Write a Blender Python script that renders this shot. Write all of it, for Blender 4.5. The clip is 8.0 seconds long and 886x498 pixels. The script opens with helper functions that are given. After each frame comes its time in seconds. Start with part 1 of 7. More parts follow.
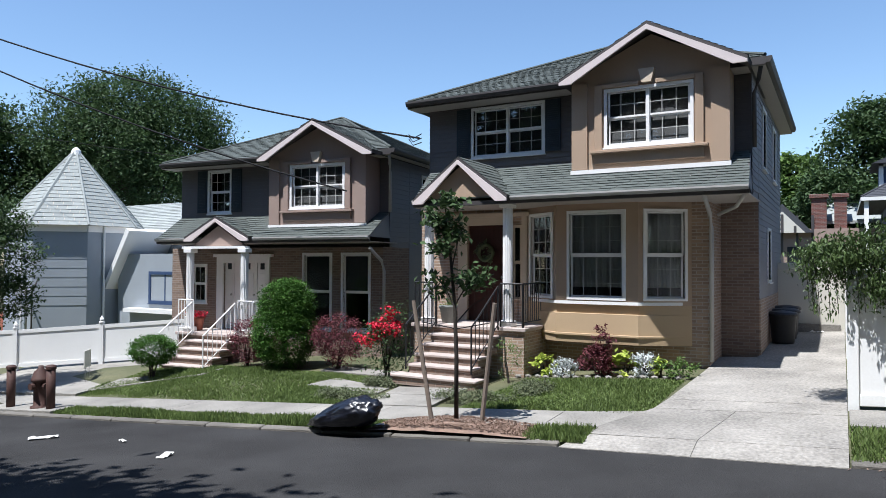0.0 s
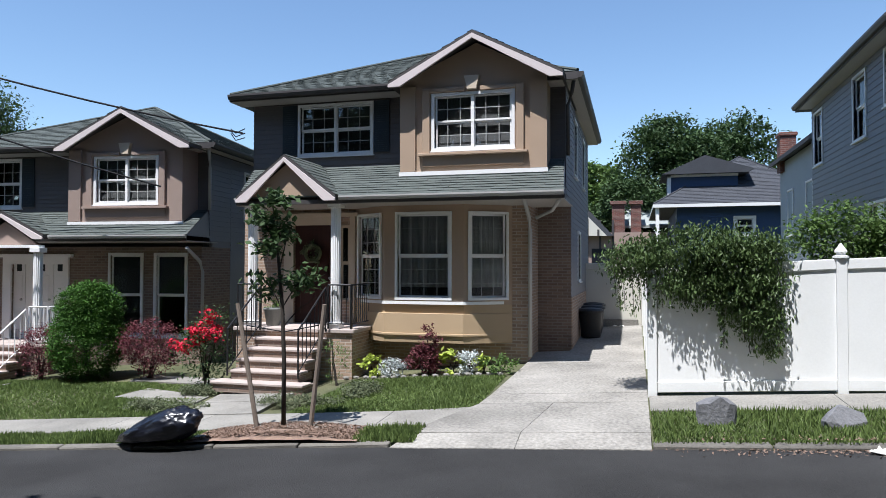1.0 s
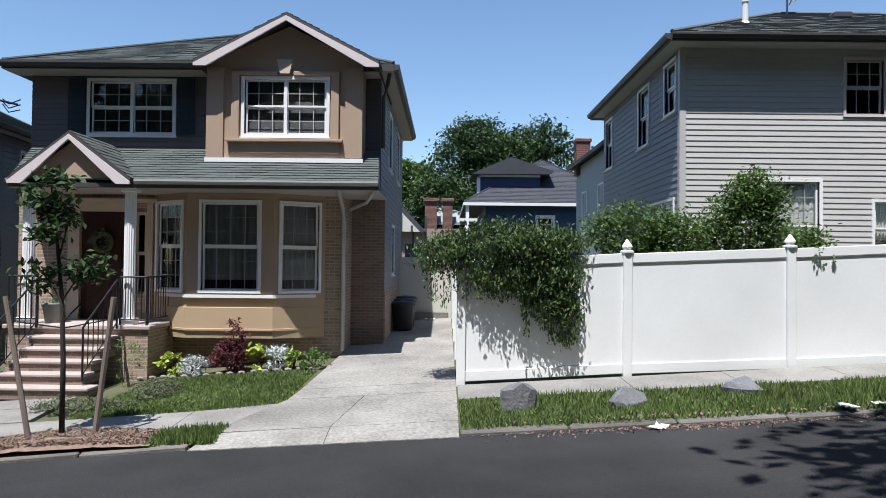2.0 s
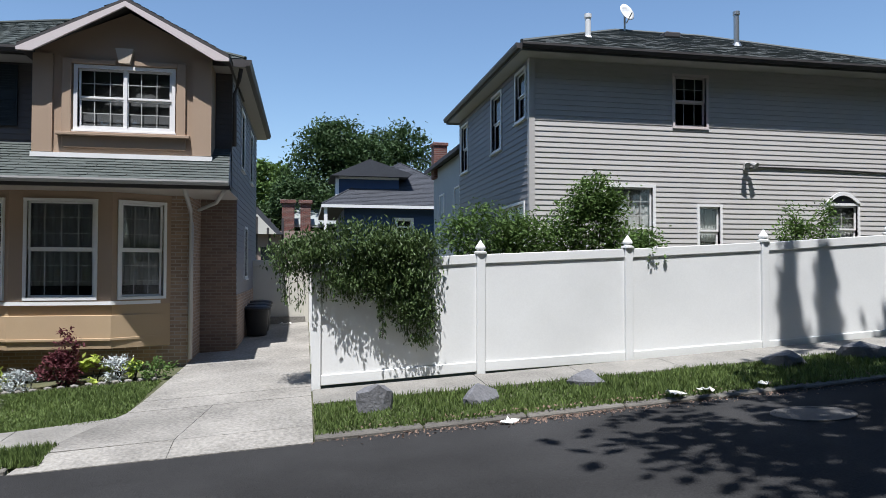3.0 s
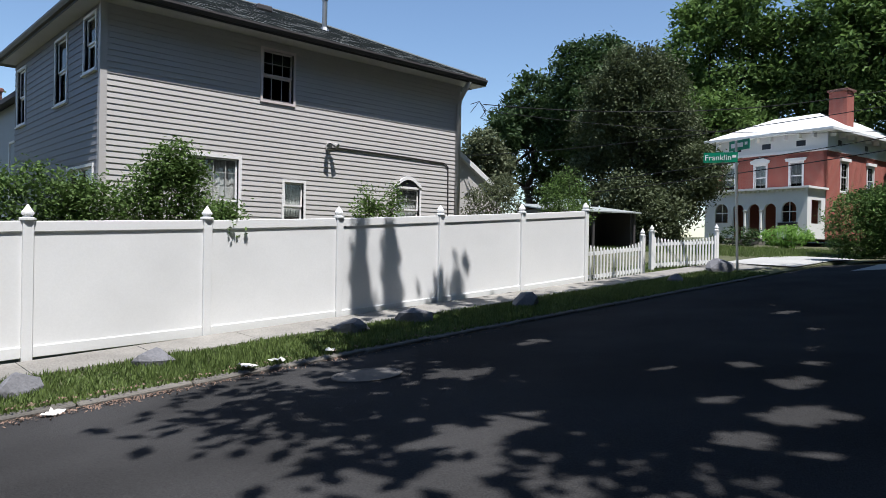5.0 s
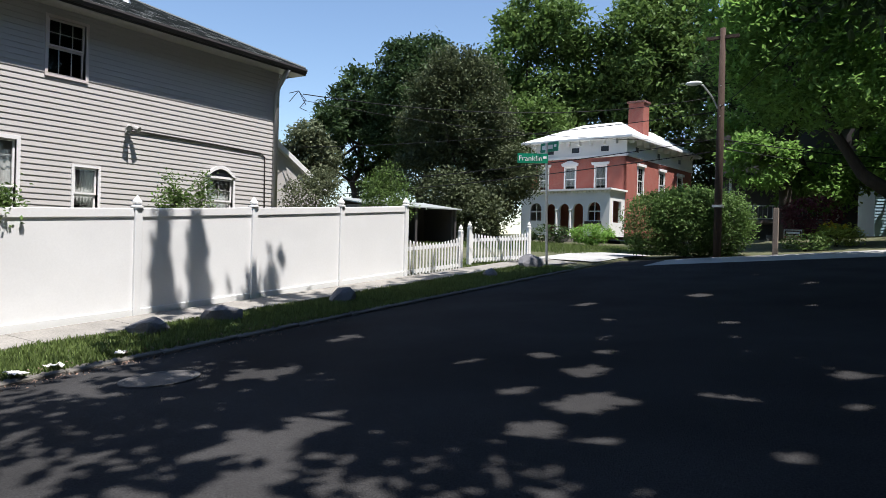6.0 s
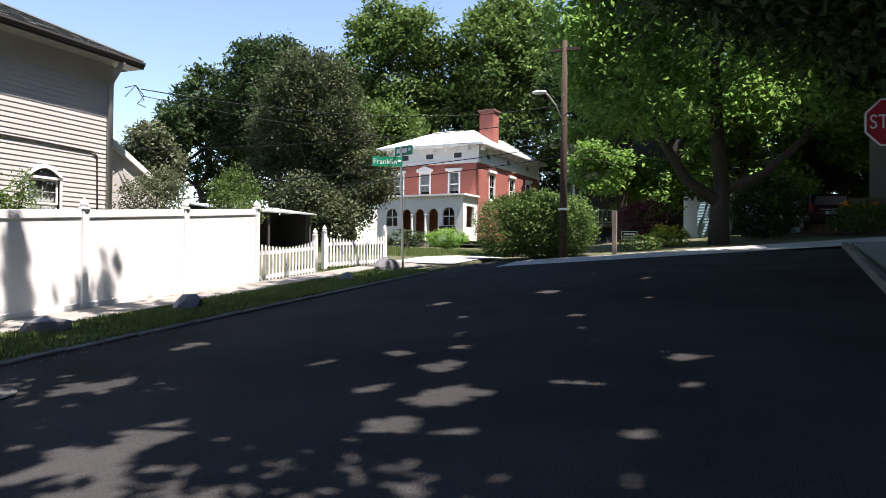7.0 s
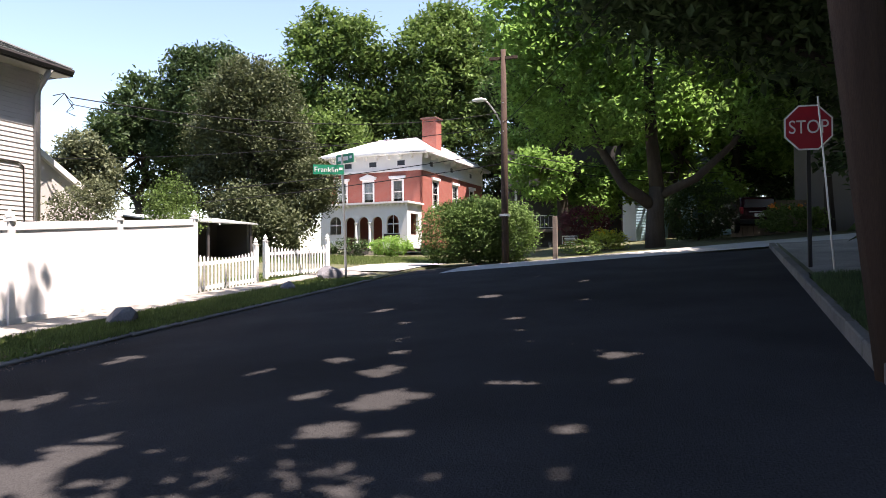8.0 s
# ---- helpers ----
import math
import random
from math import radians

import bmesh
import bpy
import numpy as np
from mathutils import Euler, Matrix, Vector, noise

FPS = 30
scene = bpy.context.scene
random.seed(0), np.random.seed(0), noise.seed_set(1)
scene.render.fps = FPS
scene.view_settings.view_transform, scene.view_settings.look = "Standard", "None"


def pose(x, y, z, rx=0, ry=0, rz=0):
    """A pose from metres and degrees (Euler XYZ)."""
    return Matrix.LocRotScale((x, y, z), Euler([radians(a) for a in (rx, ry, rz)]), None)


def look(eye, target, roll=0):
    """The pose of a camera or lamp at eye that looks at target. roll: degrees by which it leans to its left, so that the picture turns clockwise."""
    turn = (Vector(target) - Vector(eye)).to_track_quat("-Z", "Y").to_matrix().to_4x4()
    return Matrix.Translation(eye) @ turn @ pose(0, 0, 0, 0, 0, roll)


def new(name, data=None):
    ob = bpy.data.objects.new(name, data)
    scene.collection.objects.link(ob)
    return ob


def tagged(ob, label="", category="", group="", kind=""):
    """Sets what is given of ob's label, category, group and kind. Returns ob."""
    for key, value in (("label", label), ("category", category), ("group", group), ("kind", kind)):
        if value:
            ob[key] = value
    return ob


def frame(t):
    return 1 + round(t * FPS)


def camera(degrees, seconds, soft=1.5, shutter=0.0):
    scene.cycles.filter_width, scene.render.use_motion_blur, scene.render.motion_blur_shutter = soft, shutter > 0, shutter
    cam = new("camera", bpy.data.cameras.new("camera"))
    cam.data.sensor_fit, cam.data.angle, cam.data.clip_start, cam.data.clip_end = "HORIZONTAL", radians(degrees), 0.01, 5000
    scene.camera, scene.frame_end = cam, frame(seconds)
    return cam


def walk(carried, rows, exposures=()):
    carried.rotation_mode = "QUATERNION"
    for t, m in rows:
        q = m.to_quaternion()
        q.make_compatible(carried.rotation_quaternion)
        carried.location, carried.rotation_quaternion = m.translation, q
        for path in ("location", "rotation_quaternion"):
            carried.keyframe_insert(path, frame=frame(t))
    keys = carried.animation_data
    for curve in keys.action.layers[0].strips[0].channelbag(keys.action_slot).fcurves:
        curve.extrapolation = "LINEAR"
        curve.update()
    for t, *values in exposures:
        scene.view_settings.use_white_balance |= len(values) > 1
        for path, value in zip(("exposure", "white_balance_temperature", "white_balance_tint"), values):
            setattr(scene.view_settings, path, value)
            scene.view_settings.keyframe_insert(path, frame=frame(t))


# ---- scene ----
cam = camera(64.8, 8.0, 0.8)
PATH = [
    (0, (-0.066, -7.94, 1.918), (-1.058, -6.204, 1.963), 0.2),
    (0.5, (-0.13, -7.907, 1.913), (-0.922, -6.072, 1.954), 0.3),
    (1, (-0.188, -7.89, 1.913), (-0.717, -5.962, 1.962), 0.1),
    (1.5, (-0.192, -7.794, 1.882), (-0.432, -5.809, 1.919), 0.6),
    (3, (-0.118, -7.674, 1.829), (0.27, -5.713, 1.88), 0.1),
    (3.5, (-0.024, -7.681, 1.843), (0.604, -5.782, 1.877), 0.8),
    (4, (0.13, -7.709, 1.879), (1.012, -5.914, 1.887), 1.2),
    (4.5, (0.193, -7.62, 1.802), (1.343, -5.984, 1.803), 0.9),
    (6, (0.544, -7.659, 1.788), (2.224, -6.572, 1.775), 1.5),
    (6.5, (0.686, -7.569, 1.696), (2.484, -6.692, 1.701), 0.9),
    (7, (0.679, -7.622, 1.682), (2.544, -6.898, 1.697), 0.6),
    (7.5, (0.693, -7.666, 1.663), (2.592, -7.041, 1.678), 0.7),
    (8, (0.641, -7.73, 1.66), (2.556, -7.152, 1.697), -0.5),
]
EXPOSURES = [(0, 0.84, 6050, 10), (1.5, 0.76, 6100, 10), (3.5, 0.56, 6150, 10), (4.5, 0.57, 6200, 11), (6.5, 1.07, 6650, 14), (8, 1.78, 7300, 24)]
walk(cam, [(t, look(eye, target, roll)) for t, eye, target, roll in PATH], EXPOSURES)

# ---- world, sun ----
world = bpy.data.worlds.new("sky")
scene.world = world
world.use_nodes = True
_n = world.node_tree.nodes
_sky = _n.new("ShaderNodeTexSky")
_sky.sky_type, _sky.sun_disc = "NISHITA", False
_sky.sun_elevation, _sky.sun_rotation = radians(68.1), radians(197)
_sky.air_density, _sky.dust_density, _sky.ozone_density = 1.1, 0.03, 3.2
_n["Background"].inputs[1].default_value = 0.096
world.node_tree.links.new(_sky.outputs[0], _n["Background"].inputs[0])
sun = new("sun", bpy.data.lights.new("sun", "SUN"))
sun.data.energy, sun.data.angle, sun.data.color = 5.0, radians(0.53), (1.0, 0.965, 0.92)
sun.matrix_world = look((-0.3, -1.0, 2.6), (0, 0, 0))

# ---- materials ----
MATS = {}


def surface(name, base, rough=0.7, vary=0.25, scale=3.0, fine=40.0, bump=0.15, metal=0.0, spec=0.4, tint=None, each=0.0, island=0.0,
            stretch=(1, 1, 1), stain=0.0):
    """A surface with grain at two scales; each: change from object to object; island: from piece to piece of one mesh."""
    m = bpy.data.materials.new(name)
    m.use_nodes = True
    t = m.node_tree
    n, l = t.nodes, t.links
    b = n["Principled BSDF"]
    co = n.new("ShaderNodeTexCoord")
    mp = n.new("ShaderNodeMapping")
    mp.inputs["Scale"].default_value = stretch
    l.new(co.outputs["Object"], mp.inputs[0])
    n1, n2 = n.new("ShaderNodeTexNoise"), n.new("ShaderNodeTexNoise")
    n1.inputs["Scale"].default_value, n1.inputs["Detail"].default_value = scale, 6
    n2.inputs["Scale"].default_value, n2.inputs["Detail"].default_value = fine, 4
    l.new(mp.outputs[0], n1.inputs[0]), l.new(mp.outputs[0], n2.inputs[0])
    add = n.new("ShaderNodeMath")
    add.operation = "ADD"
    l.new(n1.outputs[0], add.inputs[0]), l.new(n2.outputs[0], add.inputs[1])
    last = add
    if each or island:
        src = n.new("ShaderNodeObjectInfo").outputs["Random"] if each else n.new("ShaderNodeNewGeometry").outputs["Random Per Island"]
        mad = n.new("ShaderNodeMath")
        mad.operation = "MULTIPLY_ADD"
        mad.inputs[1].default_value = each or island
        l.new(src, mad.inputs[0]), l.new(add.outputs[0], mad.inputs[2])
        last = mad
    ramp = n.new("ShaderNodeMapRange")
    ramp.inputs["From Min"].default_value, ramp.inputs["From Max"].default_value = 0.6, 1.4 + (each or island)
    l.new(last.outputs[0], ramp.inputs[0])
    mix = n.new("ShaderNodeMix")
    mix.data_type = "RGBA"
    dark = [c * (1 - vary) for c in base]
    light = [min(1, c * (1 + vary)) for c in (tint or base)]
    mix.inputs["A"].default_value, mix.inputs["B"].default_value = (*dark, 1), (*light, 1)
    l.new(ramp.outputs[0], mix.inputs["Factor"])
    col = mix.outputs["Result"]
    if stain:
        n3 = n.new("ShaderNodeTexNoise")
        n3.inputs["Scale"].default_value, n3.inputs["Detail"].default_value = scale * 0.35, 8
        l.new(co.outputs["Object"], n3.inputs[0])
        r3 = n.new("ShaderNodeMapRange")
        r3.inputs["From Min"].default_value, r3.inputs["From Max"].default_value = 0.52, 0.72
        r3.inputs["To Max"].default_value = stain
        l.new(n3.outputs[0], r3.inputs[0])
        mx = n.new("ShaderNodeMix")
        mx.data_type = "RGBA"
        mx.inputs["B"].default_value = (*[c * 0.45 for c in base], 1)
        l.new(r3.outputs[0], mx.inputs["Factor"]), l.new(col, mx.inputs["A"])
        col = mx.outputs["Result"]
    l.new(col, b.inputs["Base Color"])
    b.inputs["Roughness"].default_value, b.inputs["Metallic"].default_value = rough, metal
    b.inputs["Specular IOR Level"].default_value = spec
    if bump:
        bp = n.new("ShaderNodeBump")
        bp.inputs["Strength"].default_value, bp.inputs["Distance"].default_value = bump, 0.02
        l.new(n2.outputs[0], bp.inputs["Height"]), l.new(bp.outputs[0], b.inputs["Normal"])
    MATS[name] = m
    return m


def brick_surface(name, c1, c2, mortar, w=0.21, h=0.065):
    m = surface(name, c1, 0.85, 0.25, 2.0, 30, 0)
    t = m.node_tree
    n, l = t.nodes, t.links
    b = n["Principled BSDF"]
    co = n.new("ShaderNodeTexCoord")
    sep, com = n.new("ShaderNodeSeparateXYZ"), n.new("ShaderNodeCombineXYZ")
    s = n.new("ShaderNodeMath")
    l.new(co.outputs["Object"], sep.inputs[0])
    l.new(sep.outputs[0], s.inputs[0]), l.new(sep.outputs[1], s.inputs[1])
    l.new(s.outputs[0], com.inputs[0]), l.new(sep.outputs[2], com.inputs[1])
    br = n.new("ShaderNodeTexBrick")
    br.inputs["Scale"].default_value = 1.0
    br.inputs["Brick Width"].default_value, br.inputs["Row Height"].default_value = w, h
    br.inputs["Mortar Size"].default_value, br.inputs["Bias"].default_value = 0.009, 0.0
    br.inputs["Color1"].default_value, br.inputs["Color2"].default_value, br.inputs["Mortar"].default_value = (*c1, 1), (*c2, 1), (*mortar, 1)
    l.new(com.outputs[0], br.inputs[0])
    old = b.inputs["Base Color"].links[0].from_socket
    mx = n.new("ShaderNodeMix")
    mx.data_type, mx.blend_type = "RGBA", "MIX"
    mx.inputs["Factor"].default_value = 0.2
    l.new(br.outputs["Color"], mx.inputs["A"]), l.new(old, mx.inputs["B"])
    l.new(mx.outputs["Result"], b.inputs["Base Color"])
    bp = n.new("ShaderNodeBump")
    bp.inputs["Strength"].default_value, bp.inputs["Distance"].default_value, bp.invert = 0.7, 0.02, True
    l.new(br.outputs["Fac"], bp.inputs["Height"]), l.new(bp.outputs[0], b.inputs["Normal"])
    return m


def glass_surface(name, tint=(0.86, 0.88, 0.88)):
    m = bpy.data.materials.new(name)
    m.use_nodes = True
    n, l = m.node_tree.nodes, m.node_tree.links
    n.remove(n["Principled BSDF"])
    tr, gl, mx, fr = n.new("ShaderNodeBsdfTransparent"), n.new("ShaderNodeBsdfGlossy"), n.new("ShaderNodeMixShader"), n.new("ShaderNodeFresnel")
    tr.inputs[0].default_value = (*tint, 1)
    gl.inputs["Roughness"].default_value = 0.02
    fr.inputs[0].default_value = 1.5
    l.new(fr.outputs[0], mx.inputs[0]), l.new(tr.outputs[0], mx.inputs[1]), l.new(gl.outputs[0], mx.inputs[2])
    l.new(mx.outputs[0], n["Material Output"].inputs[0])
    return m


def leaf_surface(name, base, tint, trans=0.35, rough=0.66):
    m = surface(name, base, rough, 0.45, 0.6, 8, 0, tint=tint, island=1.0, spec=0.25)
    n, l = m.node_tree.nodes, m.node_tree.links
    b = n["Principled BSDF"]
    tl, mx = n.new("ShaderNodeBsdfTranslucent"), n.new("ShaderNodeMixShader")
    l.new(b.inputs["Base Color"].links[0].from_socket, tl.inputs[0])
    mx.inputs[0].default_value = trans
    l.new(b.outputs[0], mx.inputs[1]), l.new(tl.outputs[0], mx.inputs[2])
    l.new(mx.outputs[0], n["Material Output"].inputs[0])
    return m


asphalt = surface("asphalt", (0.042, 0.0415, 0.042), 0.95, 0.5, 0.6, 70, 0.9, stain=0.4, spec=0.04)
# pale grey side street surface, raised further in colour for its full sun
asphalt_pale = surface("asphalt_pale", (0.36, 0.355, 0.34), 0.9, 0.2, 0.8, 90, 0.3, stain=0.3)
concrete = surface("concrete", (0.225, 0.213, 0.192), 0.9, 0.5, 1.3, 38, 0.6, each=0.15, stain=0.4)
concrete_worn = surface("concrete_worn", (0.25, 0.235, 0.212), 0.92, 0.6, 0.9, 24, 0.9, each=0.1, stain=0.6)
kerb_stone = surface("kerb_stone", (0.135, 0.125, 0.11), 0.9, 0.5, 2.5, 50, 0.5, each=0.4, stain=0.5)
soil = surface("soil", (0.06, 0.082, 0.03), 0.95, 0.4, 1.5, 30, 0.5, tint=(0.095, 0.09, 0.05))
mulch = surface("mulch", (0.22, 0.15, 0.115), 0.95, 0.4, 8, 60, 0.8)
lawn_blade = leaf_surface("lawn_blade", (0.06, 0.1, 0.026), (0.135, 0.185, 0.055), 0.3, 0.6)
siding_dark = surface("siding_dark", (0.12, 0.107, 0.105), 0.55, 0.07, 2, 60, 0.1, each=0.15)
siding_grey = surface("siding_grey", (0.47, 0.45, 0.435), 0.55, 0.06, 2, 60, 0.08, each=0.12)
# side-wall siding; on the grey house it carries that side's shade as colour
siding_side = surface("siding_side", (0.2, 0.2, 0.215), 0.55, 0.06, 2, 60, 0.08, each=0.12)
stucco_tan = surface("stucco_tan", (0.39, 0.285, 0.205), 0.9, 0.06, 1.2, 120, 0.25)
stucco_gold = surface("stucco_gold", (0.44, 0.32, 0.2), 0.9, 0.06, 1.2, 120, 0.25)
stucco_brown = surface("stucco_brown", (0.3, 0.225, 0.19), 0.9, 0.06, 1.2, 120, 0.25)
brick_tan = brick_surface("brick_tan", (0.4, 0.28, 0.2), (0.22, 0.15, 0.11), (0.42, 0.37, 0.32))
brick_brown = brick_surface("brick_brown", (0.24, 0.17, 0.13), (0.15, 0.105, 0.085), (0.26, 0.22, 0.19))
brick_red = brick_surface("brick_red", (0.36, 0.1, 0.075), (0.3, 0.085, 0.065), (0.32, 0.16, 0.13))
brick_chimney = brick_surface("brick_chimney", (0.17, 0.06, 0.045), (0.09, 0.04, 0.036), (0.2, 0.16, 0.14))
trim_white = surface("trim_white", (0.78, 0.77, 0.76), 0.45, 0.05, 3, 60, 0.05)
grid_grey = surface("grid_grey", (0.42, 0.42, 0.41), 0.5, 0.05, 3, 60, 0.02)
trim_pink = surface("trim_pink", (0.62, 0.55, 0.54), 0.5, 0.05, 3, 60, 0.05)
trim_tan = surface("trim_tan", (0.55, 0.46, 0.36), 0.6, 0.06, 3, 60, 0.08)
trim_dark = surface("trim_dark", (0.06, 0.055, 0.055), 0.5, 0.1, 3, 60, 0.08)
gutter_grey = surface("gutter_grey", (0.4, 0.39, 0.38), 0.4, 0.08, 3, 60, 0.05)
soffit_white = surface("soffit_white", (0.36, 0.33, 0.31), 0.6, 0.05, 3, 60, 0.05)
shingle = surface("shingle", (0.074, 0.085, 0.079), 0.9, 0.3, 2, 60, 0.3, island=0.4, stain=0.2)
shingle_grey = surface("shingle_grey", (0.12, 0.13, 0.127), 0.9, 0.2, 2, 60, 0.3, island=0.25)
shingle_pale = surface("shingle_pale", (0.27, 0.29, 0.28), 0.9, 0.22, 2, 60, 0.4, island=0.6, stain=0.3)
shingle_dark = surface("shingle_dark", (0.05, 0.053, 0.062), 0.9, 0.25, 2, 60, 0.4, island=0.6)
shutter_blue = surface("shutter_blue", (0.025, 0.035, 0.045), 0.55, 0.1, 4, 60, 0.05)
vinyl_white = surface("vinyl_white", (0.74, 0.74, 0.73), 0.4, 0.04, 1.2, 40, 0.02, stain=0.2)
vinyl_grey = surface("vinyl_grey", (0.55, 0.53, 0.47), 0.5, 0.04, 1.2, 40, 0.03)
blue_paint = surface("blue_paint", (0.032, 0.06, 0.13), 0.6, 0.08, 2, 50, 0.08, each=0.2)
# greyed for the turret house's white walls, whose shade is in this colour
pale_paint = surface("pale_paint", (0.28, 0.31, 0.34), 0.6, 0.06, 2, 50, 0.05)
sky_paint = surface("sky_paint", (0.3, 0.47, 0.58), 0.6, 0.06, 2, 50, 0.05)
bright_white = surface("bright_white", (0.7, 0.7, 0.69), 0.6, 0.05, 2, 50, 0.08)
metal_roof = surface("metal_roof", (0.68, 0.7, 0.7), 0.5, 0.05, 1, 40, 0.05)
# near-black rooms: the dimness behind the glass is put into this colour
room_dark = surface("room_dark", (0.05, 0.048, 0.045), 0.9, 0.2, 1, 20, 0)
curtain = surface("curtain", (0.5, 0.495, 0.48), 0.9, 0.2, 5, 60, 0.2, stretch=(6, 1, 0.4))
blind = surface("blind", (0.13, 0.13, 0.135), 0.8, 0.1, 3, 40, 0.1)
glass = glass_surface("glass")
door_wood = surface("door_wood", (0.045, 0.015, 0.012), 0.4, 0.3, 3, 30, 0.1, stretch=(8, 8, 0.6))
step_stone = surface("step_stone", (0.4, 0.335, 0.305), 0.85, 0.2, 4, 60, 0.3, each=0.2)
iron = surface("iron", (0.02, 0.02, 0.022), 0.45, 0.2, 8, 60, 0.1, metal=0.3)
steel = surface("steel", (0.4, 0.4, 0.39), 0.4, 0.15, 6, 50, 0.05, metal=0.9)
bark = surface("bark", (0.045, 0.037, 0.031), 0.95, 0.4, 3, 25, 0.8, stretch=(3, 3, 0.5))
pole_wood = surface("pole_wood", (0.06, 0.038, 0.028), 0.9, 0.35, 2, 40, 0.5, stretch=(6, 6, 0.4))
wood_grey = surface("wood_grey", (0.2, 0.16, 0.13), 0.9, 0.3, 4, 50, 0.3, stretch=(5, 5, 0.5))
rock_grey = surface("rock_grey", (0.15, 0.15, 0.16), 0.85, 0.4, 4, 30, 0.6, each=0.4)
black_plastic = surface("black_plastic", (0.007, 0.008, 0.014), 0.3, 0.2, 4, 30, 0.1, spec=0.6)
bin_plastic = surface("bin_plastic", (0.02, 0.021, 0.023), 0.5, 0.2, 4, 30, 0.1)
rust_red = surface("rust_red", (0.06, 0.028, 0.022), 0.7, 0.35, 8, 60, 0.3)
sign_green = surface("sign_green", (0.0, 0.2, 0.11), 0.4, 0.05, 3, 40, 0)
sign_red = surface("sign_red", (0.33, 0.012, 0.025), 0.4, 0.05, 3, 40, 0)
paper = surface("paper", (0.72, 0.7, 0.66), 0.8, 0.08, 8, 60, 0.2)
terracotta = surface("terracotta", (0.33, 0.12, 0.08), 0.8, 0.15, 5, 50, 0.1)
pot_grey = surface("pot_grey", (0.17, 0.18, 0.17), 0.7, 0.15, 5, 50, 0.1)
leaf_mid = leaf_surface("leaf_mid", (0.055, 0.1, 0.024), (0.115, 0.185, 0.05))
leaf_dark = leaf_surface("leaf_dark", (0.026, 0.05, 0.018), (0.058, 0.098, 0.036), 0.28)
leaf_grey = leaf_surface("leaf_grey", (0.07, 0.09, 0.045), (0.14, 0.16, 0.09))
# lighter leaves for sunlit crowns: part of their sunlight is in this colour
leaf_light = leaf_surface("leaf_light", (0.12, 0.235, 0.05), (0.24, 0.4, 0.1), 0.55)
leaf_olive = leaf_surface("leaf_olive", (0.04, 0.055, 0.026), (0.088, 0.108, 0.052), 0.28)
# maple leaves, also brightened in colour for the sun on them
leaf_maple = leaf_surface("leaf_maple", (0.1, 0.2, 0.045), (0.21, 0.36, 0.09), 0.55)
leaf_vine = leaf_surface("leaf_vine", (0.035, 0.065, 0.02), (0.09, 0.135, 0.045), 0.25, 0.45)
leaf_yew = leaf_surface("leaf_yew", (0.024, 0.068, 0.01), (0.062, 0.145, 0.022), 0.25, 0.75)
leaf_wine = leaf_surface("leaf_wine", (0.08, 0.022, 0.03), (0.16, 0.05, 0.06))
leaf_lime = leaf_surface("leaf_lime", (0.25, 0.32, 0.05), (0.42, 0.5, 0.1))
leaf_silver = leaf_surface("leaf_silver", (0.34, 0.37, 0.36), (0.5, 0.53, 0.53), 0.1)
petal_red = leaf_surface("petal_red", (0.5, 0.01, 0.04), (0.75, 0.03, 0.07), 0.2)
petal_yellow = leaf_surface("petal_yellow", (0.7, 0.4, 0.02), (0.8, 0.55, 0.04), 0.2)
petal_orange = leaf_surface("petal_orange", (0.7, 0.16, 0.02), (0.8, 0.25, 0.04), 0.2)
cable_black = surface("cable_black", (0.022, 0.022, 0.024), 0.8, 0.1, 5, 20, 0, spec=0.1)


# ---- shape helpers ----
def box(bm, x0, x1, y0, y1, z0, z1, m=None):
    v = [bm.verts.new((x, y, z)) for z in (z0, z1) for y in (y0, y1) for x in (x0, x1)]
    if m is not None:
        for q in v:
            q.co = m @ q.co
    for f in ((0, 2, 3, 1), (4, 5, 7, 6), (0, 1, 5, 4), (2, 6, 7, 3), (0, 4, 6, 2), (1, 3, 7, 5)):
        bm.faces.new([v[i] for i in f])
    return v


def prism(bm, pts, a, b, axis="y"):
    put = {"y": lambda p, d: (p[0], d, p[1]), "x": lambda p, d: (d, p[0], p[1]), "z": lambda p, d: (p[0], p[1], d)}[axis]
    lo, hi = [bm.verts.new(put(p, a)) for p in pts], [bm.verts.new(put(p, b)) for p in pts]
    n = len(pts)
    bm.faces.new(lo), bm.faces.new(hi[::-1])
    for i in range(n):
        bm.faces.new((lo[i], hi[i], hi[(i + 1) % n], lo[(i + 1) % n]))


def slab(bm, corners, thick):
    """A flat slab: corners of its upper face, thickness downwards."""
    top = [bm.verts.new(c) for c in corners]
    low = [bm.verts.new((c[0], c[1], c[2] - thick)) for c in corners]
    n = len(corners)
    bm.faces.new(top), bm.faces.new(low[::-1])
    for i in range(n):
        bm.faces.new((top[i], low[i], low[(i + 1) % n], top[(i + 1) % n]))


def tube(bm, pts, r, n=8, cap=True):
    pts = [Vector(p) for p in pts]
    rs = r if isinstance(r, (list, tuple)) else [r] * len(pts)
    rings = []
    for i, p in enumerate(pts):
        d = (pts[min(i + 1, len(pts) - 1)] - pts[max(i - 1, 0)]).normalized()
        side = d.cross(Vector((0, 0, 1)) if abs(d.z) < 0.9 else Vector((1, 0, 0))).normalized()
        up = side.cross(d)
        rings.append([bm.verts.new(p + rs[i] * (math.cos(a) * side + math.sin(a) * up)) for a in [2 * math.pi * k / n for k in range(n)]])
    for a, b in zip(rings, rings[1:]):
        for k in range(n):
            bm.faces.new((a[k], a[(k + 1) % n], b[(k + 1) % n], b[k]))
    if cap:
        bm.faces.new(rings[0][::-1]), bm.faces.new(rings[-1])


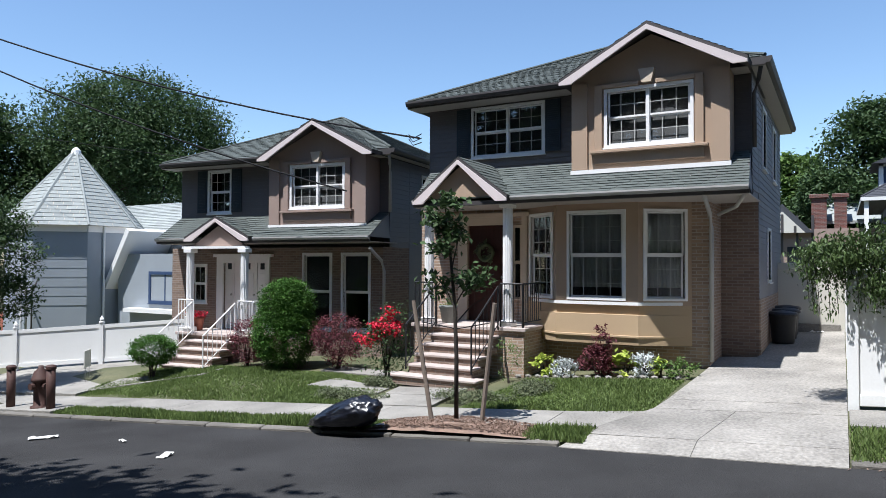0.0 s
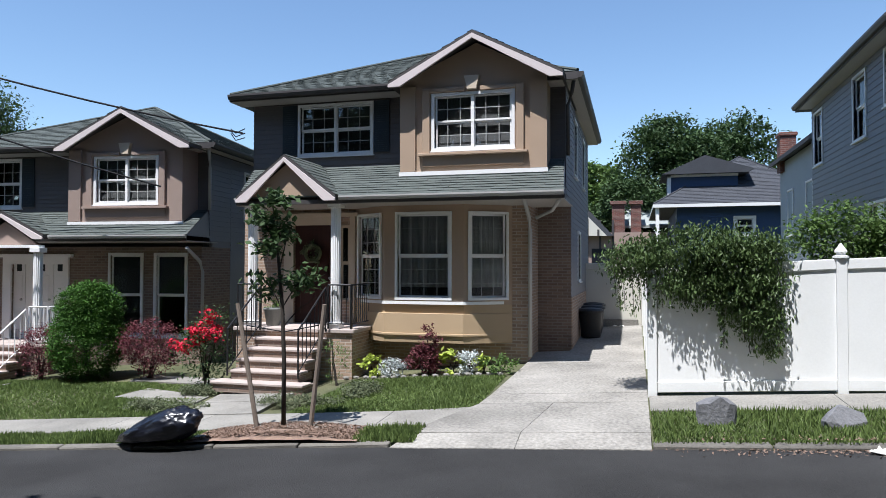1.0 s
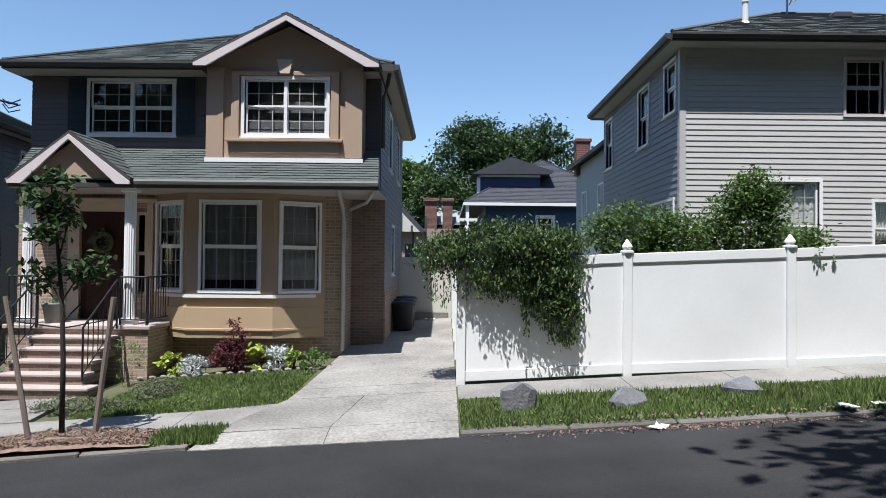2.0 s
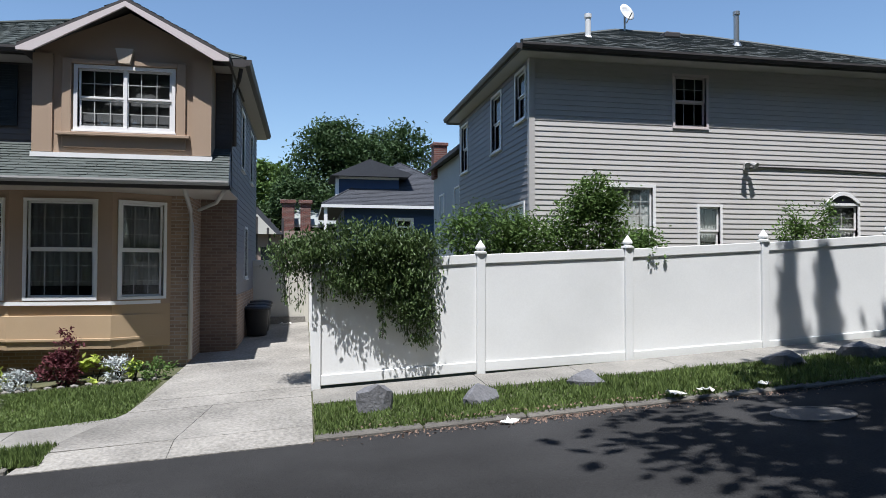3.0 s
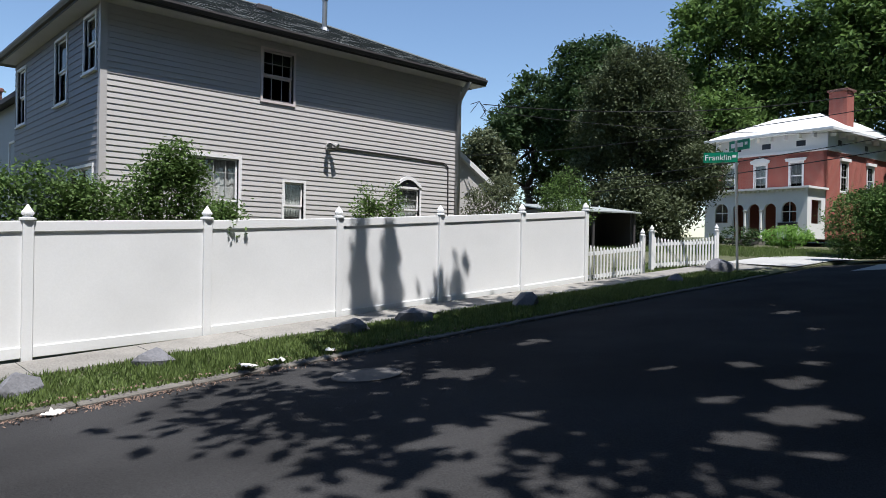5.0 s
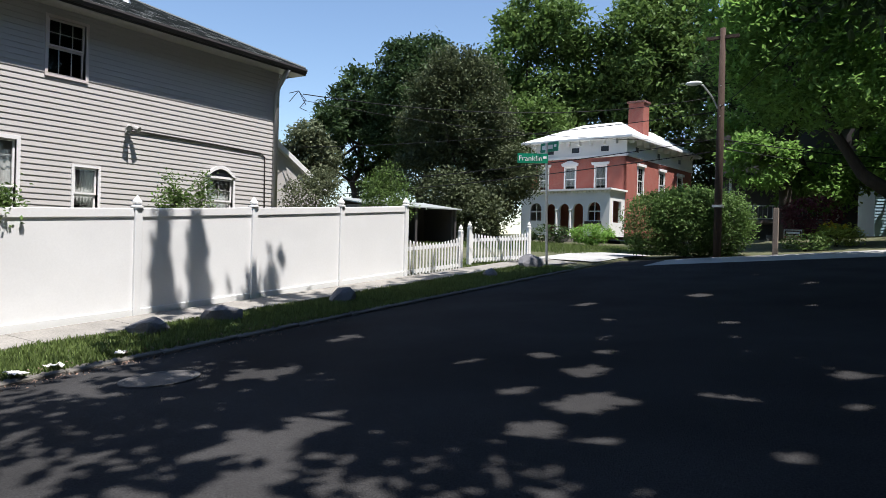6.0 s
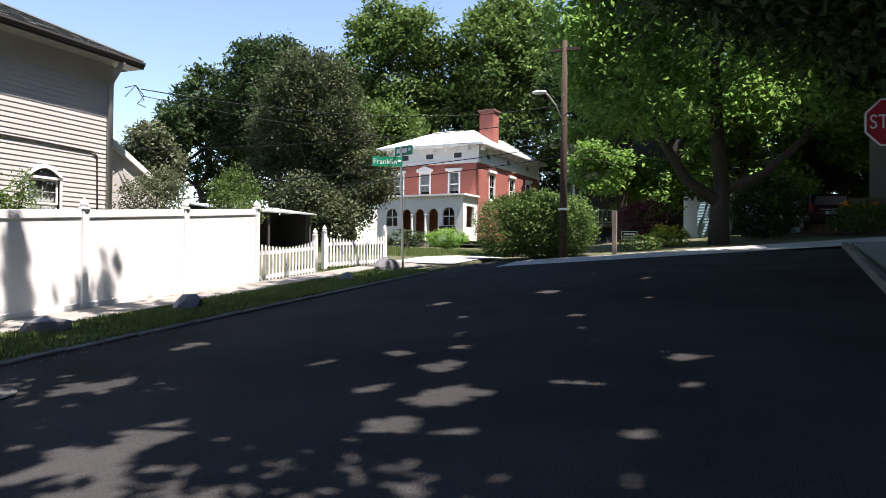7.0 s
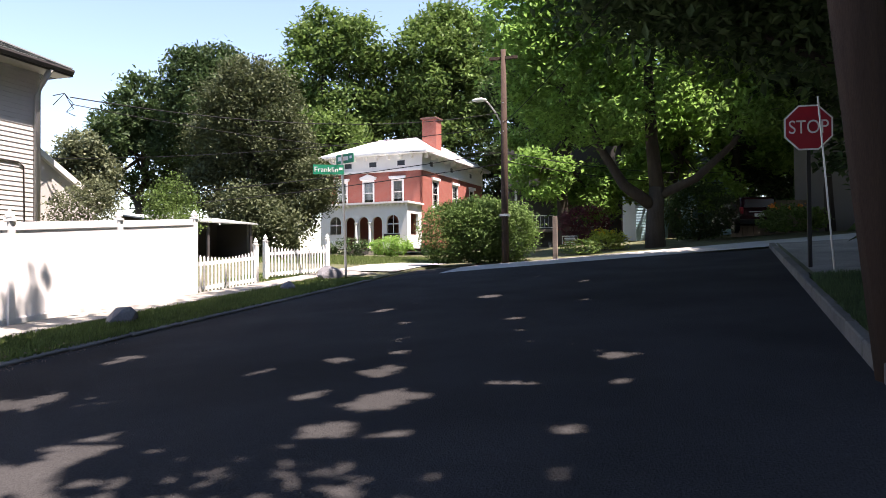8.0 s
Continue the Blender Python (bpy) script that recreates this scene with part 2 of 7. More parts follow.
def lathe(bm, prof, c=(0, 0, 0), n=16):
    rings = [[bm.verts.new((c[0] + r * math.cos(2 * math.pi * k / n), c[1] + r * math.sin(2 * math.pi * k / n), c[2] + z)) for k in range(n)] for r, z in prof]
    for a, b in zip(rings, rings[1:]):
        for k in range(n):
            bm.faces.new((a[k], a[(k + 1) % n], b[(k + 1) % n], b[k]))
    bm.faces.new(rings[0][::-1]), bm.faces.new(rings[-1])


def part(name, bm, material, parent=None, label="", bevel=0.0, smooth=False, kind=""):
    if bevel:
        bmesh.ops.bevel(bm, geom=[e for e in bm.edges], offset=bevel, segments=1, affect="EDGES", clamp_overlap=True)
    bmesh.ops.recalc_face_normals(bm, faces=bm.faces[:])
    me = bpy.data.meshes.new(name)
    bm.to_mesh(me)
    bm.free()
    me.materials.append(material)
    if smooth:
        me.polygons.foreach_set("use_smooth", [True] * len(me.polygons))
    ob = new(name, me)
    ob.parent = parent
    return tagged(ob, label, kind=kind)


def quick(name, boxes, material, parent=None, label="", bevel=0.0):
    bm = bmesh.new()
    for b in boxes:
        box(bm, *b)
    return part(name, bm, material, parent, label, bevel)


def thing(name, m, label, category, group="", kind=""):
    ob = new(name)
    ob.matrix_world = m
    ob.empty_display_size = 0.2
    return tagged(ob, label, category, group, kind)


def raw_mesh(name, verts, faces, material, parent=None, label="", kind=""):
    me = bpy.data.meshes.new(name)
    me.from_pydata(verts, [], faces)
    me.materials.append(material)
    ob = new(name, me)
    ob.parent = parent
    return tagged(ob, label, kind=kind)


def cells(x0, x1, z0, z1, holes, whole=True):
    """Rectangles that fill a wall face but for its holes (x0, x1, z0, z1)."""
    xs = sorted({x0, x1, *[min(max(v, x0), x1) for h in holes for v in h[:2]]})
    zs = sorted({z0, z1, *[min(max(v, z0), z1) for h in holes for v in h[2:]]})
    for za, zb in zip(zs, zs[1:]):
        run = None
        for xa, xb in zip(xs, xs[1:]):
            mid = ((xa + xb) / 2, (za + zb) / 2)
            if any(h[0] < mid[0] < h[1] and h[2] < mid[1] < h[3] for h in holes):
                if run:
                    yield (*run, za, zb)
                run = None
            else:
                if run and not whole:
                    yield (*run, za, zb)
                    run = None
                run = (run[0], xb) if run else (xa, xb)
        if run:
            yield (*run, za, zb)


def holed_wall(name, x0, x1, z0, z1, holes, material, parent, m=Matrix(), thick=0.16, label=""):
    """A wall slab in the plane y = 0 of m, its face towards -y, with real openings."""
    bm = bmesh.new()
    for a, b, c, d in cells(x0, x1, z0, z1, holes, False):
        box(bm, a, b, 0, thick, c, d, m)
    bmesh.ops.remove_doubles(bm, verts=bm.verts[:], dist=0.0005)
    return part(name, bm, material, parent, label)


def boards(parent, x0, x1, z0, z1, holes, material, m=Matrix(), step=0.105, out=0.016, top=None, name="siding_board"):
    """Lapped boards, each one of its own, on the face of a wall; top(x) may cut them off under a slope."""
    z = z0
    while z < z1 - 0.02:
        zt = min(z + step, z1)
        spans = [(x0, x1)]
        for h in holes:
            if h[2] < zt - 0.01 and h[3] > z + 0.01:
                spans = [s for a, b in spans for s in ((a, min(b, h[0])), (max(a, h[1]), b)) if s[1] - s[0] > 0.03]
        for a, b in spans:
            bm = bmesh.new()
            prof = [(0.0, z), (-out, z), (-out, z + 0.008), (-0.003, zt), (0, zt)]
            lo, hi = [bm.verts.new(m @ Vector((a, y, q))) for y, q in prof], [bm.verts.new(m @ Vector((b, y, q))) for y, q in prof]
            bm.faces.new(lo), bm.faces.new(hi[::-1])
            for i in range(5):
                bm.faces.new((lo[i], hi[i], hi[(i + 1) % 5], lo[(i + 1) % 5]))
            part(name, bm, material, parent)
        z = zt


def shingles(poly, material, parent, row=0.14, tab=0.3, lift=0.015, name="shingles", seed=1):
    """Overlapping tabs on a flat roof face. poly: its corners, the eave's two first."""
    rnd = random.Random(seed)
    p = [Vector(q) for q in poly]
    u = (p[1] - p[0]).normalized()
    nrm = u.cross(p[2] - p[1]).normalized()
    if nrm.z < 0:
        nrm = -nrm
    v = nrm.cross(u)
    if v.z < 0:
        v = -v
    flat = [((q - p[0]).dot(u), (q - p[0]).dot(v)) for q in p]

    def span(h):
        xs = []
        for (xa, ya), (xb, yb) in zip(flat, flat[1:] + flat[:1]):
            if (ya - h) * (yb - h) <= 0 and ya != yb:
                xs.append(xa + (xb - xa) * (h - ya) / (yb - ya))
        return (min(xs), max(xs)) if len(xs) > 1 else None

    verts, faces, h, odd, top = [], [], 0.001, 0, max(y for _, y in flat)
    while h < top - 0.02:
        low, high = span(h), span(min(h + row, top - 0.001))
        if low and high:
            x = low[0] - (tab / 2 if odd else 0) - rnd.random() * 0.1
            while x < low[1]:
                a, b = max(x + 0.007, low[0]), min(x + tab - 0.007, low[1])
                a2, b2 = max(a, high[0]), min(b, high[1])
                if b - a > 0.02 and b2 > a2:
                    l = lift * (0.7 + 0.6 * rnd.random())
                    i = len(verts)
                    for q, w, e in ((a, h - 0.01, l), (b, h - 0.01, l), (b2, min(h + row, top), 0.002), (a2, min(h + row, top), 0.002), (a, h - 0.01, -0.01), (b, h - 0.01, -0.01)):
                        verts.append(p[0] + q * u + w * v + e * nrm)
                    faces += [(i, i + 1, i + 2, i + 3), (i + 4, i + 5, i + 1, i)]
                x += tab
        h += row
        odd ^= 1
    return raw_mesh(name, verts, faces, material, parent, kind="stuff")


def window(parent, x0, x1, z0, z1, m=Matrix(), units=1, cols=3, rows=2, low_rows=2, mat=None, backing=None, casing=0.06, drop=0.35, proud=0.035, arch=False, sill=True):
    """A sash window in the opening x0..x1, z0..z1 of a wall face y = 0 of m."""
    mat = mat or trim_white
    bm = bmesh.new()
    for a, b, c, d in ((x0 - casing, x1 + casing, z1, z1 + casing), (x0 - casing, x1 + casing, z0 - casing, z0), (x0 - casing, x0, z0, z1), (x1, x1 + casing, z0, z1)):
        box(bm, a, b, -proud, 0.1, c, d, m)
    if sill:
        box(bm, x0 - casing - 0.02, x1 + casing + 0.02, -proud - 0.03, 0.02, z0 - casing - 0.025, z0 - casing, m)
    win = part("window", bm, mat, parent)
    w = (x1 - x0) / units
    for k in range(units):
        a, b = x0 + k * w, x0 + (k + 1) * w
        ed = 0.035
        if k:
            quick_m("mullion", [(a - 0.03, a + 0.03, -0.01, 0.09, z0, z1)], mat, win, m)
        mid = (z0 + z1) / 2
        for lo, hi, y, n_rows in ((mid, z1, 0.02, rows), (z0, mid, 0.045, low_rows)):
            rail = [(a + 0.01, b - 0.01, y, y + 0.03, lo, lo + ed), (a + 0.01, b - 0.01, y, y + 0.03, hi - ed, hi), (a + 0.01, a + ed + 0.01, y, y + 0.03, lo + ed, hi - ed), (b - ed - 0.01, b - 0.01, y, y + 0.03, lo + ed, hi - ed)]
            quick_m("sash", rail, mat, win, m)
            bars = []
            for i in range(1, cols):
                q = a + (b - a) * i / cols
                bars.append((q - 0.006, q + 0.006, y + 0.0, y + 0.01, lo + ed, hi - ed))
            for i in range(1, n_rows):
                q = lo + (hi - lo) * i / n_rows
                bars.append((a + ed, b - ed, y + 0.001, y + 0.009, q - 0.006, q + 0.006))
            if cols > 1:
                for bar in bars:
                    quick_m("glazing_bar", [bar], grid_grey, win, m)
            g = quick_m("pane", [(a + ed, b - ed, y + 0.012, y + 0.015, lo + ed, hi - ed)], glass, win, m)
            g.visible_shadow = False
        if backing is not None:
            bm = bmesh.new()
            wave = 0.0 if backing is blind else 1.0
            n, zb = 24, z0 + (z1 - z0) * drop
            top = [bm.verts.new(m @ Vector((a + (b - a) * i / n, 0.11 + wave * 0.01 * math.sin(i * 1.9), z1))) for i in range(n + 1)]
            low = [bm.verts.new(m @ Vector((a + (b - a) * i / n, 0.11 + wave * 0.02 * math.sin(i * 1.9), zb))) for i in range(n + 1)]
            for i in range(n):
                bm.faces.new((top[i], top[i + 1], low[i + 1], low[i]))
            part("curtain", bm, backing, win)
    return win


def quick_m(name, boxes, material, parent, m, label="", bevel=0.0):
    bm = bmesh.new()
    for b in boxes:
        box(bm, *b, m)
    return part(name, bm, material, parent, label, bevel)


def leaves(centres, size, seed, droop=0.3, slim=0.55, spread=None):
    """Bent leaves round the given points: vertices and faces."""
    rs = np.random.RandomState(seed)
    c = np.asarray(centres, float)
    n = len(c)
    a = rs.uniform(0, 2 * np.pi, n)
    tilt = rs.normal(-droop, 0.55, n)
    d = np.stack([np.cos(a) * np.cos(tilt), np.sin(a) * np.cos(tilt), np.sin(tilt)], 1)
    s = np.stack([-np.sin(a), np.cos(a), rs.normal(0, 0.5, n)], 1)
    s /= np.linalg.norm(s, axis=1)[:, None]
    ln = size * rs.uniform(0.6, 1.3, n)[:, None]
    base, tip = c - d * ln * 0.5, c + d * ln * 0.5
    up = np.cross(d, s) * ln * 0.08
    v = np.stack([base, c + s * ln * slim * 0.5 + up, tip, c - s * ln * slim * 0.5 + up], 1).reshape(-1, 3)
    f = np.arange(4 * n).reshape(-1, 4)
    return v, f


def lobed(lobes, n, seed, shell=0.55, clump=0.35, per=18):
    """Points in clumps over the shells of ellipsoid lobes (x, y, z, rx, ry, rz)."""
    rs = np.random.RandomState(seed)
    lob = np.array(lobes, float)
    weight = (lob[:, 3] * lob[:, 4] + lob[:, 3] * lob[:, 5] + lob[:, 4] * lob[:, 5])
    k = max(1, n // per)
    pick = rs.choice(len(lob), k, p=weight / weight.sum())
    d = rs.normal(size=(k, 3))
    d /= np.linalg.norm(d, axis=1)[:, None]
    r = shell + (1.08 - shell) * np.sqrt(rs.uniform(0, 1, k))
    centre = lob[pick, :3] + d * r[:, None] * lob[pick, 3:]
    pts = centre[:, None, :] + rs.normal(size=(k, per, 3)) * clump * np.array([1, 1, 0.7])
    return pts.reshape(-1, 3)


def foliage(name, lobes, n, size, material, parent, seed, label="", shell=0.55, clump=0.35, droop=0.3, slim=0.55, kind="", floor=None, per=18, gaps=None):
    p = lobed(lobes, n, seed, shell, clump, per)
    if gaps:
        p = p[gaps(p)]
    if floor is not None:
        p[:, 2] = np.maximum(p[:, 2], floor)
    v, f = leaves(p, size, seed + 1, droop, slim)
    return raw_mesh(name, v.tolist(), f.tolist(), material, parent, label, kind)


def tree(name, base, trunk, lobes, n, size, material, label, seed, group="", clump=0.4, shell=0.5, limbs=True, category="tree", per=18, gaps=None):
    """A tree: trunk = (height, radius); lobes in metres from its base."""
    t = thing(name, pose(*base), label, category, group)
    rnd = random.Random(seed)
    h, r = trunk
    bm = bmesh.new()
    bend = [(rnd.uniform(-0.15, 0.15) * i, rnd.uniform(-0.15, 0.15) * i, h * i / 5) for i in range(6)]
    bend[0] = (0, 0, -0.3)
    tube(bm, bend, [r * 1.35, r * 1.02, r * 0.95, r * 0.85, r * 0.75, r * 0.6], 10)
    part("trunk", bm, bark, t, smooth=True)
    if limbs:
        for lo in lobes:
            bm = bmesh.new()
            s = Vector(bend[rnd.choice((3, 4, 5))])
            e = Vector(lo[:3])
            mid = (s + e) / 2 + Vector((rnd.uniform(-0.3, 0.3), rnd.uniform(-0.3, 0.3), -0.1 * (e - s).length))
            tube(bm, [s, mid, e], [r * 0.5, r * 0.33, r * 0.1], 7)
            part("limb", bm, bark, t, smooth=True)
    foliage("crown", lobes, n, size, material, t, seed, clump=clump, shell=shell, per=per, gaps=gaps)
    return t


# ---- ground ----
def kerb_south(x):
    return -9.21 - 0.1056 * (x - 5.94)


def kerb_z(x):
    """The height of the kerb's top along the street."""
    return -0.186 + 0.078 * (max(x, -45) + 3) if x < -3 else 0.062 * x


def road_z(x, y):
    return kerb_z(min(x, 40)) + 0.01 * max(0, x - 40) - 0.052 * max(y, -16) - 0.055


def land_z(x, y):
    """The ground's height."""
    if y >= 0:
        rise = 0.3 * min(max((-x - 7) / 6, 0), 1) * min(max((y - 1.7) / 1.6, 0), 1)
        return kerb_z(min(x, 24)) + 0.02 * max(0, x - 24) + 0.03 * min(y, 12) + rise
    return road_z(x, y)


def verge_z(x, y):
    return road_z(x, y) + 0.15


def sheet(name, xs, ys, height, material, parent=None, label="", kind="structure"):
    verts = [(x, y, height(x, y)) for y in ys for x in xs]
    w = len(xs)
    faces = [(j * w + i, j * w + i + 1, (j + 1) * w + i + 1, (j + 1) * w + i) for j in range(len(ys) - 1) for i in range(w - 1)]
    return raw_mesh(name, verts, faces, material, parent, label, kind)


gx = sorted([-900, -300, -120] + [x * 2.0 for x in range(-30, 0)] + [-3.02, -2.98, -0.05, -0.01] + [x * 2.0 for x in range(0, 41)] + [120, 300, 900])
gy = [-900, -300, -100, -60, -40, -30, -25, -20, -16, -14, -12, -11, -10, -9, -6, -3, -1, 0.03, 0.06, 0.36, 0.4, 1, 2, 3, 4, 6, 8, 10, 12, 16, 20, 30, 45, 60, 100, 300, 900]
ground = sheet("ground", gx, gy, lambda x, y: road_z(x, y) - 0.06 if 0 < y < 0.05 else land_z(x, y) - (0.06 if y < 0 else 0.3 if -3 < x < -0.02 and y < 0.38 else 0.02), soil, None, "dark earth and grass ground running off to the horizon")
tagged(ground, category="ground")


def strip(name, near, far, xs, lift, material, label, category, height):
    """A paved strip between two lines y = near(x) and y = far(x)."""
    n = 6
    verts, faces = [], []
    for x in xs:
        for k in range(n + 1):
            y = near(x) + (far(x) - near(x)) * k / n
            verts.append((x, y, height(x, y) + lift))
    for i in range(len(xs) - 1):
        for k in range(n):
            a = i * (n + 1) + k
            faces.append((a, a + n + 1, a + n + 2, a + 1))
    return tagged(raw_mesh(name, verts, faces, material, None, label), category=category, kind="structure")


road_xs = [-80, -60, -45, -30] + list(range(-25, 23)) + [23.4]
strip("road", kerb_south, lambda x: 0.0, road_xs, 0.0, asphalt, "dark grey asphalt road sloping up along the kerb", "road", road_z)
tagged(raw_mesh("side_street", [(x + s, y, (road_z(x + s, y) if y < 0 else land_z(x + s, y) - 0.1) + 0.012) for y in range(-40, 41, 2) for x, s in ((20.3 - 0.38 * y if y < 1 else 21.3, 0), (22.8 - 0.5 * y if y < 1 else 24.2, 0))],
                [(2 * i, 2 * i + 1, 2 * i + 3, 2 * i + 2) for i in range(40)], asphalt_pale, None, "pale grey asphalt side street, full sun added into its colour"), category="road", kind="structure")

# ---- houses ----
def gutter(parent, p0, p1, material=None, size=0.11, name="gutter"):
    p0, p1 = Vector(p0), Vector(p1)
    d = (p1 - p0).normalized()
    s = Vector((d.y, -d.x, 0))
    bm = bmesh.new()
    prof = [(0, 0), (0, -size), (size * 0.7, -size), (size, -size * 0.4), (size, 0)]
    a = [bm.verts.new(p0 + s * x + Vector((0, 0, z))) for x, z in prof]
    b = [bm.verts.new(p1 + s * x + Vector((0, 0, z))) for x, z in prof]
    bm.faces.new(a), bm.faces.new(b[::-1])
    for i in range(5):
        bm.faces.new((a[i], b[i], b[(i + 1) % 5], a[(i + 1) % 5]))
    return part(name, bm, material or trim_dark, parent)


def pipe(parent, pts, r=0.04, material=None, name="downspout"):
    bm = bmesh.new()
    tube(bm, pts, r, 8)
    return part(name, bm, material or gutter_grey, parent, smooth=True)


def hip_roof(parent, x0, x1, y0, y1, z, pitch, material, fascia=None, seed=1, tab=0.3):
    """A hipped roof over its eaves' rectangle, its ridge along the longer side."""
    w, d = x1 - x0, y1 - y0
    r = min(w, d) / 2
    zr = z + r * pitch
    if d >= w:
        a, b = (x0 + r, y0 + r, zr), (x0 + r, y1 - r, zr)
    else:
        a, b = (x0 + r, y0 + r, zr), (x1 - r, y0 + r, zr)
    c = [(x0, y0, z), (x1, y0, z), (x1, y1, z), (x0, y1, z)]
    if d >= w:
        faces = [[c[0], c[1], a], [c[1], c[2], b, a], [c[2], c[3], b], [c[3], c[0], a, b]]
    else:
        faces = [[c[0], c[1], b, a], [c[1], c[2], b], [c[2], c[3], a, b], [c[3], c[0], a]]
    bm = bmesh.new()
    vs = {}
    get = lambda p: vs.setdefault(tuple(p), bm.verts.new(p))
    for f in faces:
        bm.faces.new([get(p) for p in f])
    low = [bm.verts.new((p[0], p[1], p[2] - 0.14)) for p in c]
    bm.faces.new(low[::-1])
    for i in range(4):
        bm.faces.new((get(c[i]), low[i], low[(i + 1) % 4], get(c[(i + 1) % 4])))
    roof = part("roof", bm, material, parent)
    quick("fascia", [(x0 - 0.012, x1 + 0.012, y0 - 0.012, y0, z - 0.15, z - 0.012), (x0 - 0.012, x1 + 0.012, y1, y1 + 0.012, z - 0.15, z - 0.012), (x0 - 0.012, x0, y0, y1, z - 0.15, z - 0.012), (x1, x1 + 0.012, y0, y1, z - 0.15, z - 0.012)], fascia or trim_dark, roof)
    for k, f in enumerate(faces):
        shingles(f, material, roof, seed=seed + k, tab=tab)
    for p, q in ((c[0], a), (c[1], a if d >= w else b), (a, b), (c[3], b if d >= w else a), (c[2], b)):
        bm = bmesh.new()
        tube(bm, [Vector(p) + Vector((0, 0, 0.02)), Vector(q) + Vector((0, 0, 0.02))], 0.035, 6)
        part("ridge_cap", bm, material, roof)
    return roof


def gable_front(parent, xa, xb, z_eave, x_mid, z_top, y0, y1, rake=0.09, seed=3):
    """A front gable roof: two slopes from y0 back to y1 with white rake boards."""
    bm = bmesh.new()
    for xe in (xa, xb):
        slab(bm, [(xe, y0, z_eave), (x_mid, y0, z_top), (x_mid, y1, z_top), (xe, y1, z_eave)], 0.09)
    roof = part("gable_roof", bm, trim_dark, parent)
    shingles([(xa, y1, z_eave), (xa, y0, z_eave), (x_mid, y0, z_top), (x_mid, y1, z_top)], shingle, roof, seed=seed)
    shingles([(xb, y0, z_eave), (xb, y1, z_eave), (x_mid, y1, z_top), (x_mid, y0, z_top)], shingle, roof, seed=seed + 1)
    for xe in (xa, xb):
        bm = bmesh.new()
        s = 1 if xe < x_mid else -1
        prism(bm, [(xe, z_eave - 0.07), (x_mid, z_top - 0.07), (x_mid, z_top - 0.07 - rake), (xe + s * 0.24, z_eave - 0.07 - rake * 0.55), (xe, z_eave - 0.07 - rake * 0.55)], y0 - 0.03, y0 + 0.02)
        part("rake_board", bm, trim_pink, roof)
    return roof


def front_steps(parent, x0, x1, y_top, z_top, n, rise, run, name="step"):
    for i in range(n):
        z = z_top - (i + 1) * rise
        y = y_top - i * run
        wide = 0.2 if i == n - 1 else 0.0
        tread = quick(name, [(x0 - 0.04 - wide, x1 + 0.04 + wide, y - run - 0.035, y + 0.05, z - 0.05, z)], step_stone, parent, bevel=0.012)
        quick("riser", [(x0 - wide, x1 + wide, y - run, y + 0.3, z - rise - 0.02, z - 0.05)], brick_brown, tread)


def railing(parent, p0, p1, h, n, material, slope=True, r=0.012):
    """Handrail, bottom rail and balusters from p0 to p1."""
    p0, p1 = Vector(p0), Vector(p1)
    bm = bmesh.new()
    up = Vector((0, 0, h))
    tube(bm, [p0 + up, p1 + up], r * 1.5, 6)
    rail = part("railing", bm, material, parent)
    bm = bmesh.new()
    tube(bm, [p0 + Vector((0, 0, 0.1)), p1 + Vector((0, 0, 0.1))], r, 6)
    part("bottom_rail", bm, material, rail)
    for i in range(n + 1):
        q = p0.lerp(p1, i / n)
        bm = bmesh.new()
        tube(bm, [q + Vector((0, 0, 0 if i in (0, n) else 0.1)), q + up], r * (1.4 if i in (0, n) else 0.7), 6)
        part("baluster", bm, material, rail)
    return rail


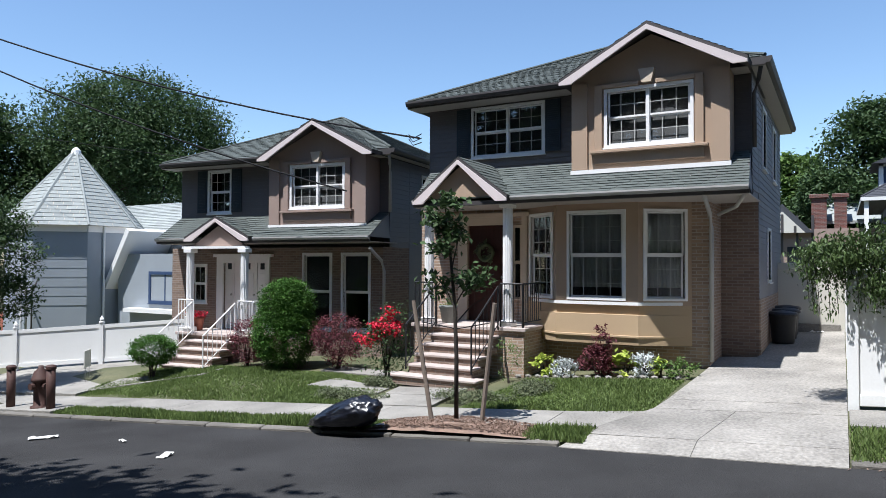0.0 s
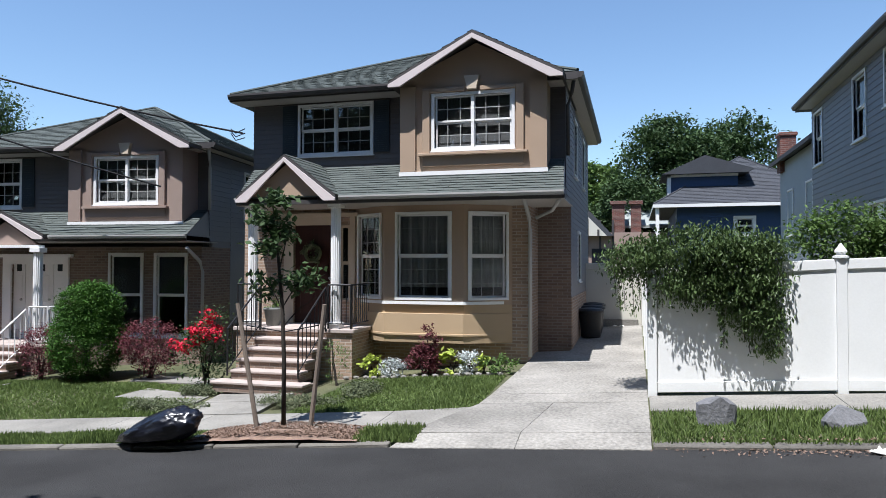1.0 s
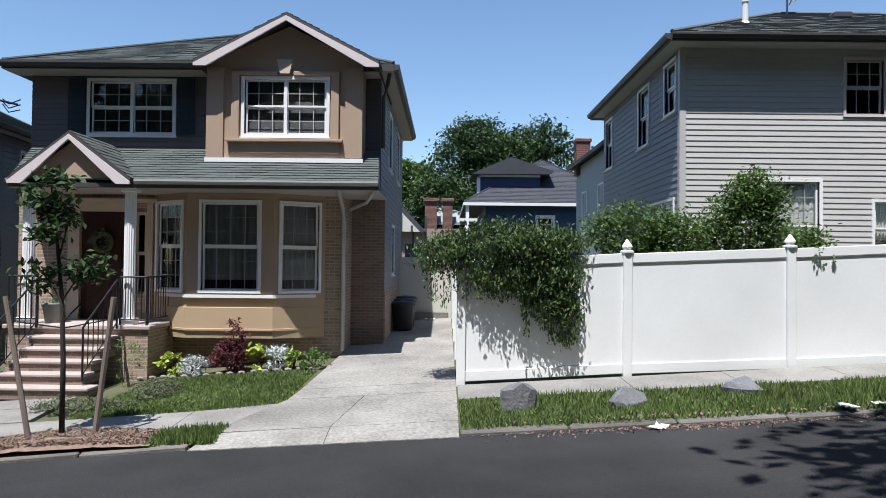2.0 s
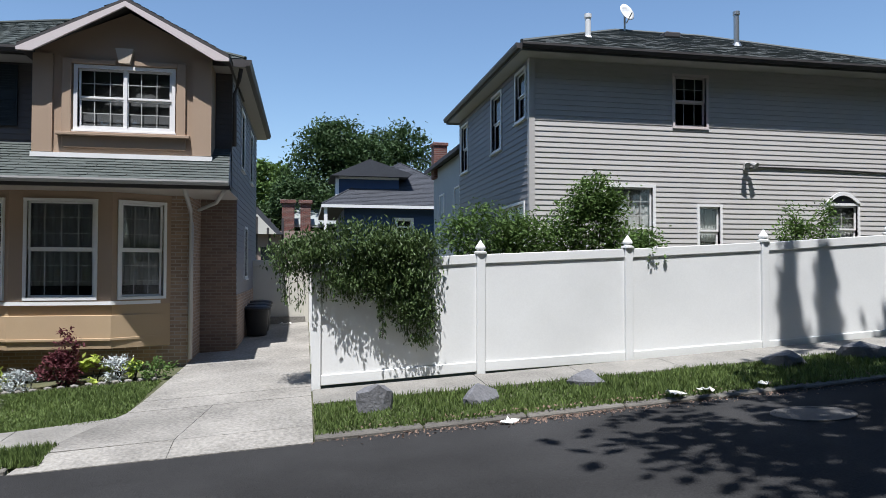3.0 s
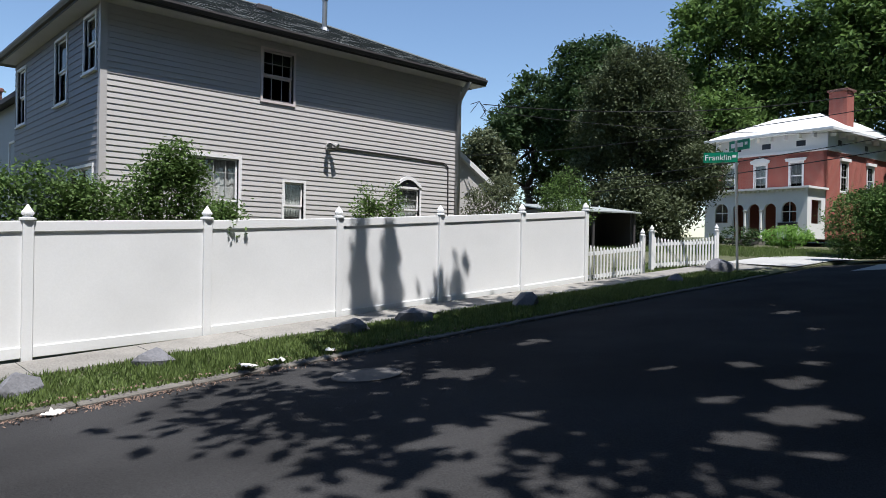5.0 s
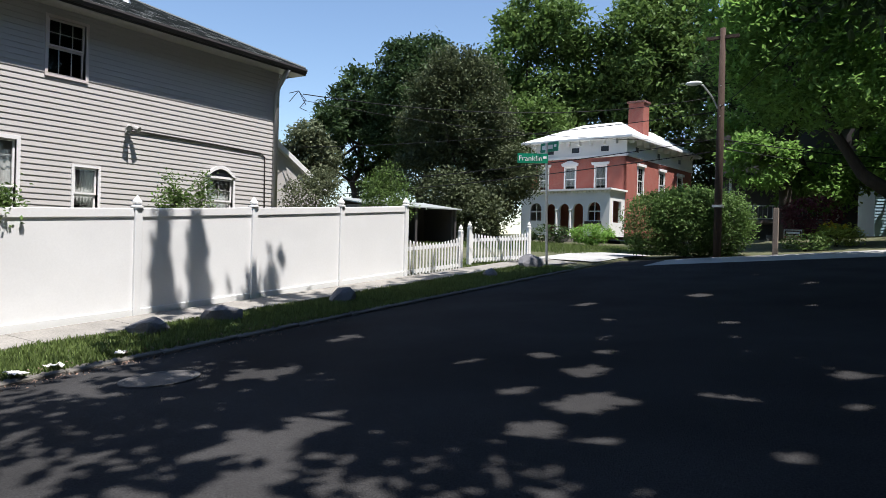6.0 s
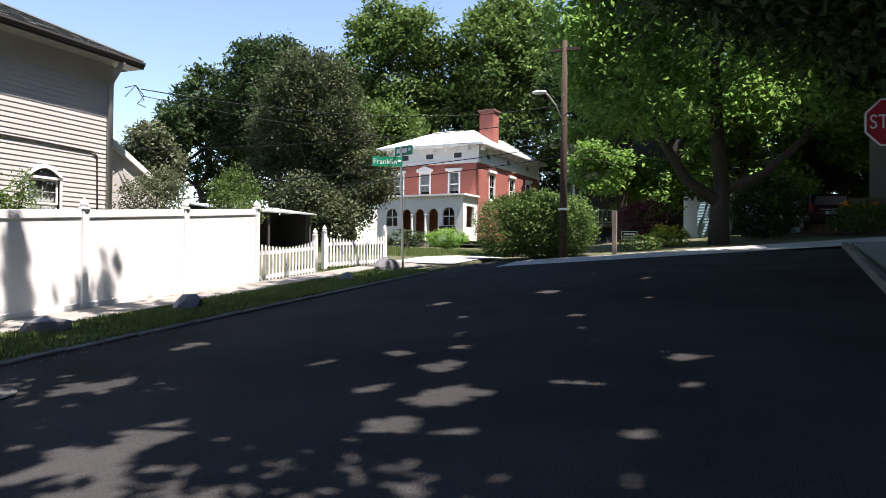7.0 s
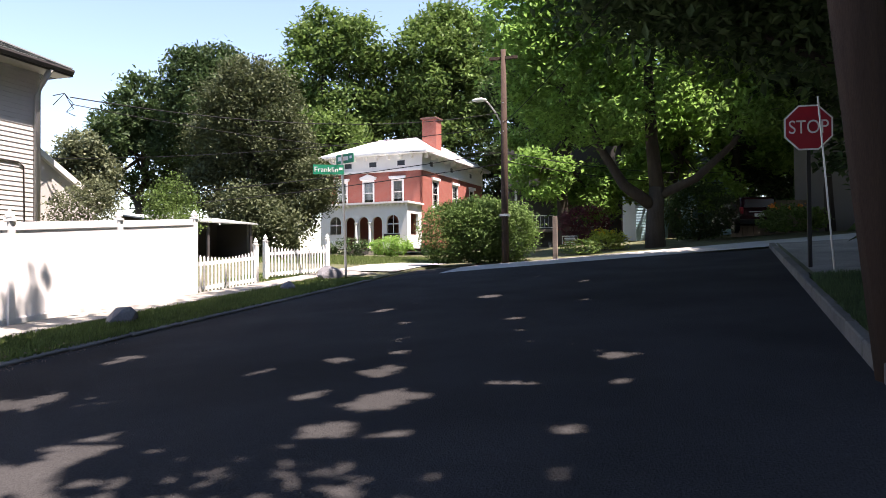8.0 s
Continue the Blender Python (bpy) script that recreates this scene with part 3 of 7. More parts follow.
def row_house(m, bay, stucco, apron, label, low=-0.5):
    """The two-storey front-gabled house: x along its front from its corner, y into it."""
    W, D = 6.95, 6.75
    wall_brick = brick_tan if bay else brick_brown
    h = thing("house", m, label, "house", "neighbouring two-storey houses")
    u = (4.44, 5.99, 4.25, 5.28)
    v = (1.16, 2.82, 4.37, 5.40) if bay else (1.05, 1.8, 4.25, 5.4)
    # upper storey
    holed_wall("upper_wall", 0, W, 3.2, 5.62, [v, (3.9, 6.5, 3.9, 5.55)], siding_dark, h)
    boards(h, 0.0, 3.72, 4.0, 5.5, [v], siding_dark)
    boards(h, 6.67, W, 4.0, 5.5, [], siding_dark)
    side = [(1.9, 2.6, 4.0, 5.2), (4.4, 5.1, 4.0, 5.2), (2.9, 3.6, 1.6, 2.7)]
    right = Matrix.Translation((W, 0, 0)) @ Matrix.Rotation(radians(90), 4, "Z")
    holed_wall("side_wall", 1.304, D, low, 5.62, side, siding_side, h, right)
    holed_wall("side_wall", 0, 1.1, 3.2, 5.62, [], siding_side, h, right)
    boards(h, 1.1, D, 1.25, 5.5, side, siding_side, right, 0.125)
    boards(h, 0.0, 1.1, 3.35, 5.5, [], siding_side, right, 0.125)
    for s in side:
        window(h, *s, right, 1, 1, 1, 1, backing=blind, drop=0.5)
    quick("wall_base", [(W + 0.004, W + 0.03, 1.1, D, low, 1.25)], wall_brick, h)
    quick("side_wall", [(-0.0, 0.16, 0.2, D, low, 5.62)], siding_side, h)
    quick("back_wall", [(0, W, D - 0.16, D, low, 5.62)], siding_side, h)
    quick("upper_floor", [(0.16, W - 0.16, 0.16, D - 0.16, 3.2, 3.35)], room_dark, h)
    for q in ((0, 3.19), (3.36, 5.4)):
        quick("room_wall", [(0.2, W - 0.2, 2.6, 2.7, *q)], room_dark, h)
    window(h, *v, Matrix(), 2 if bay else 1, 3, 2, 2, backing=blind, drop=0.02)
    for a in ((v[0] - 0.42, v[0] - 0.08), (v[1] + 0.08, v[1] + 0.42)):
        z0, z1 = v[2] - 0.02, v[3] + 0.05
        sh = quick("shutter", [(a[0], a[1], -0.05, -0.018, z0, z1)], shutter_blue, h, "dark blue louvred shutter")
        bm = bmesh.new()
        k = z0 + 0.06
        while k < z1 - 0.06:
            if abs(k - (z0 + z1) / 2) > 0.05:
                box(bm, a[0] + 0.04, a[1] - 0.04, -0.062, -0.05, k, k + 0.03)
            k += 0.045
        part("louvres", bm, shutter_blue, sh, kind="stuff")
    # projecting stucco bay under the gable
    bx0, bx1, by = 3.75, 6.65, -0.70
    holed_wall("stucco_wall", bx0, bx1, 3.66, 5.6, [u], stucco, h, Matrix.Translation((0, by, 0)), 0.18)
    for q in (bx0, bx1 - 0.15):
        quick("stucco_wall", [(q, q + 0.15, by + 0.18, 0.0, 3.7, 5.6)], stucco, h)
    bm = bmesh.new()
    prism(bm, [(bx0, 5.6), (bx1, 5.6), (5.28, 6.3)], by, by + 0.18)
    part("gable_wall", bm, stucco, h)
    y = by
    for q in ((bx0 - 0.02, bx0 + 0.3), (bx1 - 0.3, bx1 + 0.02)):
        quick("corner_band", [(*q, y - 0.05, y - 0.002, 3.8, 5.5)], stucco, h)
    quick("base_band", [(bx0 - 0.04, bx1 + 0.04, y - 0.06, y - 0.002, 3.71, 3.79)], trim_white, h)
    surround = [(u[0] - 0.24, u[0] - 0.09, y - 0.07, y - 0.002, u[2] - 0.1, u[3] + 0.15), (u[1] + 0.09, u[1] + 0.24, y - 0.07, y - 0.002, u[2] - 0.1, u[3] + 0.15),
                (u[0] - 0.09, u[0] + 0.62, y - 0.07, y - 0.002, u[3] + 0.07, u[3] + 0.15), (u[1] - 0.62, u[1] + 0.09, y - 0.07, y - 0.002, u[3] + 0.07, u[3] + 0.15)]
    for q in surround:
        quick("window_surround", [q], stucco, h, bevel=0.008)
    quick("sill_ledge", [(u[0] - 0.32, u[1] + 0.32, y - 0.13, y - 0.002, u[2] - 0.16, u[2] - 0.105), (u[0] - 0.24, u[1] + 0.24, y - 0.05, y - 0.002, u[2] - 0.36, u[2] - 0.16)], stucco, h, bevel=0.008)
    bm = bmesh.new()
    prism(bm, [(5.12, u[3] + 0.1), (5.30, u[3] + 0.1), (5.36, u[3] + 0.36), (5.06, u[3] + 0.36)], y - 0.1, y - 0.003)
    part("keystone", bm, trim_tan, h)
    window(h, *u, Matrix.Translation((0, by, 0)), 2, 3, 2, 2, backing=blind, drop=0.02)
    # roofs
    roof = hip_roof(h, -0.3, W + 0.28, -0.5, D + 0.3, 5.66, 0.47, shingle, seed=11)
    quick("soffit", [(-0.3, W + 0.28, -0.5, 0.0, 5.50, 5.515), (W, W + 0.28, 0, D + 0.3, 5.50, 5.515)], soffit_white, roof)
    gutter(roof, (-0.3, -0.5, 5.65), (3.55, -0.5, 5.65))
    gutter(roof, (W + 0.28, -0.5, 5.65), (W + 0.28, D + 0.3, 5.65))
    gable_front(h, 3.58, 7.0, 5.56, 5.28, 6.45, -1.05, 2.2)
    for x, yy, z, k in ((1.9, 3.2, 6.2, 0.35), (3.2, 5.5, 6.9, 0.4)):
        bm = bmesh.new()
        lathe(bm, [(0.05, 0), (0.05, k), (0.08, k), (0.08, k + 0.08), (0.03, k + 0.1)], (x, yy, z), 10)
        part("vent_pipe", bm, gutter_grey, roof)
    # pent roof between the storeys
    ox = 0.0 if bay else 0.85
    oz = 0.0 if bay else -0.16
    oy = -0.1 if bay else 0.2
    px0 = 0.55 if bay else 0.3
    pz0, pz1, py = (3.26, 4.06, -1.6) if bay else (3.45, 4.1, -1.25)
    c = [(px0, py, pz0), (W + 0.12, py, pz0), (W - 0.02, -0.02, pz1), (0.02, -0.02, pz1)]
    bm = bmesh.new()
    slab(bm, c, 0.02)
    box(bm, px0, W + 0.12, py, py + 0.02, pz0 - 0.14, pz0 - 0.02)
    pent = part("pent_roof", bm, trim_dark, h)
    shingles(c, shingle, pent, 0.135, 0.3, seed=21)
    for q, a, b in ((px0, 0.02, 0), (W + 0.12, W - 0.02, 1)):
        bm = bmesh.new()
        vs = [bm.verts.new(p) for p in ((q, py, pz0 - 0.02), (a, -0.02, pz1 - 0.03), (a, 0.3, pz0 - 0.02))]
        bm.faces.new(vs)
        part("pent_end", bm, shingle if not b else siding_side, pent)
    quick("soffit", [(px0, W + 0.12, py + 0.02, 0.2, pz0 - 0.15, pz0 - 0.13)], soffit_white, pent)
    gutter(pent, (px0, py, pz0), (0.6 + ox, py, pz0), gutter_grey, 0.08)
    gutter(pent, (2.8 + ox, py, pz0), (W + 0.12, py, pz0), gutter_grey, 0.08)
    # porch
    fz = 0.70 if bay else 0.96
    gable_front(h, 0.62 + ox, 2.76 + ox, pz0 + 0.02, 1.68 + ox, 4.1 + oz / 2, -1.62 + oy, -0.1, 0.08, 31)
    bm = bmesh.new()
    prism(bm, [(0.75 + ox, 3.2), (2.6 + ox, 3.2), (1.68 + ox, 3.93 + oz)], -1.5 + oy, -1.4 + oy)
    part("gable_wall", bm, stucco, h)
    porch = quick("porch_floor", [(0.5 + ox, 3.1 + ox, -1.6, -0.4, fz - 0.08, fz)], step_stone, h, bevel=0.015)
    quick("porch_base", [(0.55 + ox, 3.05 + ox, -1.55, -0.4, low, fz - 0.08)], wall_brick, h)
    for x in (0.83 + ox, 2.64 + ox):
        bm = bmesh.new()
        prof = []
        for i in range(32):
            a = 2 * math.pi * i / 32
            prof.append((x + (0.1 if i % 2 else 0.088) * math.cos(a), -1.4 + (0.1 if i % 2 else 0.088) * math.sin(a)))
        prism(bm, prof, fz + 0.12, 3.05, "z")
        col = part("column", bm, trim_white, h)
        quick("column_base", [(x - 0.13, x + 0.13, -1.53, -1.27, fz, fz + 0.12)], trim_white, col, bevel=0.01)
        quick("capital", [(x - 0.13, x + 0.13, -1.53, -1.27, 3.05, 3.16)], trim_white, col, bevel=0.01)
    quick("porch_beam", [(0.62 + ox, 2.72 + ox, -1.5, -1.3, 3.16, 3.22)], trim_white, h)
    front_steps(h, 1.15 + ox, 2.5 + ox, -1.6, fz, 5, 0.17, 0.27)
    for x in (1.12 + ox, 2.53 + ox):
        railing(h, (x, -2.75, fz - 0.78), (x, -1.62, fz - 0.05), 0.85, 7, iron if bay else trim_white)
    for x in ((0.58 + ox, 1.1 + ox), (2.55 + ox, 3.02 + ox)):
        railing(h, (x[0], -1.55, fz), (x[1], -1.55, fz), 0.85, 5, iron if bay else trim_white)
    railing(h, (3.02 + ox, -1.5, fz), (3.02 + ox, -0.5, fz), 0.85, 9, iron if bay else trim_white)
    # ground storey
    gy0 = -0.35
    gm = Matrix.Translation((0, gy0, 0))
    door = (1.2, 2.1, fz, 2.78) if bay else (1.9, 3.35, fz, 2.78)
    if bay:
        holes = [door, (2.25, 2.5, 1.2, 2.78), (2.75, 5.85, 0.55, 3.12)]
        wins = []
    else:
        wins = [(0.8, 1.25, 1.7, 2.7), (4.6, 5.4, 1.1, 3.0), (5.8, 6.55, 1.1, 3.0)]
        holes = [door, *wins]
    holed_wall("front_wall", 0, 6.25 if bay else W, low, 3.2, holes, wall_brick, h, gm, 0.2)
    if bay:
        quick("recess_wall", [(6.05, 6.25, gy0 + 0.2, 1.1, low, 3.2)], wall_brick, h)
        # same tan brick really; browner here, with the recess's shade in its colour
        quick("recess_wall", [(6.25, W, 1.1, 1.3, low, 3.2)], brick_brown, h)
    else:
        quick("recess_wall", [(W - 0.2, W, gy0 + 0.2, 1.3, low, 3.2)], wall_brick, h)
    for s in wins:
        window(h, *s, gm, 1, 1 if s[0] > 1 else 2, 1, 1, backing=blind, drop=0.5, mat=trim_white)
    quick_m("door_trim", [(door[0] - 0.22, door[0], -0.05, 0.02, fz, 2.95), (door[1], door[1] + 0.14, -0.05, 0.02, fz, 2.95), (door[0], door[1], -0.05, 0.02, 2.78, 2.95), (door[0] - 0.3, door[1] + (0.6 if bay else 0.25), -0.1, 0.02, 2.95, 3.03)], trim_tan if bay else trim_white, h, gm)
    if bay:
        quick_m("door_trim", [(2.5, 2.62, -0.05, 0.02, fz, 2.95)], trim_tan, h, gm)
        window(h, 2.27, 2.48, 1.2, 2.75, gm, 1, 1, 4, 4, trim_tan, casing=0.02, sill=False)
    leafs = [(door[0], door[1])] if bay else [(door[0], 2.22), (2.24, 3.0), (3.02, door[1])]
    for a, b in leafs:
        d = quick_m("door", [(a, b, 0.06, 0.11, fz, 2.78)], door_wood if bay else trim_white, h, gm, "dark red-brown panelled front door" if bay else "white panelled front door")
        wd = b - a
        ps = [(a + wd * 0.14, a + wd * 0.46), (a + wd * 0.54, a + wd * 0.86)] if wd > 0.6 else [(a + wd * 0.2, a + wd * 0.8)]
        for q0, q1 in ps:
            for z0, z1 in ((fz + 0.2, fz + 0.75), (fz + 0.9, fz + 1.55)):
                quick_m("door_panel", [(q0, q1, 0.045, 0.06, z0, z1)], door_wood if bay else trim_white, d, gm, bevel=0.008)
        bm = bmesh.new()
        bmesh.ops.create_icosphere(bm, subdivisions=2, radius=0.035, matrix=Matrix.Translation((b - 0.08, gy0 + 0.03, fz + 0.95)))
        part("door_knob", bm, steel, d, smooth=True)
        if not bay:
            quick_m("door_light", [(a + wd * 0.3, b - wd * 0.3, 0.052, 0.06, fz + 1.65, fz + 1.85)], black_plastic, d, gm)
    if bay:
        facets = [((2.62, 0.0), (3.46, -0.55)), ((3.46, -0.55), (5.08, -0.55)), ((5.08, -0.55), (5.94, 0.0))]
        for a, b in facets:
            d = Vector((b[0] - a[0], b[1] - a[1], 0))
            L = d.length
            fm = Matrix.Translation((a[0], gy0 + a[1], 0)) @ Matrix.Rotation(math.atan2(d.y, d.x), 4, "Z")
            w = (0.28, 1.34, 1.30, 2.93) if L > 1.2 else (0.14, L - 0.14, 1.30, 2.93)
            holed_wall("bay_wall", 0, L, 1.16, 3.14, [w], stucco, h, fm, 0.12)
            window(h, *w, fm, 1, 4 if L > 1.2 else 3, 3, 3, backing=curtain, drop=0.12, casing=0.05, sill=False)
        out = [(2.60, 0.02), (3.46, -0.58), (5.08, -0.58), (5.96, 0.02), (5.96, 0.2), (2.6, 0.2)]
        bm = bmesh.new()
        prism(bm, [(x, gy0 + q) for x, q in out], 1.165, 1.225, "z")
        part("bay_sill", bm, trim_white, h)
        bm = bmesh.new()
        rows = []
        for z, k in ((1.16, 0.9), (0.99, 0.9), (0.985, 1.0), (0.6, 1.0), (0.595, 1.04), (0.56, 1.04), (0.555, 0.99), (0.42, 0.97), (0.41, 0.2)):
            rows.append([bm.verts.new((x, gy0 + q * k - 0.01, z)) for x, q in ((2.62, 0), (3.46, -0.56), (5.08, -0.56), (5.94, 0))])
        for r0, r1 in zip(rows, rows[1:]):
            for i in range(3):
                bm.faces.new((r0[i], r0[i + 1], r1[i + 1], r1[i]))
        part("bay_apron", bm, apron, h, "ochre stucco apron under the bay window")
        quick("bay_band", [(2.62, 5.94, gy0 - 0.56, gy0 + 0.1, 3.14, 3.2)], stucco, h)
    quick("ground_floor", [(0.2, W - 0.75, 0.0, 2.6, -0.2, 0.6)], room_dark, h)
    # downspouts
    pipe(h, [(W + 0.2, -0.42, 5.5), (W + 0.15, -0.3, 5.3), (W + 0.06, -0.1, 5.1), (W + 0.06, -0.1, 4.1)], 0.04, trim_dark if bay else gutter_grey)
    dx = 0.0 if bay else 0.72
    pipe(h, [(6.35 + dx, py + 0.02, 3.15), (6.3 + dx, -0.55, 2.85), (6.3 + dx, -0.42, 2.6), (6.3 + dx, -0.42, 0.15)])
    if bay:
        pipe(h, [(W + 0.05, py + 0.05, 3.12), (6.75, -0.6, 2.98), (6.42, -0.45, 2.85)], 0.035)
    return h


house_a = row_house(pose(-8.45, 6.1, 0), True, stucco_tan, stucco_gold, "two-storey tan stucco and brick house with bay window and gable")
house_b = row_house(pose(-17.01, 6.14, -0.84, 0, 0, 6), False, stucco_brown, stucco_brown, "two-storey brown stucco house with white door and small gabled porch", 0.1)


def grey_house():
    X0, X1, Y0, Y1 = 4.02, 12.4, 4.82, 10.9
    h = thing("house", pose(X0, Y0, 0.3), "grey vinyl-sided two-storey house behind the white fence", "house")
    W, D, E = X1 - X0, Y1 - Y0, 5.56
    f = lambda a, b, c, d: (a - X0, b - X0, c - 0.3, d - 0.3)
    front = [f(6.98, 7.66, 4.6, 5.58), f(5.53, 6.50, 1.75, 3.37), f(7.49, 7.94, 2.05, 3.02), f(10.38, 11.09, 2.1, 3.1)]
    holed_wall("front_wall", 0, W, -0.5, E, front, siding_grey, h)
    boards(h, 0.09, W, 0.6, E, front, siding_grey, step=0.1)
    left = Matrix.Translation((0, D, 0)) @ Matrix.Rotation(radians(-90), 4, "Z")
    sides = [(0.3, 1.0, 4.05, 5.25), (3.4, 4.15, 4.1, 5.3), (5.22, 5.85, 4.42, 5.34), (4.3, 5.75, 1.5, 2.75)]
    # the front's vinyl darkened: this side's shade is put into the siding colour
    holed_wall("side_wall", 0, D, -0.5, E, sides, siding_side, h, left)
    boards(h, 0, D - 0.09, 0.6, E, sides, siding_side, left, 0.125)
    quick("corner_board", [(-0.025, 0.09, -0.025, 0.0, -0.5, E), (-0.025, 0.0, 0, 0.09, -0.5, E)], siding_grey, h)
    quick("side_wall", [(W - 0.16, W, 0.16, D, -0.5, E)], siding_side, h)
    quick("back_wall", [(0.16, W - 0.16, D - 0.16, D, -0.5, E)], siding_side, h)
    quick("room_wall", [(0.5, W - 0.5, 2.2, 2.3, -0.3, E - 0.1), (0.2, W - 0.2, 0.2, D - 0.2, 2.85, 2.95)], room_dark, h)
    # casing duller than the white windows below: eave shade put into its colour
    window(h, *front[0], Matrix(), 1, 3, 2, 1, trim_pink, blind, 0.05, 0.75, sill=False)
    window(h, *front[1], Matrix(), 1, 4, 3, 3, trim_white, curtain, 0.06)
    window(h, *front[2], Matrix(), 1, 1, 1, 1, trim_white, curtain, 0.05, 0.3)
    arch = window(h, *front[3], Matrix(), 1, 2, 2, 2, trim_white, curtain, 0.05, 0.1)
    a, b, _, zt = front[3]
    bm = bmesh.new()
    outer = [(a - 0.06 + (b - a + 0.12) * i / 12, zt + 0.05 + 0.24 * math.sin(math.pi * i / 12)) for i in range(13)]
    inner = [(a + 0.02 + (b - a - 0.04) * i / 12, zt + 0.05 + 0.16 * math.sin(math.pi * i / 12)) for i in range(13)]
    for i in range(12):
        prism(bm, [inner[i], inner[i + 1], outer[i + 1], outer[i]], -0.06, -0.02)
    part("arch_head", bm, trim_white, arch)
    bm = bmesh.new()
    prism(bm, [(a, zt + 0.05), *inner[1:-1], (b, zt + 0.05)], -0.03, -0.018)
    part("arch_pane", bm, black_plastic, arch)
    for s in sides:
        window(h, *s, left, 1 if s[1] - s[0] < 1 else 2, 1, 1, 1, trim_white, blind, 0.05, 0.4)
    roof = hip_roof(h, -0.3, W + 0.45, -0.43, D + 0.3, E + 0.06, 0.46, shingle_grey, seed=41)
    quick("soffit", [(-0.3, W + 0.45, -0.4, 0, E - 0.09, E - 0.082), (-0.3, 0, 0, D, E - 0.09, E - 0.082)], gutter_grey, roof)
    gutter(roof, (-0.3, -0.4, E + 0.05), (W + 0.45, -0.4, E + 0.05), trim_dark, 0.1)
    gutter(roof, (-0.3, D + 0.3, E + 0.05), (-0.3, -0.4, E + 0.05), trim_dark, 0.1)
    pipe(h, [(W - 0.1, -0.42, E - 0.05), (W - 0.12, -0.2, E - 0.35), (W - 0.12, -0.08, E - 0.6), (W - 0.12, -0.08, 0.7)], 0.06, gutter_grey)
    for x, y, z, r, k, mt in ((1.65, 1.15, 6.25, 0.06, 0.5, bright_white), (5.35, 1.5, 6.45, 0.06, 0.75, steel)):
        bm = bmesh.new()
        lathe(bm, [(r * 2, 0), (r * 1.4, 0.1), (r, 0.12), (r, k), (r * 1.25, k), (r * 1.25, k + 0.08), (r * 0.4, k + 0.1)], (x, y, z), 12)
        part("vent_pipe", bm, mt, roof)
    quick("roof_vent", [(4.0, 4.4, 2.2, 2.5, 6.85, 6.99)], trim_dark, roof, bevel=0.03)
    bm = bmesh.new()
    lathe(bm, [(0.02, 0.0), (0.14, 0.015), (0.22, 0.05), (0.22, 0.06), (0.14, 0.027), (0.02, 0.012)], n=20)
    bmesh.ops.transform(bm, matrix=Matrix.Translation((3.35, 2.9, 7.6)) @ Matrix.Rotation(radians(70), 4, "X") @ Matrix.Rotation(radians(20), 4, "Y"), verts=bm.verts[:])
    dish = part("satellite_dish", bm, bright_white, roof, "pale satellite dish on a short mast", smooth=True)
    bm = bmesh.new()
    tube(bm, [(3.35, 2.95, 7.0), (3.35, 2.95, 7.6)], 0.025, 8)
    tube(bm, [(3.35, 2.85, 7.35), (3.35, 2.55, 7.5)], 0.015, 6)
    part("mast", bm, steel, dish)
    # conduit and floodlight
    pipe(h, [(4.55, -0.03, 3.52), (4.8, -0.03, 3.54), (6.5, -0.03, 3.53), (7.85, -0.03, 3.5), (7.97, -0.03, 3.42), (8.02, -0.03, 0.8)], 0.016, trim_dark, "conduit")
    lamp = quick("floodlight", [(4.43, 4.55, -0.06, -0.02, 3.46, 3.58)], gutter_grey, h, "twin-headed grey floodlight", bevel=0.01)
    for s in (-1, 1):
        bm = bmesh.new()
        tube(bm, [(4.49, -0.08, 3.56), (4.49 + s * 0.06, -0.14, 3.58), (4.49 + s * 0.1, -0.24, 3.53)], [0.02, 0.045, 0.06], 10)
        part("lamp_head", bm, gutter_grey, lamp)
    # rear wing and right lean-to
    quick("rear_wing", [(0.35, 3.5, D, D + 5.8, -0.5, 4.9)], pale_paint, h)
    wl = Matrix.Translation((0.35, D + 5.8, 0)) @ Matrix.Rotation(radians(-90), 4, "Z")
    for s in ((1.2, 1.9, 2.6, 3.9), (3.6, 4.3, 2.6, 3.9)):
        window(h, *s, wl, 1, 1, 1, 1, trim_white, None, 0.05)
    bm = bmesh.new()
    slab(bm, [(0.05, D, 4.95), (0.05, D + 6.1, 4.95), (2.0, D + 6.1, 5.8), (2.0, D, 5.8)], 0.12)
    slab(bm, [(2.0, D, 5.8), (2.0, D + 6.1, 5.8), (3.9, D + 6.1, 4.95), (3.9, D, 4.95)], 0.12)
    part("rear_roof", bm, shingle_dark, h)
    c = quick("chimney", [(0.22, 0.69, D + 5.1, D + 5.6, 4.6, 5.72)], brick_chimney, h, "red brick chimney")
    quick("chimney_cap", [(0.18, 0.73, D + 5.06, D + 5.64, 5.72, 5.84)], brick_chimney, c, bevel=0.02)
    bm = bmesh.new()
    prism(bm, [(W, -0.5), (W + 2.0, -0.5), (W + 2.0, 2.85), (W, 4.0)], 0.4, 4.0)
    part("lean_to", bm, siding_grey, h)
    bm = bmesh.new()
    prism(bm, [(W, 4.12), (W + 2.2, 2.86), (W + 2.2, 2.72), (W, 3.97)], 0.3, 4.2)
    part("lean_to_roof", bm, bright_white, h)
    return h


grey_house()


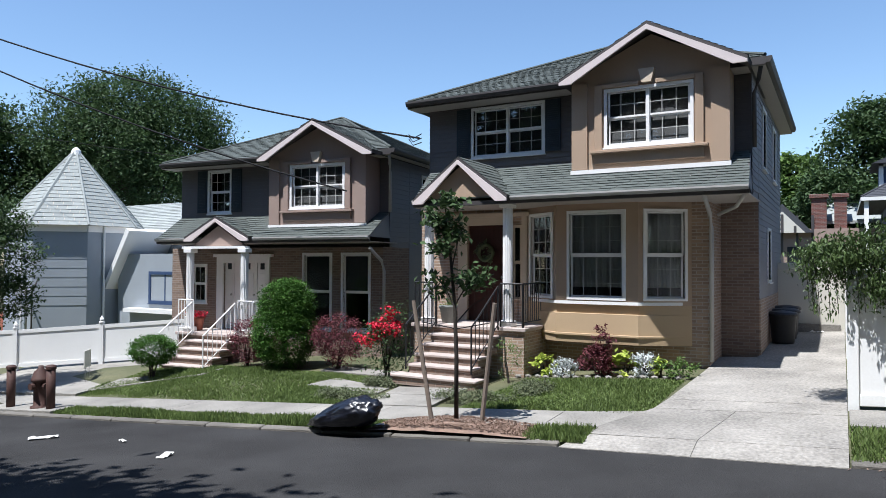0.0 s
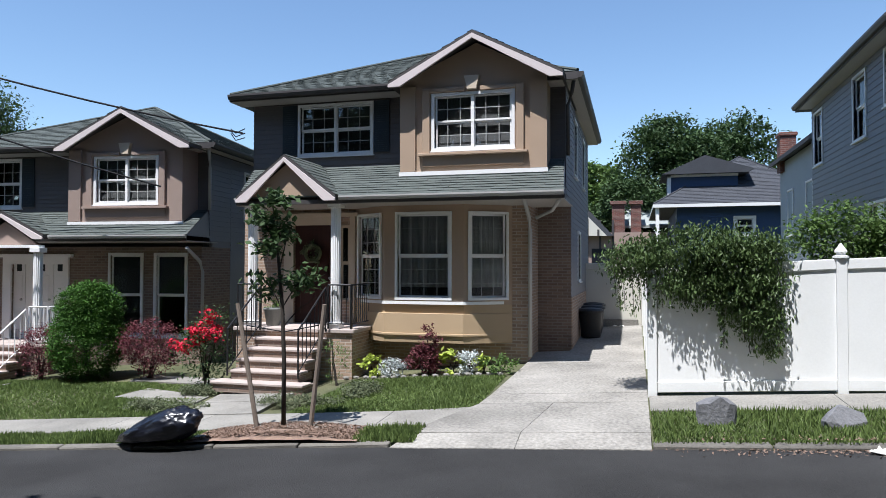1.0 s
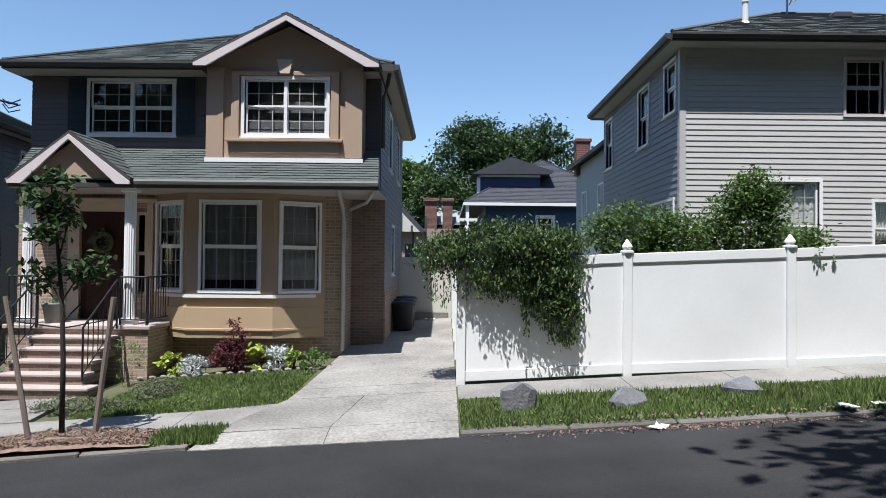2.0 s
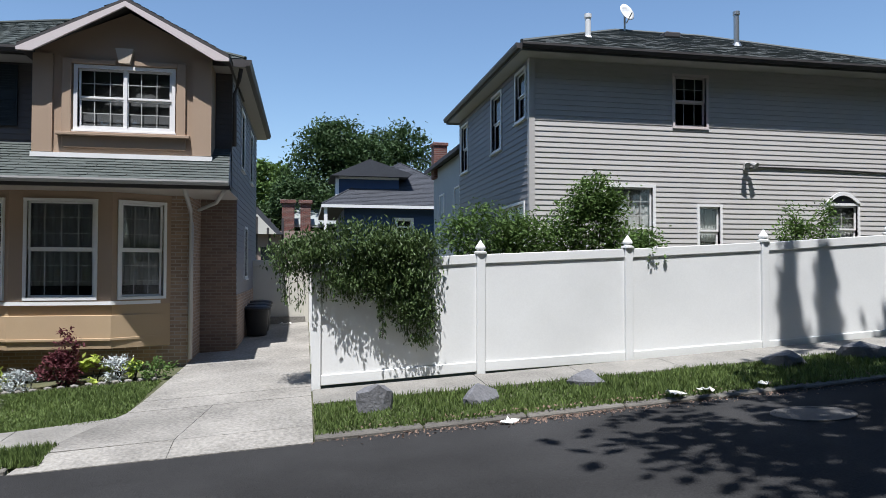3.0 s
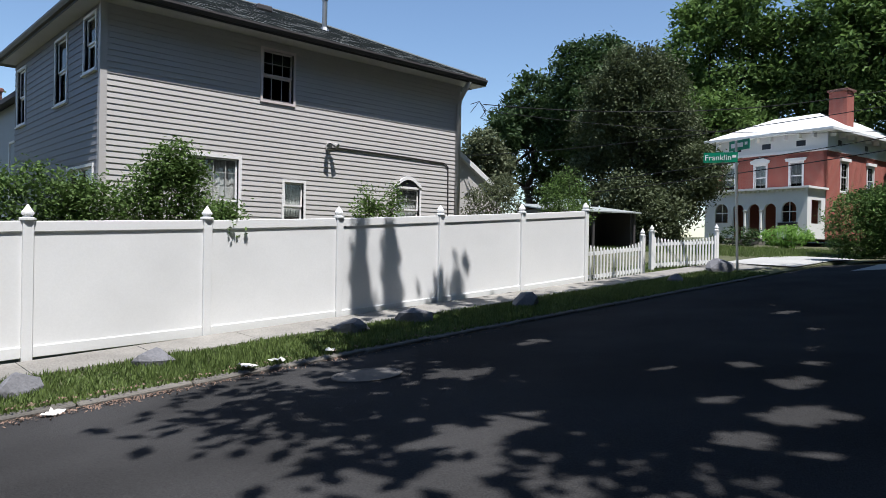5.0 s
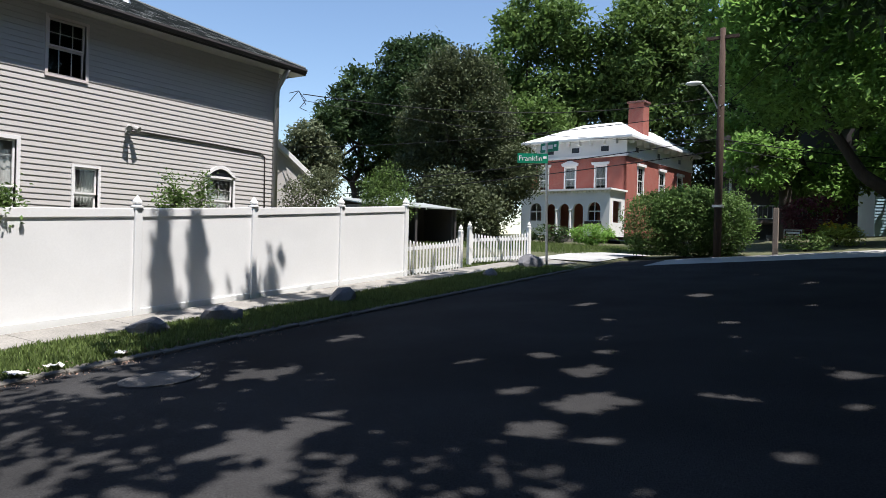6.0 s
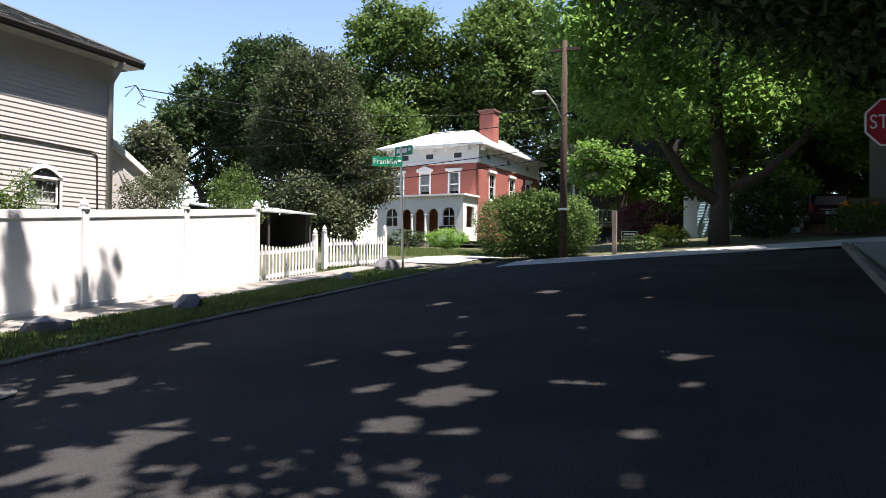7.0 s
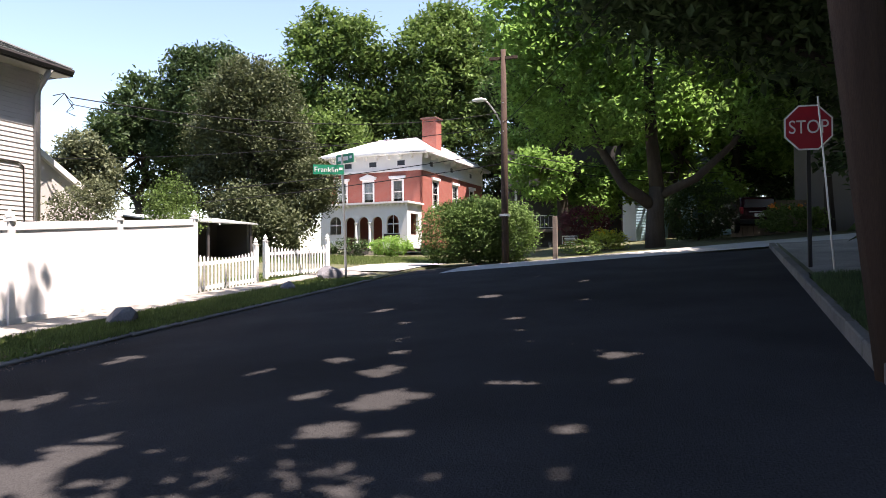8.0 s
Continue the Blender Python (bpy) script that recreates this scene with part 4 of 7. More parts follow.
# ---- white vinyl fence ----
def fence_cap(parent, x, y, z, s=0.075, material=None):
    bm = bmesh.new()
    lathe(bm, [(s * 1.35, 0), (s * 1.35, 0.025), (s * 0.8, 0.04), (s * 0.75, 0.06), (s * 1.05, 0.08), (s * 1.02, 0.1), (s * 0.55, 0.15), (s * 0.12, 0.2)], (x, y, z), 14)
    return part("post_cap", bm, material or vinyl_white, parent, smooth=False)


def raked(bm, x0, x1, ya, yb, za, zb, ha, hb):
    """A board whose lower edge runs from za at x0 to zb at x1; heights above that ha..hb."""
    v = [bm.verts.new(p) for p in ((x0, ya, za + ha), (x1, ya, zb + ha), (x1, yb, zb + ha), (x0, yb, za + ha), (x0, ya, za + hb), (x1, ya, zb + hb), (x1, yb, zb + hb), (x0, yb, za + hb))]
    for f in ((0, 3, 2, 1), (4, 5, 6, 7), (0, 1, 5, 4), (2, 3, 7, 6), (0, 4, 7, 3), (1, 2, 6, 5)):
        bm.faces.new([v[i] for i in f])


FY = 2.55
POSTS = [(0.05, 0.09), (2.48, 0.23), (4.87, 0.33), (7.27, 0.45), (9.69, 0.60), (12.17, 0.76), (14.57, 0.92)]
fence = thing("privacy_fence", pose(0, FY, 0), "tall white vinyl privacy fence with pointed post caps", "fence")
for i, (x, z) in enumerate(POSTS):
    p = quick("post", [(x - 0.065, x + 0.065, -0.065, 0.065, z - 0.1, z + 1.8)], vinyl_white, fence, bevel=0.008)
    if i:
        fence_cap(p, x, 0, z + 1.8)
for (xa, za), (xb, zb) in zip(POSTS, POSTS[1:]):
    a, b, k = xa + 0.065, xb - 0.065, 0.03
    bm = bmesh.new()
    raked(bm, a, b, -0.012, 0.012, za + k, zb + k, 0.15, 1.62)
    part("panel", bm, vinyl_white, fence)
    for lo, hi, nm in ((0.0, 0.15, "bottom_rail"), (1.62, 1.76, "top_rail")):
        bm = bmesh.new()
        raked(bm, a, b, -0.035, 0.035, za + k, zb + k, lo, hi)
        part(nm, bm, vinyl_white, fence, bevel=0.008)
for k in range(4):
    y0, y1 = 0.08 + k * 2.25, 0.08 + (k + 1) * 2.25
    z = land_z(0, FY + y0)
    quick("panel", [(0.04, 0.062, y0, y1, z + 0.05, z + 1.85)], vinyl_white, fence)
    quick("top_rail", [(0.02, 0.082, y0, y1, z + 1.72, z + 1.86)], vinyl_white, fence)
    q = quick("post", [(-0.01, 0.11, y1 - 0.06, y1 + 0.06, z - 0.05, z + 1.93)], vinyl_white, fence)
    fence_cap(q, 0.05, y1, z + 1.93)

gate = thing("driveway_gate", pose(-0.75, 11.6, 0.2), "beige vinyl gate closing the end of the driveway", "gate")
quick("gate_panel", [(-0.73, 0.6, 0, 0.03, 0.12, 1.62)], vinyl_grey, gate)
quick("gate_rail", [(-0.73, 0.6, -0.03, 0.06, 1.62, 1.8)], vinyl_grey, gate, bevel=0.01)
quick("gate_rail", [(-0.72, 0.6, -0.03, 0.06, 0.0, 0.12)], bright_white, gate, bevel=0.01)
quick("gate_post", [(0.6, 0.74, -0.06, 0.08, -0.2, 1.9)], vinyl_grey, gate, bevel=0.01)


def picket_fence(m, length, zs, n, label, posts=(0, 1), material=None, dip=0.12):
    """A low picket fence whose tops sag between its posts; zs: ground at both ends."""
    mt = material or vinyl_white
    f = thing("picket_fence", m, label, "fence", "low picket fences")
    for s in posts:
        q = quick("post", [(s * length - 0.06, s * length + 0.06, -0.06, 0.06, zs[s] - 0.1, zs[s] + 1.08)], mt, f, bevel=0.008)
        fence_cap(q, s * length, 0, zs[s] + 1.08, 0.06, mt)
    for lo in (0.1, 0.68):
        bm = bmesh.new()
        raked(bm, 0.06, length - 0.06, -0.025, 0.025, zs[0], zs[1], lo, lo + 0.09)
        part("rail", bm, mt, f)
    for i in range(n):
        t = (i + 0.7) / (n + 0.4)
        x, z = t * length, zs[0] + (zs[1] - zs[0]) * t
        top = 0.95 - dip * math.sin(math.pi * t)
        bm = bmesh.new()
        prism(bm, [(x - 0.03, z + 0.06), (x + 0.03, z + 0.06), (x + 0.03, z + top - 0.05), (x, z + top), (x - 0.03, z + top - 0.05)], -0.045, -0.027)
        part("picket", bm, mt, f)
    return f


picket_fence(pose(14.66, FY, 0), 2.55, (0.93, 1.08), 17, "low white picket fence with sagging tops beside the pavement", (1,))
picket_fence(pose(18.2, 2.85, 0, 0, 0, -13), 2.75, (1.21, 1.32), 20, "low white picket fence turning towards the side street corner", (0, 1))


# ---- pavement, kerbs, driveway ----
def walk_near(x):
    return 0.68 if x < -3 else 1.5 if x > 0 else 0.68 + 0.82 * (x + 3) / 3


def walk_far(x):
    return 1.6 if x < -3 else 2.4 if x > 0 else 1.6 + 0.8 * (x + 3) / 3


def paving(name, corners, material, parent, lift=0.02, thick=0.1):
    bm = bmesh.new()
    slab(bm, [(x, y, land_z(x, y) + lift) for x, y in corners], thick)
    return part(name, bm, material, parent)


pavement = tagged(new("pavement"), "pale concrete pavement of jointed slabs beside the road", "pavement", kind="structure")
x = -40.0
while x < 20.2:
    b = x + 1.45
    if not (-3.2 < x < -0.2):
        paving("slab", [(x, walk_near(x)), (b, walk_near(b)), (b, walk_far(b)), (x, walk_far(x))], concrete, pavement)
    x += 1.46
paving("slab", [(0.0, 1.5), (0.865, 1.5), (0.865, 2.4), (0.0, 2.4)], concrete, pavement)
paving("slab", [(19.4, 1.0), (21.0, 0.6), (21.6, 2.2), (19.4, 2.4)], concrete, pavement)

drive = tagged(new("driveway"), "pale concrete driveway with joints and cracks beside the house", "driveway", kind="structure")
for c in ([(-2.86, 0.4), (-1.503, 0.4), (-1.294, 1.98), (-2.35, 1.98), (-2.75, 0.9)], [(-1.497, 0.4), (-0.02, 0.4), (-0.02, 1.98), (-1.286, 1.98)],
          [(-2.35, 2.0), (-0.02, 2.0), (-0.02, 2.62), (-2.3, 2.62)], [(-2.3, 2.64), (-0.02, 2.64), (-0.02, 5.4), (-2.2, 5.4)], [(-2.2, 5.42), (-0.02, 5.42), (-0.02, 8.4), (-1.5, 8.4), (-1.5, 6.98), (-2.2, 6.98)],
          [(-1.5, 8.42), (-0.02, 8.42), (-0.02, 11.9), (-1.5, 11.9)]):
    paving("slab", c, concrete_worn, drive, 0.025, 0.2)
for a, b in ((-2.99, -1.503), (-1.497, -0.02)):
    bm = bmesh.new()
    slab(bm, [(a, -0.06, road_z(a, -0.06) + 0.01), (b, -0.06, road_z(b, -0.06) + 0.01), (b, 0.385, land_z(b, 0.4) + 0.025), (max(a, -2.86), 0.385, land_z(a, 0.4) + 0.025)], 0.25)
    part("slab", bm, concrete_worn, drive)
quick("drive_step", [(-1.45, -0.1, 11.3, 11.55, 0.1, 0.5)], concrete, drive)

kerb = tagged(new("kerb"), "worn grey stone kerb along the road", "kerb", kind="structure")
for k in range(48):
    x = -3.0 - 1.2 * (k + 1) if k < 31 else 0.0 + 1.2 * (k - 31)
    b = x + 1.18
    if x < 18.4:
        bm = bmesh.new()
        e = 0.008 * math.sin(x * 5)
        vs = [(x, 0, kerb_z(x) - 0.4), (b, 0, kerb_z(b) - 0.4), (b, 0.13, kerb_z(b) - 0.4), (x, 0.13, kerb_z(x) - 0.4),
              (x, -0.012 + e, kerb_z(x) - 0.012 + e), (b, -0.012 - e, kerb_z(b) - 0.012 - e), (b, 0.13, kerb_z(b) + 0.004), (x, 0.13, kerb_z(x) + 0.004)]
        v = [bm.verts.new(p) for p in vs]
        for f in ((0, 3, 2, 1), (4, 5, 6, 7), (0, 1, 5, 4), (2, 3, 7, 6), (0, 4, 7, 3), (1, 2, 6, 5)):
            bm.faces.new([v[i] for i in f])
        part("kerb_stone", bm, kerb_stone, kerb, bevel=0.015)
south = tagged(new("far_kerb"), "worn concrete kerb on the shaded side of the road", "kerb", kind="structure")
for i in range(-12, 24):
    a, b = float(i), i + 0.985
    bm = bmesh.new()
    v = [bm.verts.new((q, kerb_south(q) - d, road_z(q, kerb_south(q)) + h)) for h in (-0.2, 0.15) for q, d in ((a, 0), (b, 0), (b, 0.16), (a, 0.16))]
    for f in ((0, 3, 2, 1), (4, 5, 6, 7), (0, 1, 5, 4), (2, 3, 7, 6), (0, 4, 7, 3), (1, 2, 6, 5)):
        bm.faces.new([v[k] for k in f])
    part("kerb_stone", bm, kerb_stone, south, bevel=0.015)
strip("far_verge", lambda x: kerb_south(x) - 40, lambda x: kerb_south(x) - 0.16, list(range(-60, 24, 2)) + [23.6], 0.0, soil, "shaded earth verge beyond the far kerb", "ground", verge_z)
strip("far_pavement", lambda x: kerb_south(x) - 2.6, lambda x: kerb_south(x) - 1.0, [x * 1.0 for x in range(-20, 13)], 0.02, concrete, "shaded concrete pavement on the far side", "pavement", verge_z)
strip("far_pavement", lambda x: kerb_south(x) - 2.6, lambda x: kerb_south(x) - 0.2, [x * 1.0 for x in range(12, 24)], 0.02, concrete, "shaded concrete pavement at the street corner", "pavement", verge_z)
# front path and its side branch
path = tagged(new("front_path"), "concrete path from the pavement to the front steps", "path", kind="structure")
paving("slab", [(-7.1, 1.62), (-5.75, 1.62), (-5.85, 2.5), (-7.2, 2.5)], concrete, path, 0.03)
paving("slab", [(-7.25, 2.52), (-5.85, 2.52), (-5.9, 3.4), (-7.4, 3.4)], concrete, path, 0.03)
paving("slab", [(-9.4, 2.9), (-7.45, 2.55), (-7.5, 3.05), (-9.2, 3.6)], concrete, path, 0.015)
paving("slab", [(-10.2, 4.3), (-7.7, 4.0), (-7.7, 4.6), (-10.2, 4.9)], concrete, path, 0.015)
paving("slab", [(-20.5, 1.62), (-15.0, 1.62), (-15.0, 6.5), (-16.4, 6.5), (-20.5, 3.6)], concrete, path, 0.07)
paving("slab", [(-15.0, 2.0), (-12.6, 3.1), (-12.6, 3.7), (-15.0, 2.7)], concrete, path, 0.03)

# mulch round the young tree, garden edging, manhole
bm = bmesh.new()
rows = []
for j in range(9):
    line = []
    for i in range(21):
        u, v = i / 20, j / 8
        xx, yy = -5.9 + 2.45 * u, 0.03 + 0.63 * v
        hgt = 0.10 * math.sin(math.pi * u) * math.sin(math.pi * min(1, v * 1.2 + 0.1)) + 0.015 * noise.noise((xx * 6, yy * 6, 0))
        line.append(bm.verts.new((xx, yy, land_z(xx, yy) + 0.015 + max(0, hgt))))
    rows.append(line)
for r0, r1 in zip(rows, rows[1:]):
    for i in range(20):
        bm.faces.new((r0[i], r0[i + 1], r1[i + 1], r1[i]))
tagged(part("mulch_bed", bm, mulch, None, "brown wood-chip mulch mound round the young tree", smooth=True), category="mulch", kind="structure")
rs = np.random.RandomState(5)
n = 5000
pts = np.stack([rs.uniform(-5.85, -3.5, n), rs.uniform(0.08, 0.68, n), np.zeros(n)], 1)
pts[:, 2] = [land_z(a, b) + 0.02 + 0.09 * math.sin(math.pi * (a + 5.9) / 2.45) for a, b in pts[:, :2]]
v, f = leaves(pts, 0.05, 6, 0, 0.35)
tagged(raw_mesh("mulch_chips", v.tolist(), f.tolist(), mulch, None, "loose brown wood chips on the mulch", "stuff"), category="mulch")
manhole_iron = surface("manhole_iron", (0.075, 0.072, 0.07), 0.7, 0.3, 6, 60, 0.4)
bm = bmesh.new()
lathe(bm, [(0.4, 0.0), (0.4, 0.01), (0.35, 0.012), (0.34, 0.004), (0.3, 0.004), (0.02, 0.006)], n=28)
mh = part("manhole_cover", bm, manhole_iron, None, "round iron manhole cover set in the asphalt", smooth=False)
mh.matrix_world = pose(5.0, -1.35, road_z(5.0, -1.35) + 0.004, -3.0, -3.55, 0)
tagged(mh, category="manhole")


# ---- grass ----
def grass(name, spots, label, seed, hgt=0.07, material=None):
    """Blades over quadrangles given by corner pairs: (x0, x1, y0(x), y1(x), count)."""
    rs = np.random.RandomState(seed)
    V = []
    for x0, x1, ya, yb, cnt in spots:
        xs = rs.uniform(x0, x1, cnt)
        for x_ in xs:
            y_ = ya(x_) + (yb(x_) - ya(x_)) * rs.uniform()
            z_ = (land_z(x_, y_) if y_ > -8 else verge_z(x_, y_)) - 0.015
            h_ = hgt * rs.uniform(0.5, 1.3) * (1 + 0.7 * noise.noise((x_ * 0.9, y_ * 0.9, seed)))
            a = rs.uniform(0, 6.283)
            w = 0.012
            dx, dy = math.cos(a) * w, math.sin(a) * w
            lx, ly = rs.normal(0, 0.025, 2)
            V += [(x_ - dx, y_ - dy, z_), (x_ + dx, y_ + dy, z_), (x_ + lx, y_ + ly, z_ + h_)]
    F = [(3 * i, 3 * i + 1, 3 * i + 2) for i in range(len(V) // 3)]
    return tagged(raw_mesh(name, V, F, material or lawn_blade, None, label, "stuff"), category="grass")


c_ = lambda v: (lambda x: v)
grass("grass", [(0.01, 19.5, c_(0.06), walk_near, 50000), (-3.55, -2.75, c_(0.06), c_(0.66), 2500), (-7.6, -5.6, c_(0.14), c_(0.66), 4500), (-13.4, -7.5, c_(0.14), c_(0.66), 10000), (-24, -16.1, c_(0.14), c_(0.66), 3000)], "short mown grass strip between kerb and pavement", 1)
grass("lawn", [(-5.25, -2.38, lambda x: 1.62, lambda x: 4.35, 20000), (-12.9, -7.5, lambda x: 1.62, lambda x: 2.85 if x > -9.4 else 4.2, 26000), (-10.2, -7.6, c_(3.4), c_(4.1), 4000), (-15.2, -12.8, c_(1.62), c_(2.6), 9000), (-22, -15.2, c_(1.62), c_(1.75), 1000), (-15.0, -12.4, c_(2.6), c_(4.2), 9000), (17.6, 21.5, c_(2.5), c_(4.0), 5000)], "mown green front lawn", 2, 0.05)


# dark leaf colour on these blades stands in for the verge's shade
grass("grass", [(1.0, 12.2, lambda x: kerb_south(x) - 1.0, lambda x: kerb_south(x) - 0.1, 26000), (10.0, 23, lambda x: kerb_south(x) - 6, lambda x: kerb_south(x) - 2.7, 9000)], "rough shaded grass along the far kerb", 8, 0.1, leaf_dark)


rs = np.random.RandomState(19)
n = 1500
lx = np.concatenate([rs.uniform(0.2, 9.0, n // 2), rs.normal(2.6, 0.9, n // 2)])
ly = np.abs(rs.normal(0, 0.13, n)) * np.where(rs.uniform(size=n) < 0.75, -1, 0.6) - 0.015
lz = [(road_z(a, b) if b < 0 else land_z(a, b)) + 0.012 + (0.0 if b < 0 else 0.04) for a, b in zip(lx, ly)]
v, f = leaves(np.stack([lx, ly, lz], 1), 0.035, 20, 0, 0.5)
tagged(raw_mesh("leaf_litter", v.tolist(), f.tolist(), mulch, None, "dry brown leaves and twigs gathered along the kerb", "stuff"), category="leaf litter")

# ---- planting ----
def shrub(name, base, lobes, n, size, material, label, seed, category="shrub", group="", clump=0.12, shell=0.6, stems=5, droop=0.2, slim=0.55):
    s = thing(name, pose(*base), label, category, group)
    rnd = random.Random(seed)
    for i in range(stems):
        lo = lobes[i % len(lobes)]
        bm = bmesh.new()
        e = Vector((lo[0] + rnd.uniform(-0.4, 0.4) * lo[3], lo[1] + rnd.uniform(-0.4, 0.4) * lo[4], lo[2]))
        tube(bm, [(rnd.uniform(-0.06, 0.06), rnd.uniform(-0.06, 0.06), -0.05), e * 0.55, e], [0.02, 0.014, 0.006], 5)
        part("stem", bm, bark, s)
    foliage("leaves", lobes, n, size, material, s, seed, clump=clump, shell=shell, droop=droop, slim=slim, floor=0.02)
    return s


def at_land(x, y):
    return (x, y, land_z(x, y))


shrub("yew_bush", at_land(-11.35, 4.4), [(0, 0, 0.8, 0.68, 0.66, 0.8), (-0.08, 0, 1.45, 0.5, 0.48, 0.55), (0.15, 0.1, 1.4, 0.42, 0.42, 0.6)], 38000, 0.055, leaf_yew, "dense rounded bright green yew bush", 1, clump=0.06, shell=0.8)
shrub("barberry_bush", at_land(-9.95, 4.6), [(0, 0, 0.75, 0.55, 0.5, 0.45), (0.1, 0, 0.45, 0.4, 0.4, 0.35)], 5000, 0.055, leaf_wine, "dark wine-red barberry bush beside the wall", 2, clump=0.06, shell=0.75)
shrub("barberry_bush", at_land(-12.45, 4.3), [(0, 0, 0.6, 0.36, 0.36, 0.5)], 3000, 0.055, leaf_wine, "small wine-red barberry bush by the steps", 3, clump=0.08)
shrub("topiary_shrub", at_land(-14.1, 2.95), [(0, 0, 0.62, 0.46, 0.46, 0.32)], 11000, 0.045, leaf_yew, "clipped round green shrub on a short bare stem", 4, clump=0.05, shell=0.8)
rose = shrub("rose_bush", at_land(-8.05, 3.75), [(0, 0, 0.7, 0.42, 0.4, 0.55), (0.15, 0, 1.2, 0.3, 0.3, 0.3), (-0.2, -0.1, 0.8, 0.3, 0.3, 0.3)], 1800, 0.07, leaf_dark, "rose bush in full red bloom beside the front steps", 5)
foliage("blossom", [(-0.3, -0.15, 0.85, 0.3, 0.25, 0.16), (0.1, -0.15, 1.1, 0.3, 0.25, 0.16), (0.15, -0.1, 1.4, 0.1, 0.1, 0.1)], 900, 0.06, petal_red, rose, 6, "clusters of crimson roses", clump=0.05, slim=0.9)
for k, (x, y, r, h, mt, lab, cnt, sl) in enumerate(((-5.05, 4.75, 0.24, 0.2, leaf_lime, "lime-green leafy hosta in the garden bed", 160, 0.6), (-4.62, 4.62, 0.24, 0.16, leaf_silver, "silvery-leaved dusty miller plant", 600, 0.3),
        (-4.0, 4.7, 0.3, 0.26, leaf_wine, "dark wine-leaved shrub with dusky flowers", 900, 0.5), (-3.92, 4.72, 0.2, 0.45, leaf_wine, "tall dusky-red flowering plant", 400, 0.5), (-3.45, 4.68, 0.24, 0.2, leaf_lime, "lime-green leafy hosta in the garden bed", 160, 0.6),
        (-3.12, 4.66, 0.24, 0.2, leaf_silver, "silvery-leaved dusty miller plant", 600, 0.3), (-2.85, 4.7, 0.12, 0.18, leaf_lime, "small lime-green plant in the bed", 80, 0.6), (-2.55, 4.62, 0.28, 0.14, leaf_mid, "low green and cream leafy plant", 350, 0.5), (-5.45, 4.0, 0.25, 0.4, leaf_mid, "grassy green clump beside the steps", 500, 0.15))):
    shrub("bedding_plant", at_land(x, y), [(0, 0, h, r, r, h)], cnt, 0.11 if sl > 0.55 else 0.08, mt, lab, 20 + k, "plant", "bedding plants", 0.05, 0.5, 2, slim=sl)
for k, (x, y, rx, ry, lab) in enumerate(((-5.3, 2.25, 0.75, 0.28, "low grey-green ground cover beside the path"), (-7.7, 2.15, 0.75, 0.3, "low grey-green ground cover edging the lawn"), (-7.8, 3.2, 0.4, 0.2, "low pale green ground cover by the steps"), (-4.6, 3.1, 0.3, 0.5, "low grey-green ground cover beside the path"))):
    shrub("ground_cover", at_land(x, y), [(0, 0, 0.06, rx, ry, 0.1)], 2200, 0.045, leaf_grey, lab, 40 + k, "ground cover", "ground cover patches", 0.04, 0.2, 1)
edge = thing("garden_edging", pose(-4, 4.4, 0), "irregular row of flat pale edging stones", "edging")
rnd = random.Random(3)
for i in range(16):
    x = -5.5 + i * 0.2
    bm = bmesh.new()
    bmesh.ops.create_icosphere(bm, subdivisions=1, radius=0.075, matrix=Matrix.Translation((x + 4, rnd.uniform(-0.03, 0.03) + (0.12 if i < 3 else 0), land_z(x, 4.4) + 0.03)) @ Matrix.Diagonal((1.0, 0.6, 0.45, 1)))
    part("stone", bm, concrete, edge)

# the young street tree with its stakes
z0 = land_z(-4.67, 0.5) + 0.06
ytree = thing("young_tree", pose(-4.67, 0.5, z0), "slender young street tree with sparse leaves, tied to stakes", "tree")
bm = bmesh.new()
tube(bm, [(0, 0, -0.1), (0.0, 0, 0.9), (-0.03, 0, 1.6), (-0.1, 0, 2.3), (-0.2, 0, 3.1)], [0.033, 0.03, 0.026, 0.02, 0.008], 8)
part("trunk", bm, bark, ytree, smooth=True)
for a, b in (((-0.03, 0, 1.6), (0.35, 0, 2.05)), ((0, 0, 1.5), (-0.35, 0.1, 1.95)), ((-0.08, 0, 2.1), (0.1, 0, 2.7)), ((-0.1, 0, 2.3), (-0.3, -0.1, 2.8)), ((-0.02, 0, 1.35), (0.45, 0.1, 1.75))):
    bm = bmesh.new()
    tube(bm, [a, Vector(a).lerp(Vector(b), 0.5) + Vector((0, 0, 0.06)), b], [0.012, 0.008, 0.004], 5)
    part("limb", bm, bark, ytree)
foliage("crown", [(-0.15, 0, 2.85, 0.28, 0.28, 0.3), (-0.12, 0, 2.45, 0.26, 0.26, 0.22), (0.25, 0.05, 1.95, 0.3, 0.25, 0.16), (-0.3, 0.05, 1.9, 0.14, 0.14, 0.16), (-0.1, 0, 3.1, 0.12, 0.12, 0.12)], 950, 0.12, leaf_dark, ytree, 61, clump=0.07, shell=0.3)
for (xa, xb, yb) in ((-5.05, -0.72, 0.42), (-4.28, 0.62, 0.55)):
    st = thing("tree_stake", pose(-4.67 + (0.36 if xb > 0 else -0.36), 0.5, z0), "weathered grey wooden tree stake, leaning", "stake", "tree stakes")
    lean = 0.22 if xb > 0 else -0.34
    bm = bmesh.new()
    tube(bm, [(0, 0, -0.2), (lean, 0, 1.65)], [0.034, 0.03], 7)
    part("pole", bm, wood_grey, st)
bm = bmesh.new()
tube(bm, [(-0.55, 0, 1.35), (0.0, 0, 1.28), (0.5, 0, 1.38)], 0.008, 5)
part("tie", bm, cable_black, ytree)

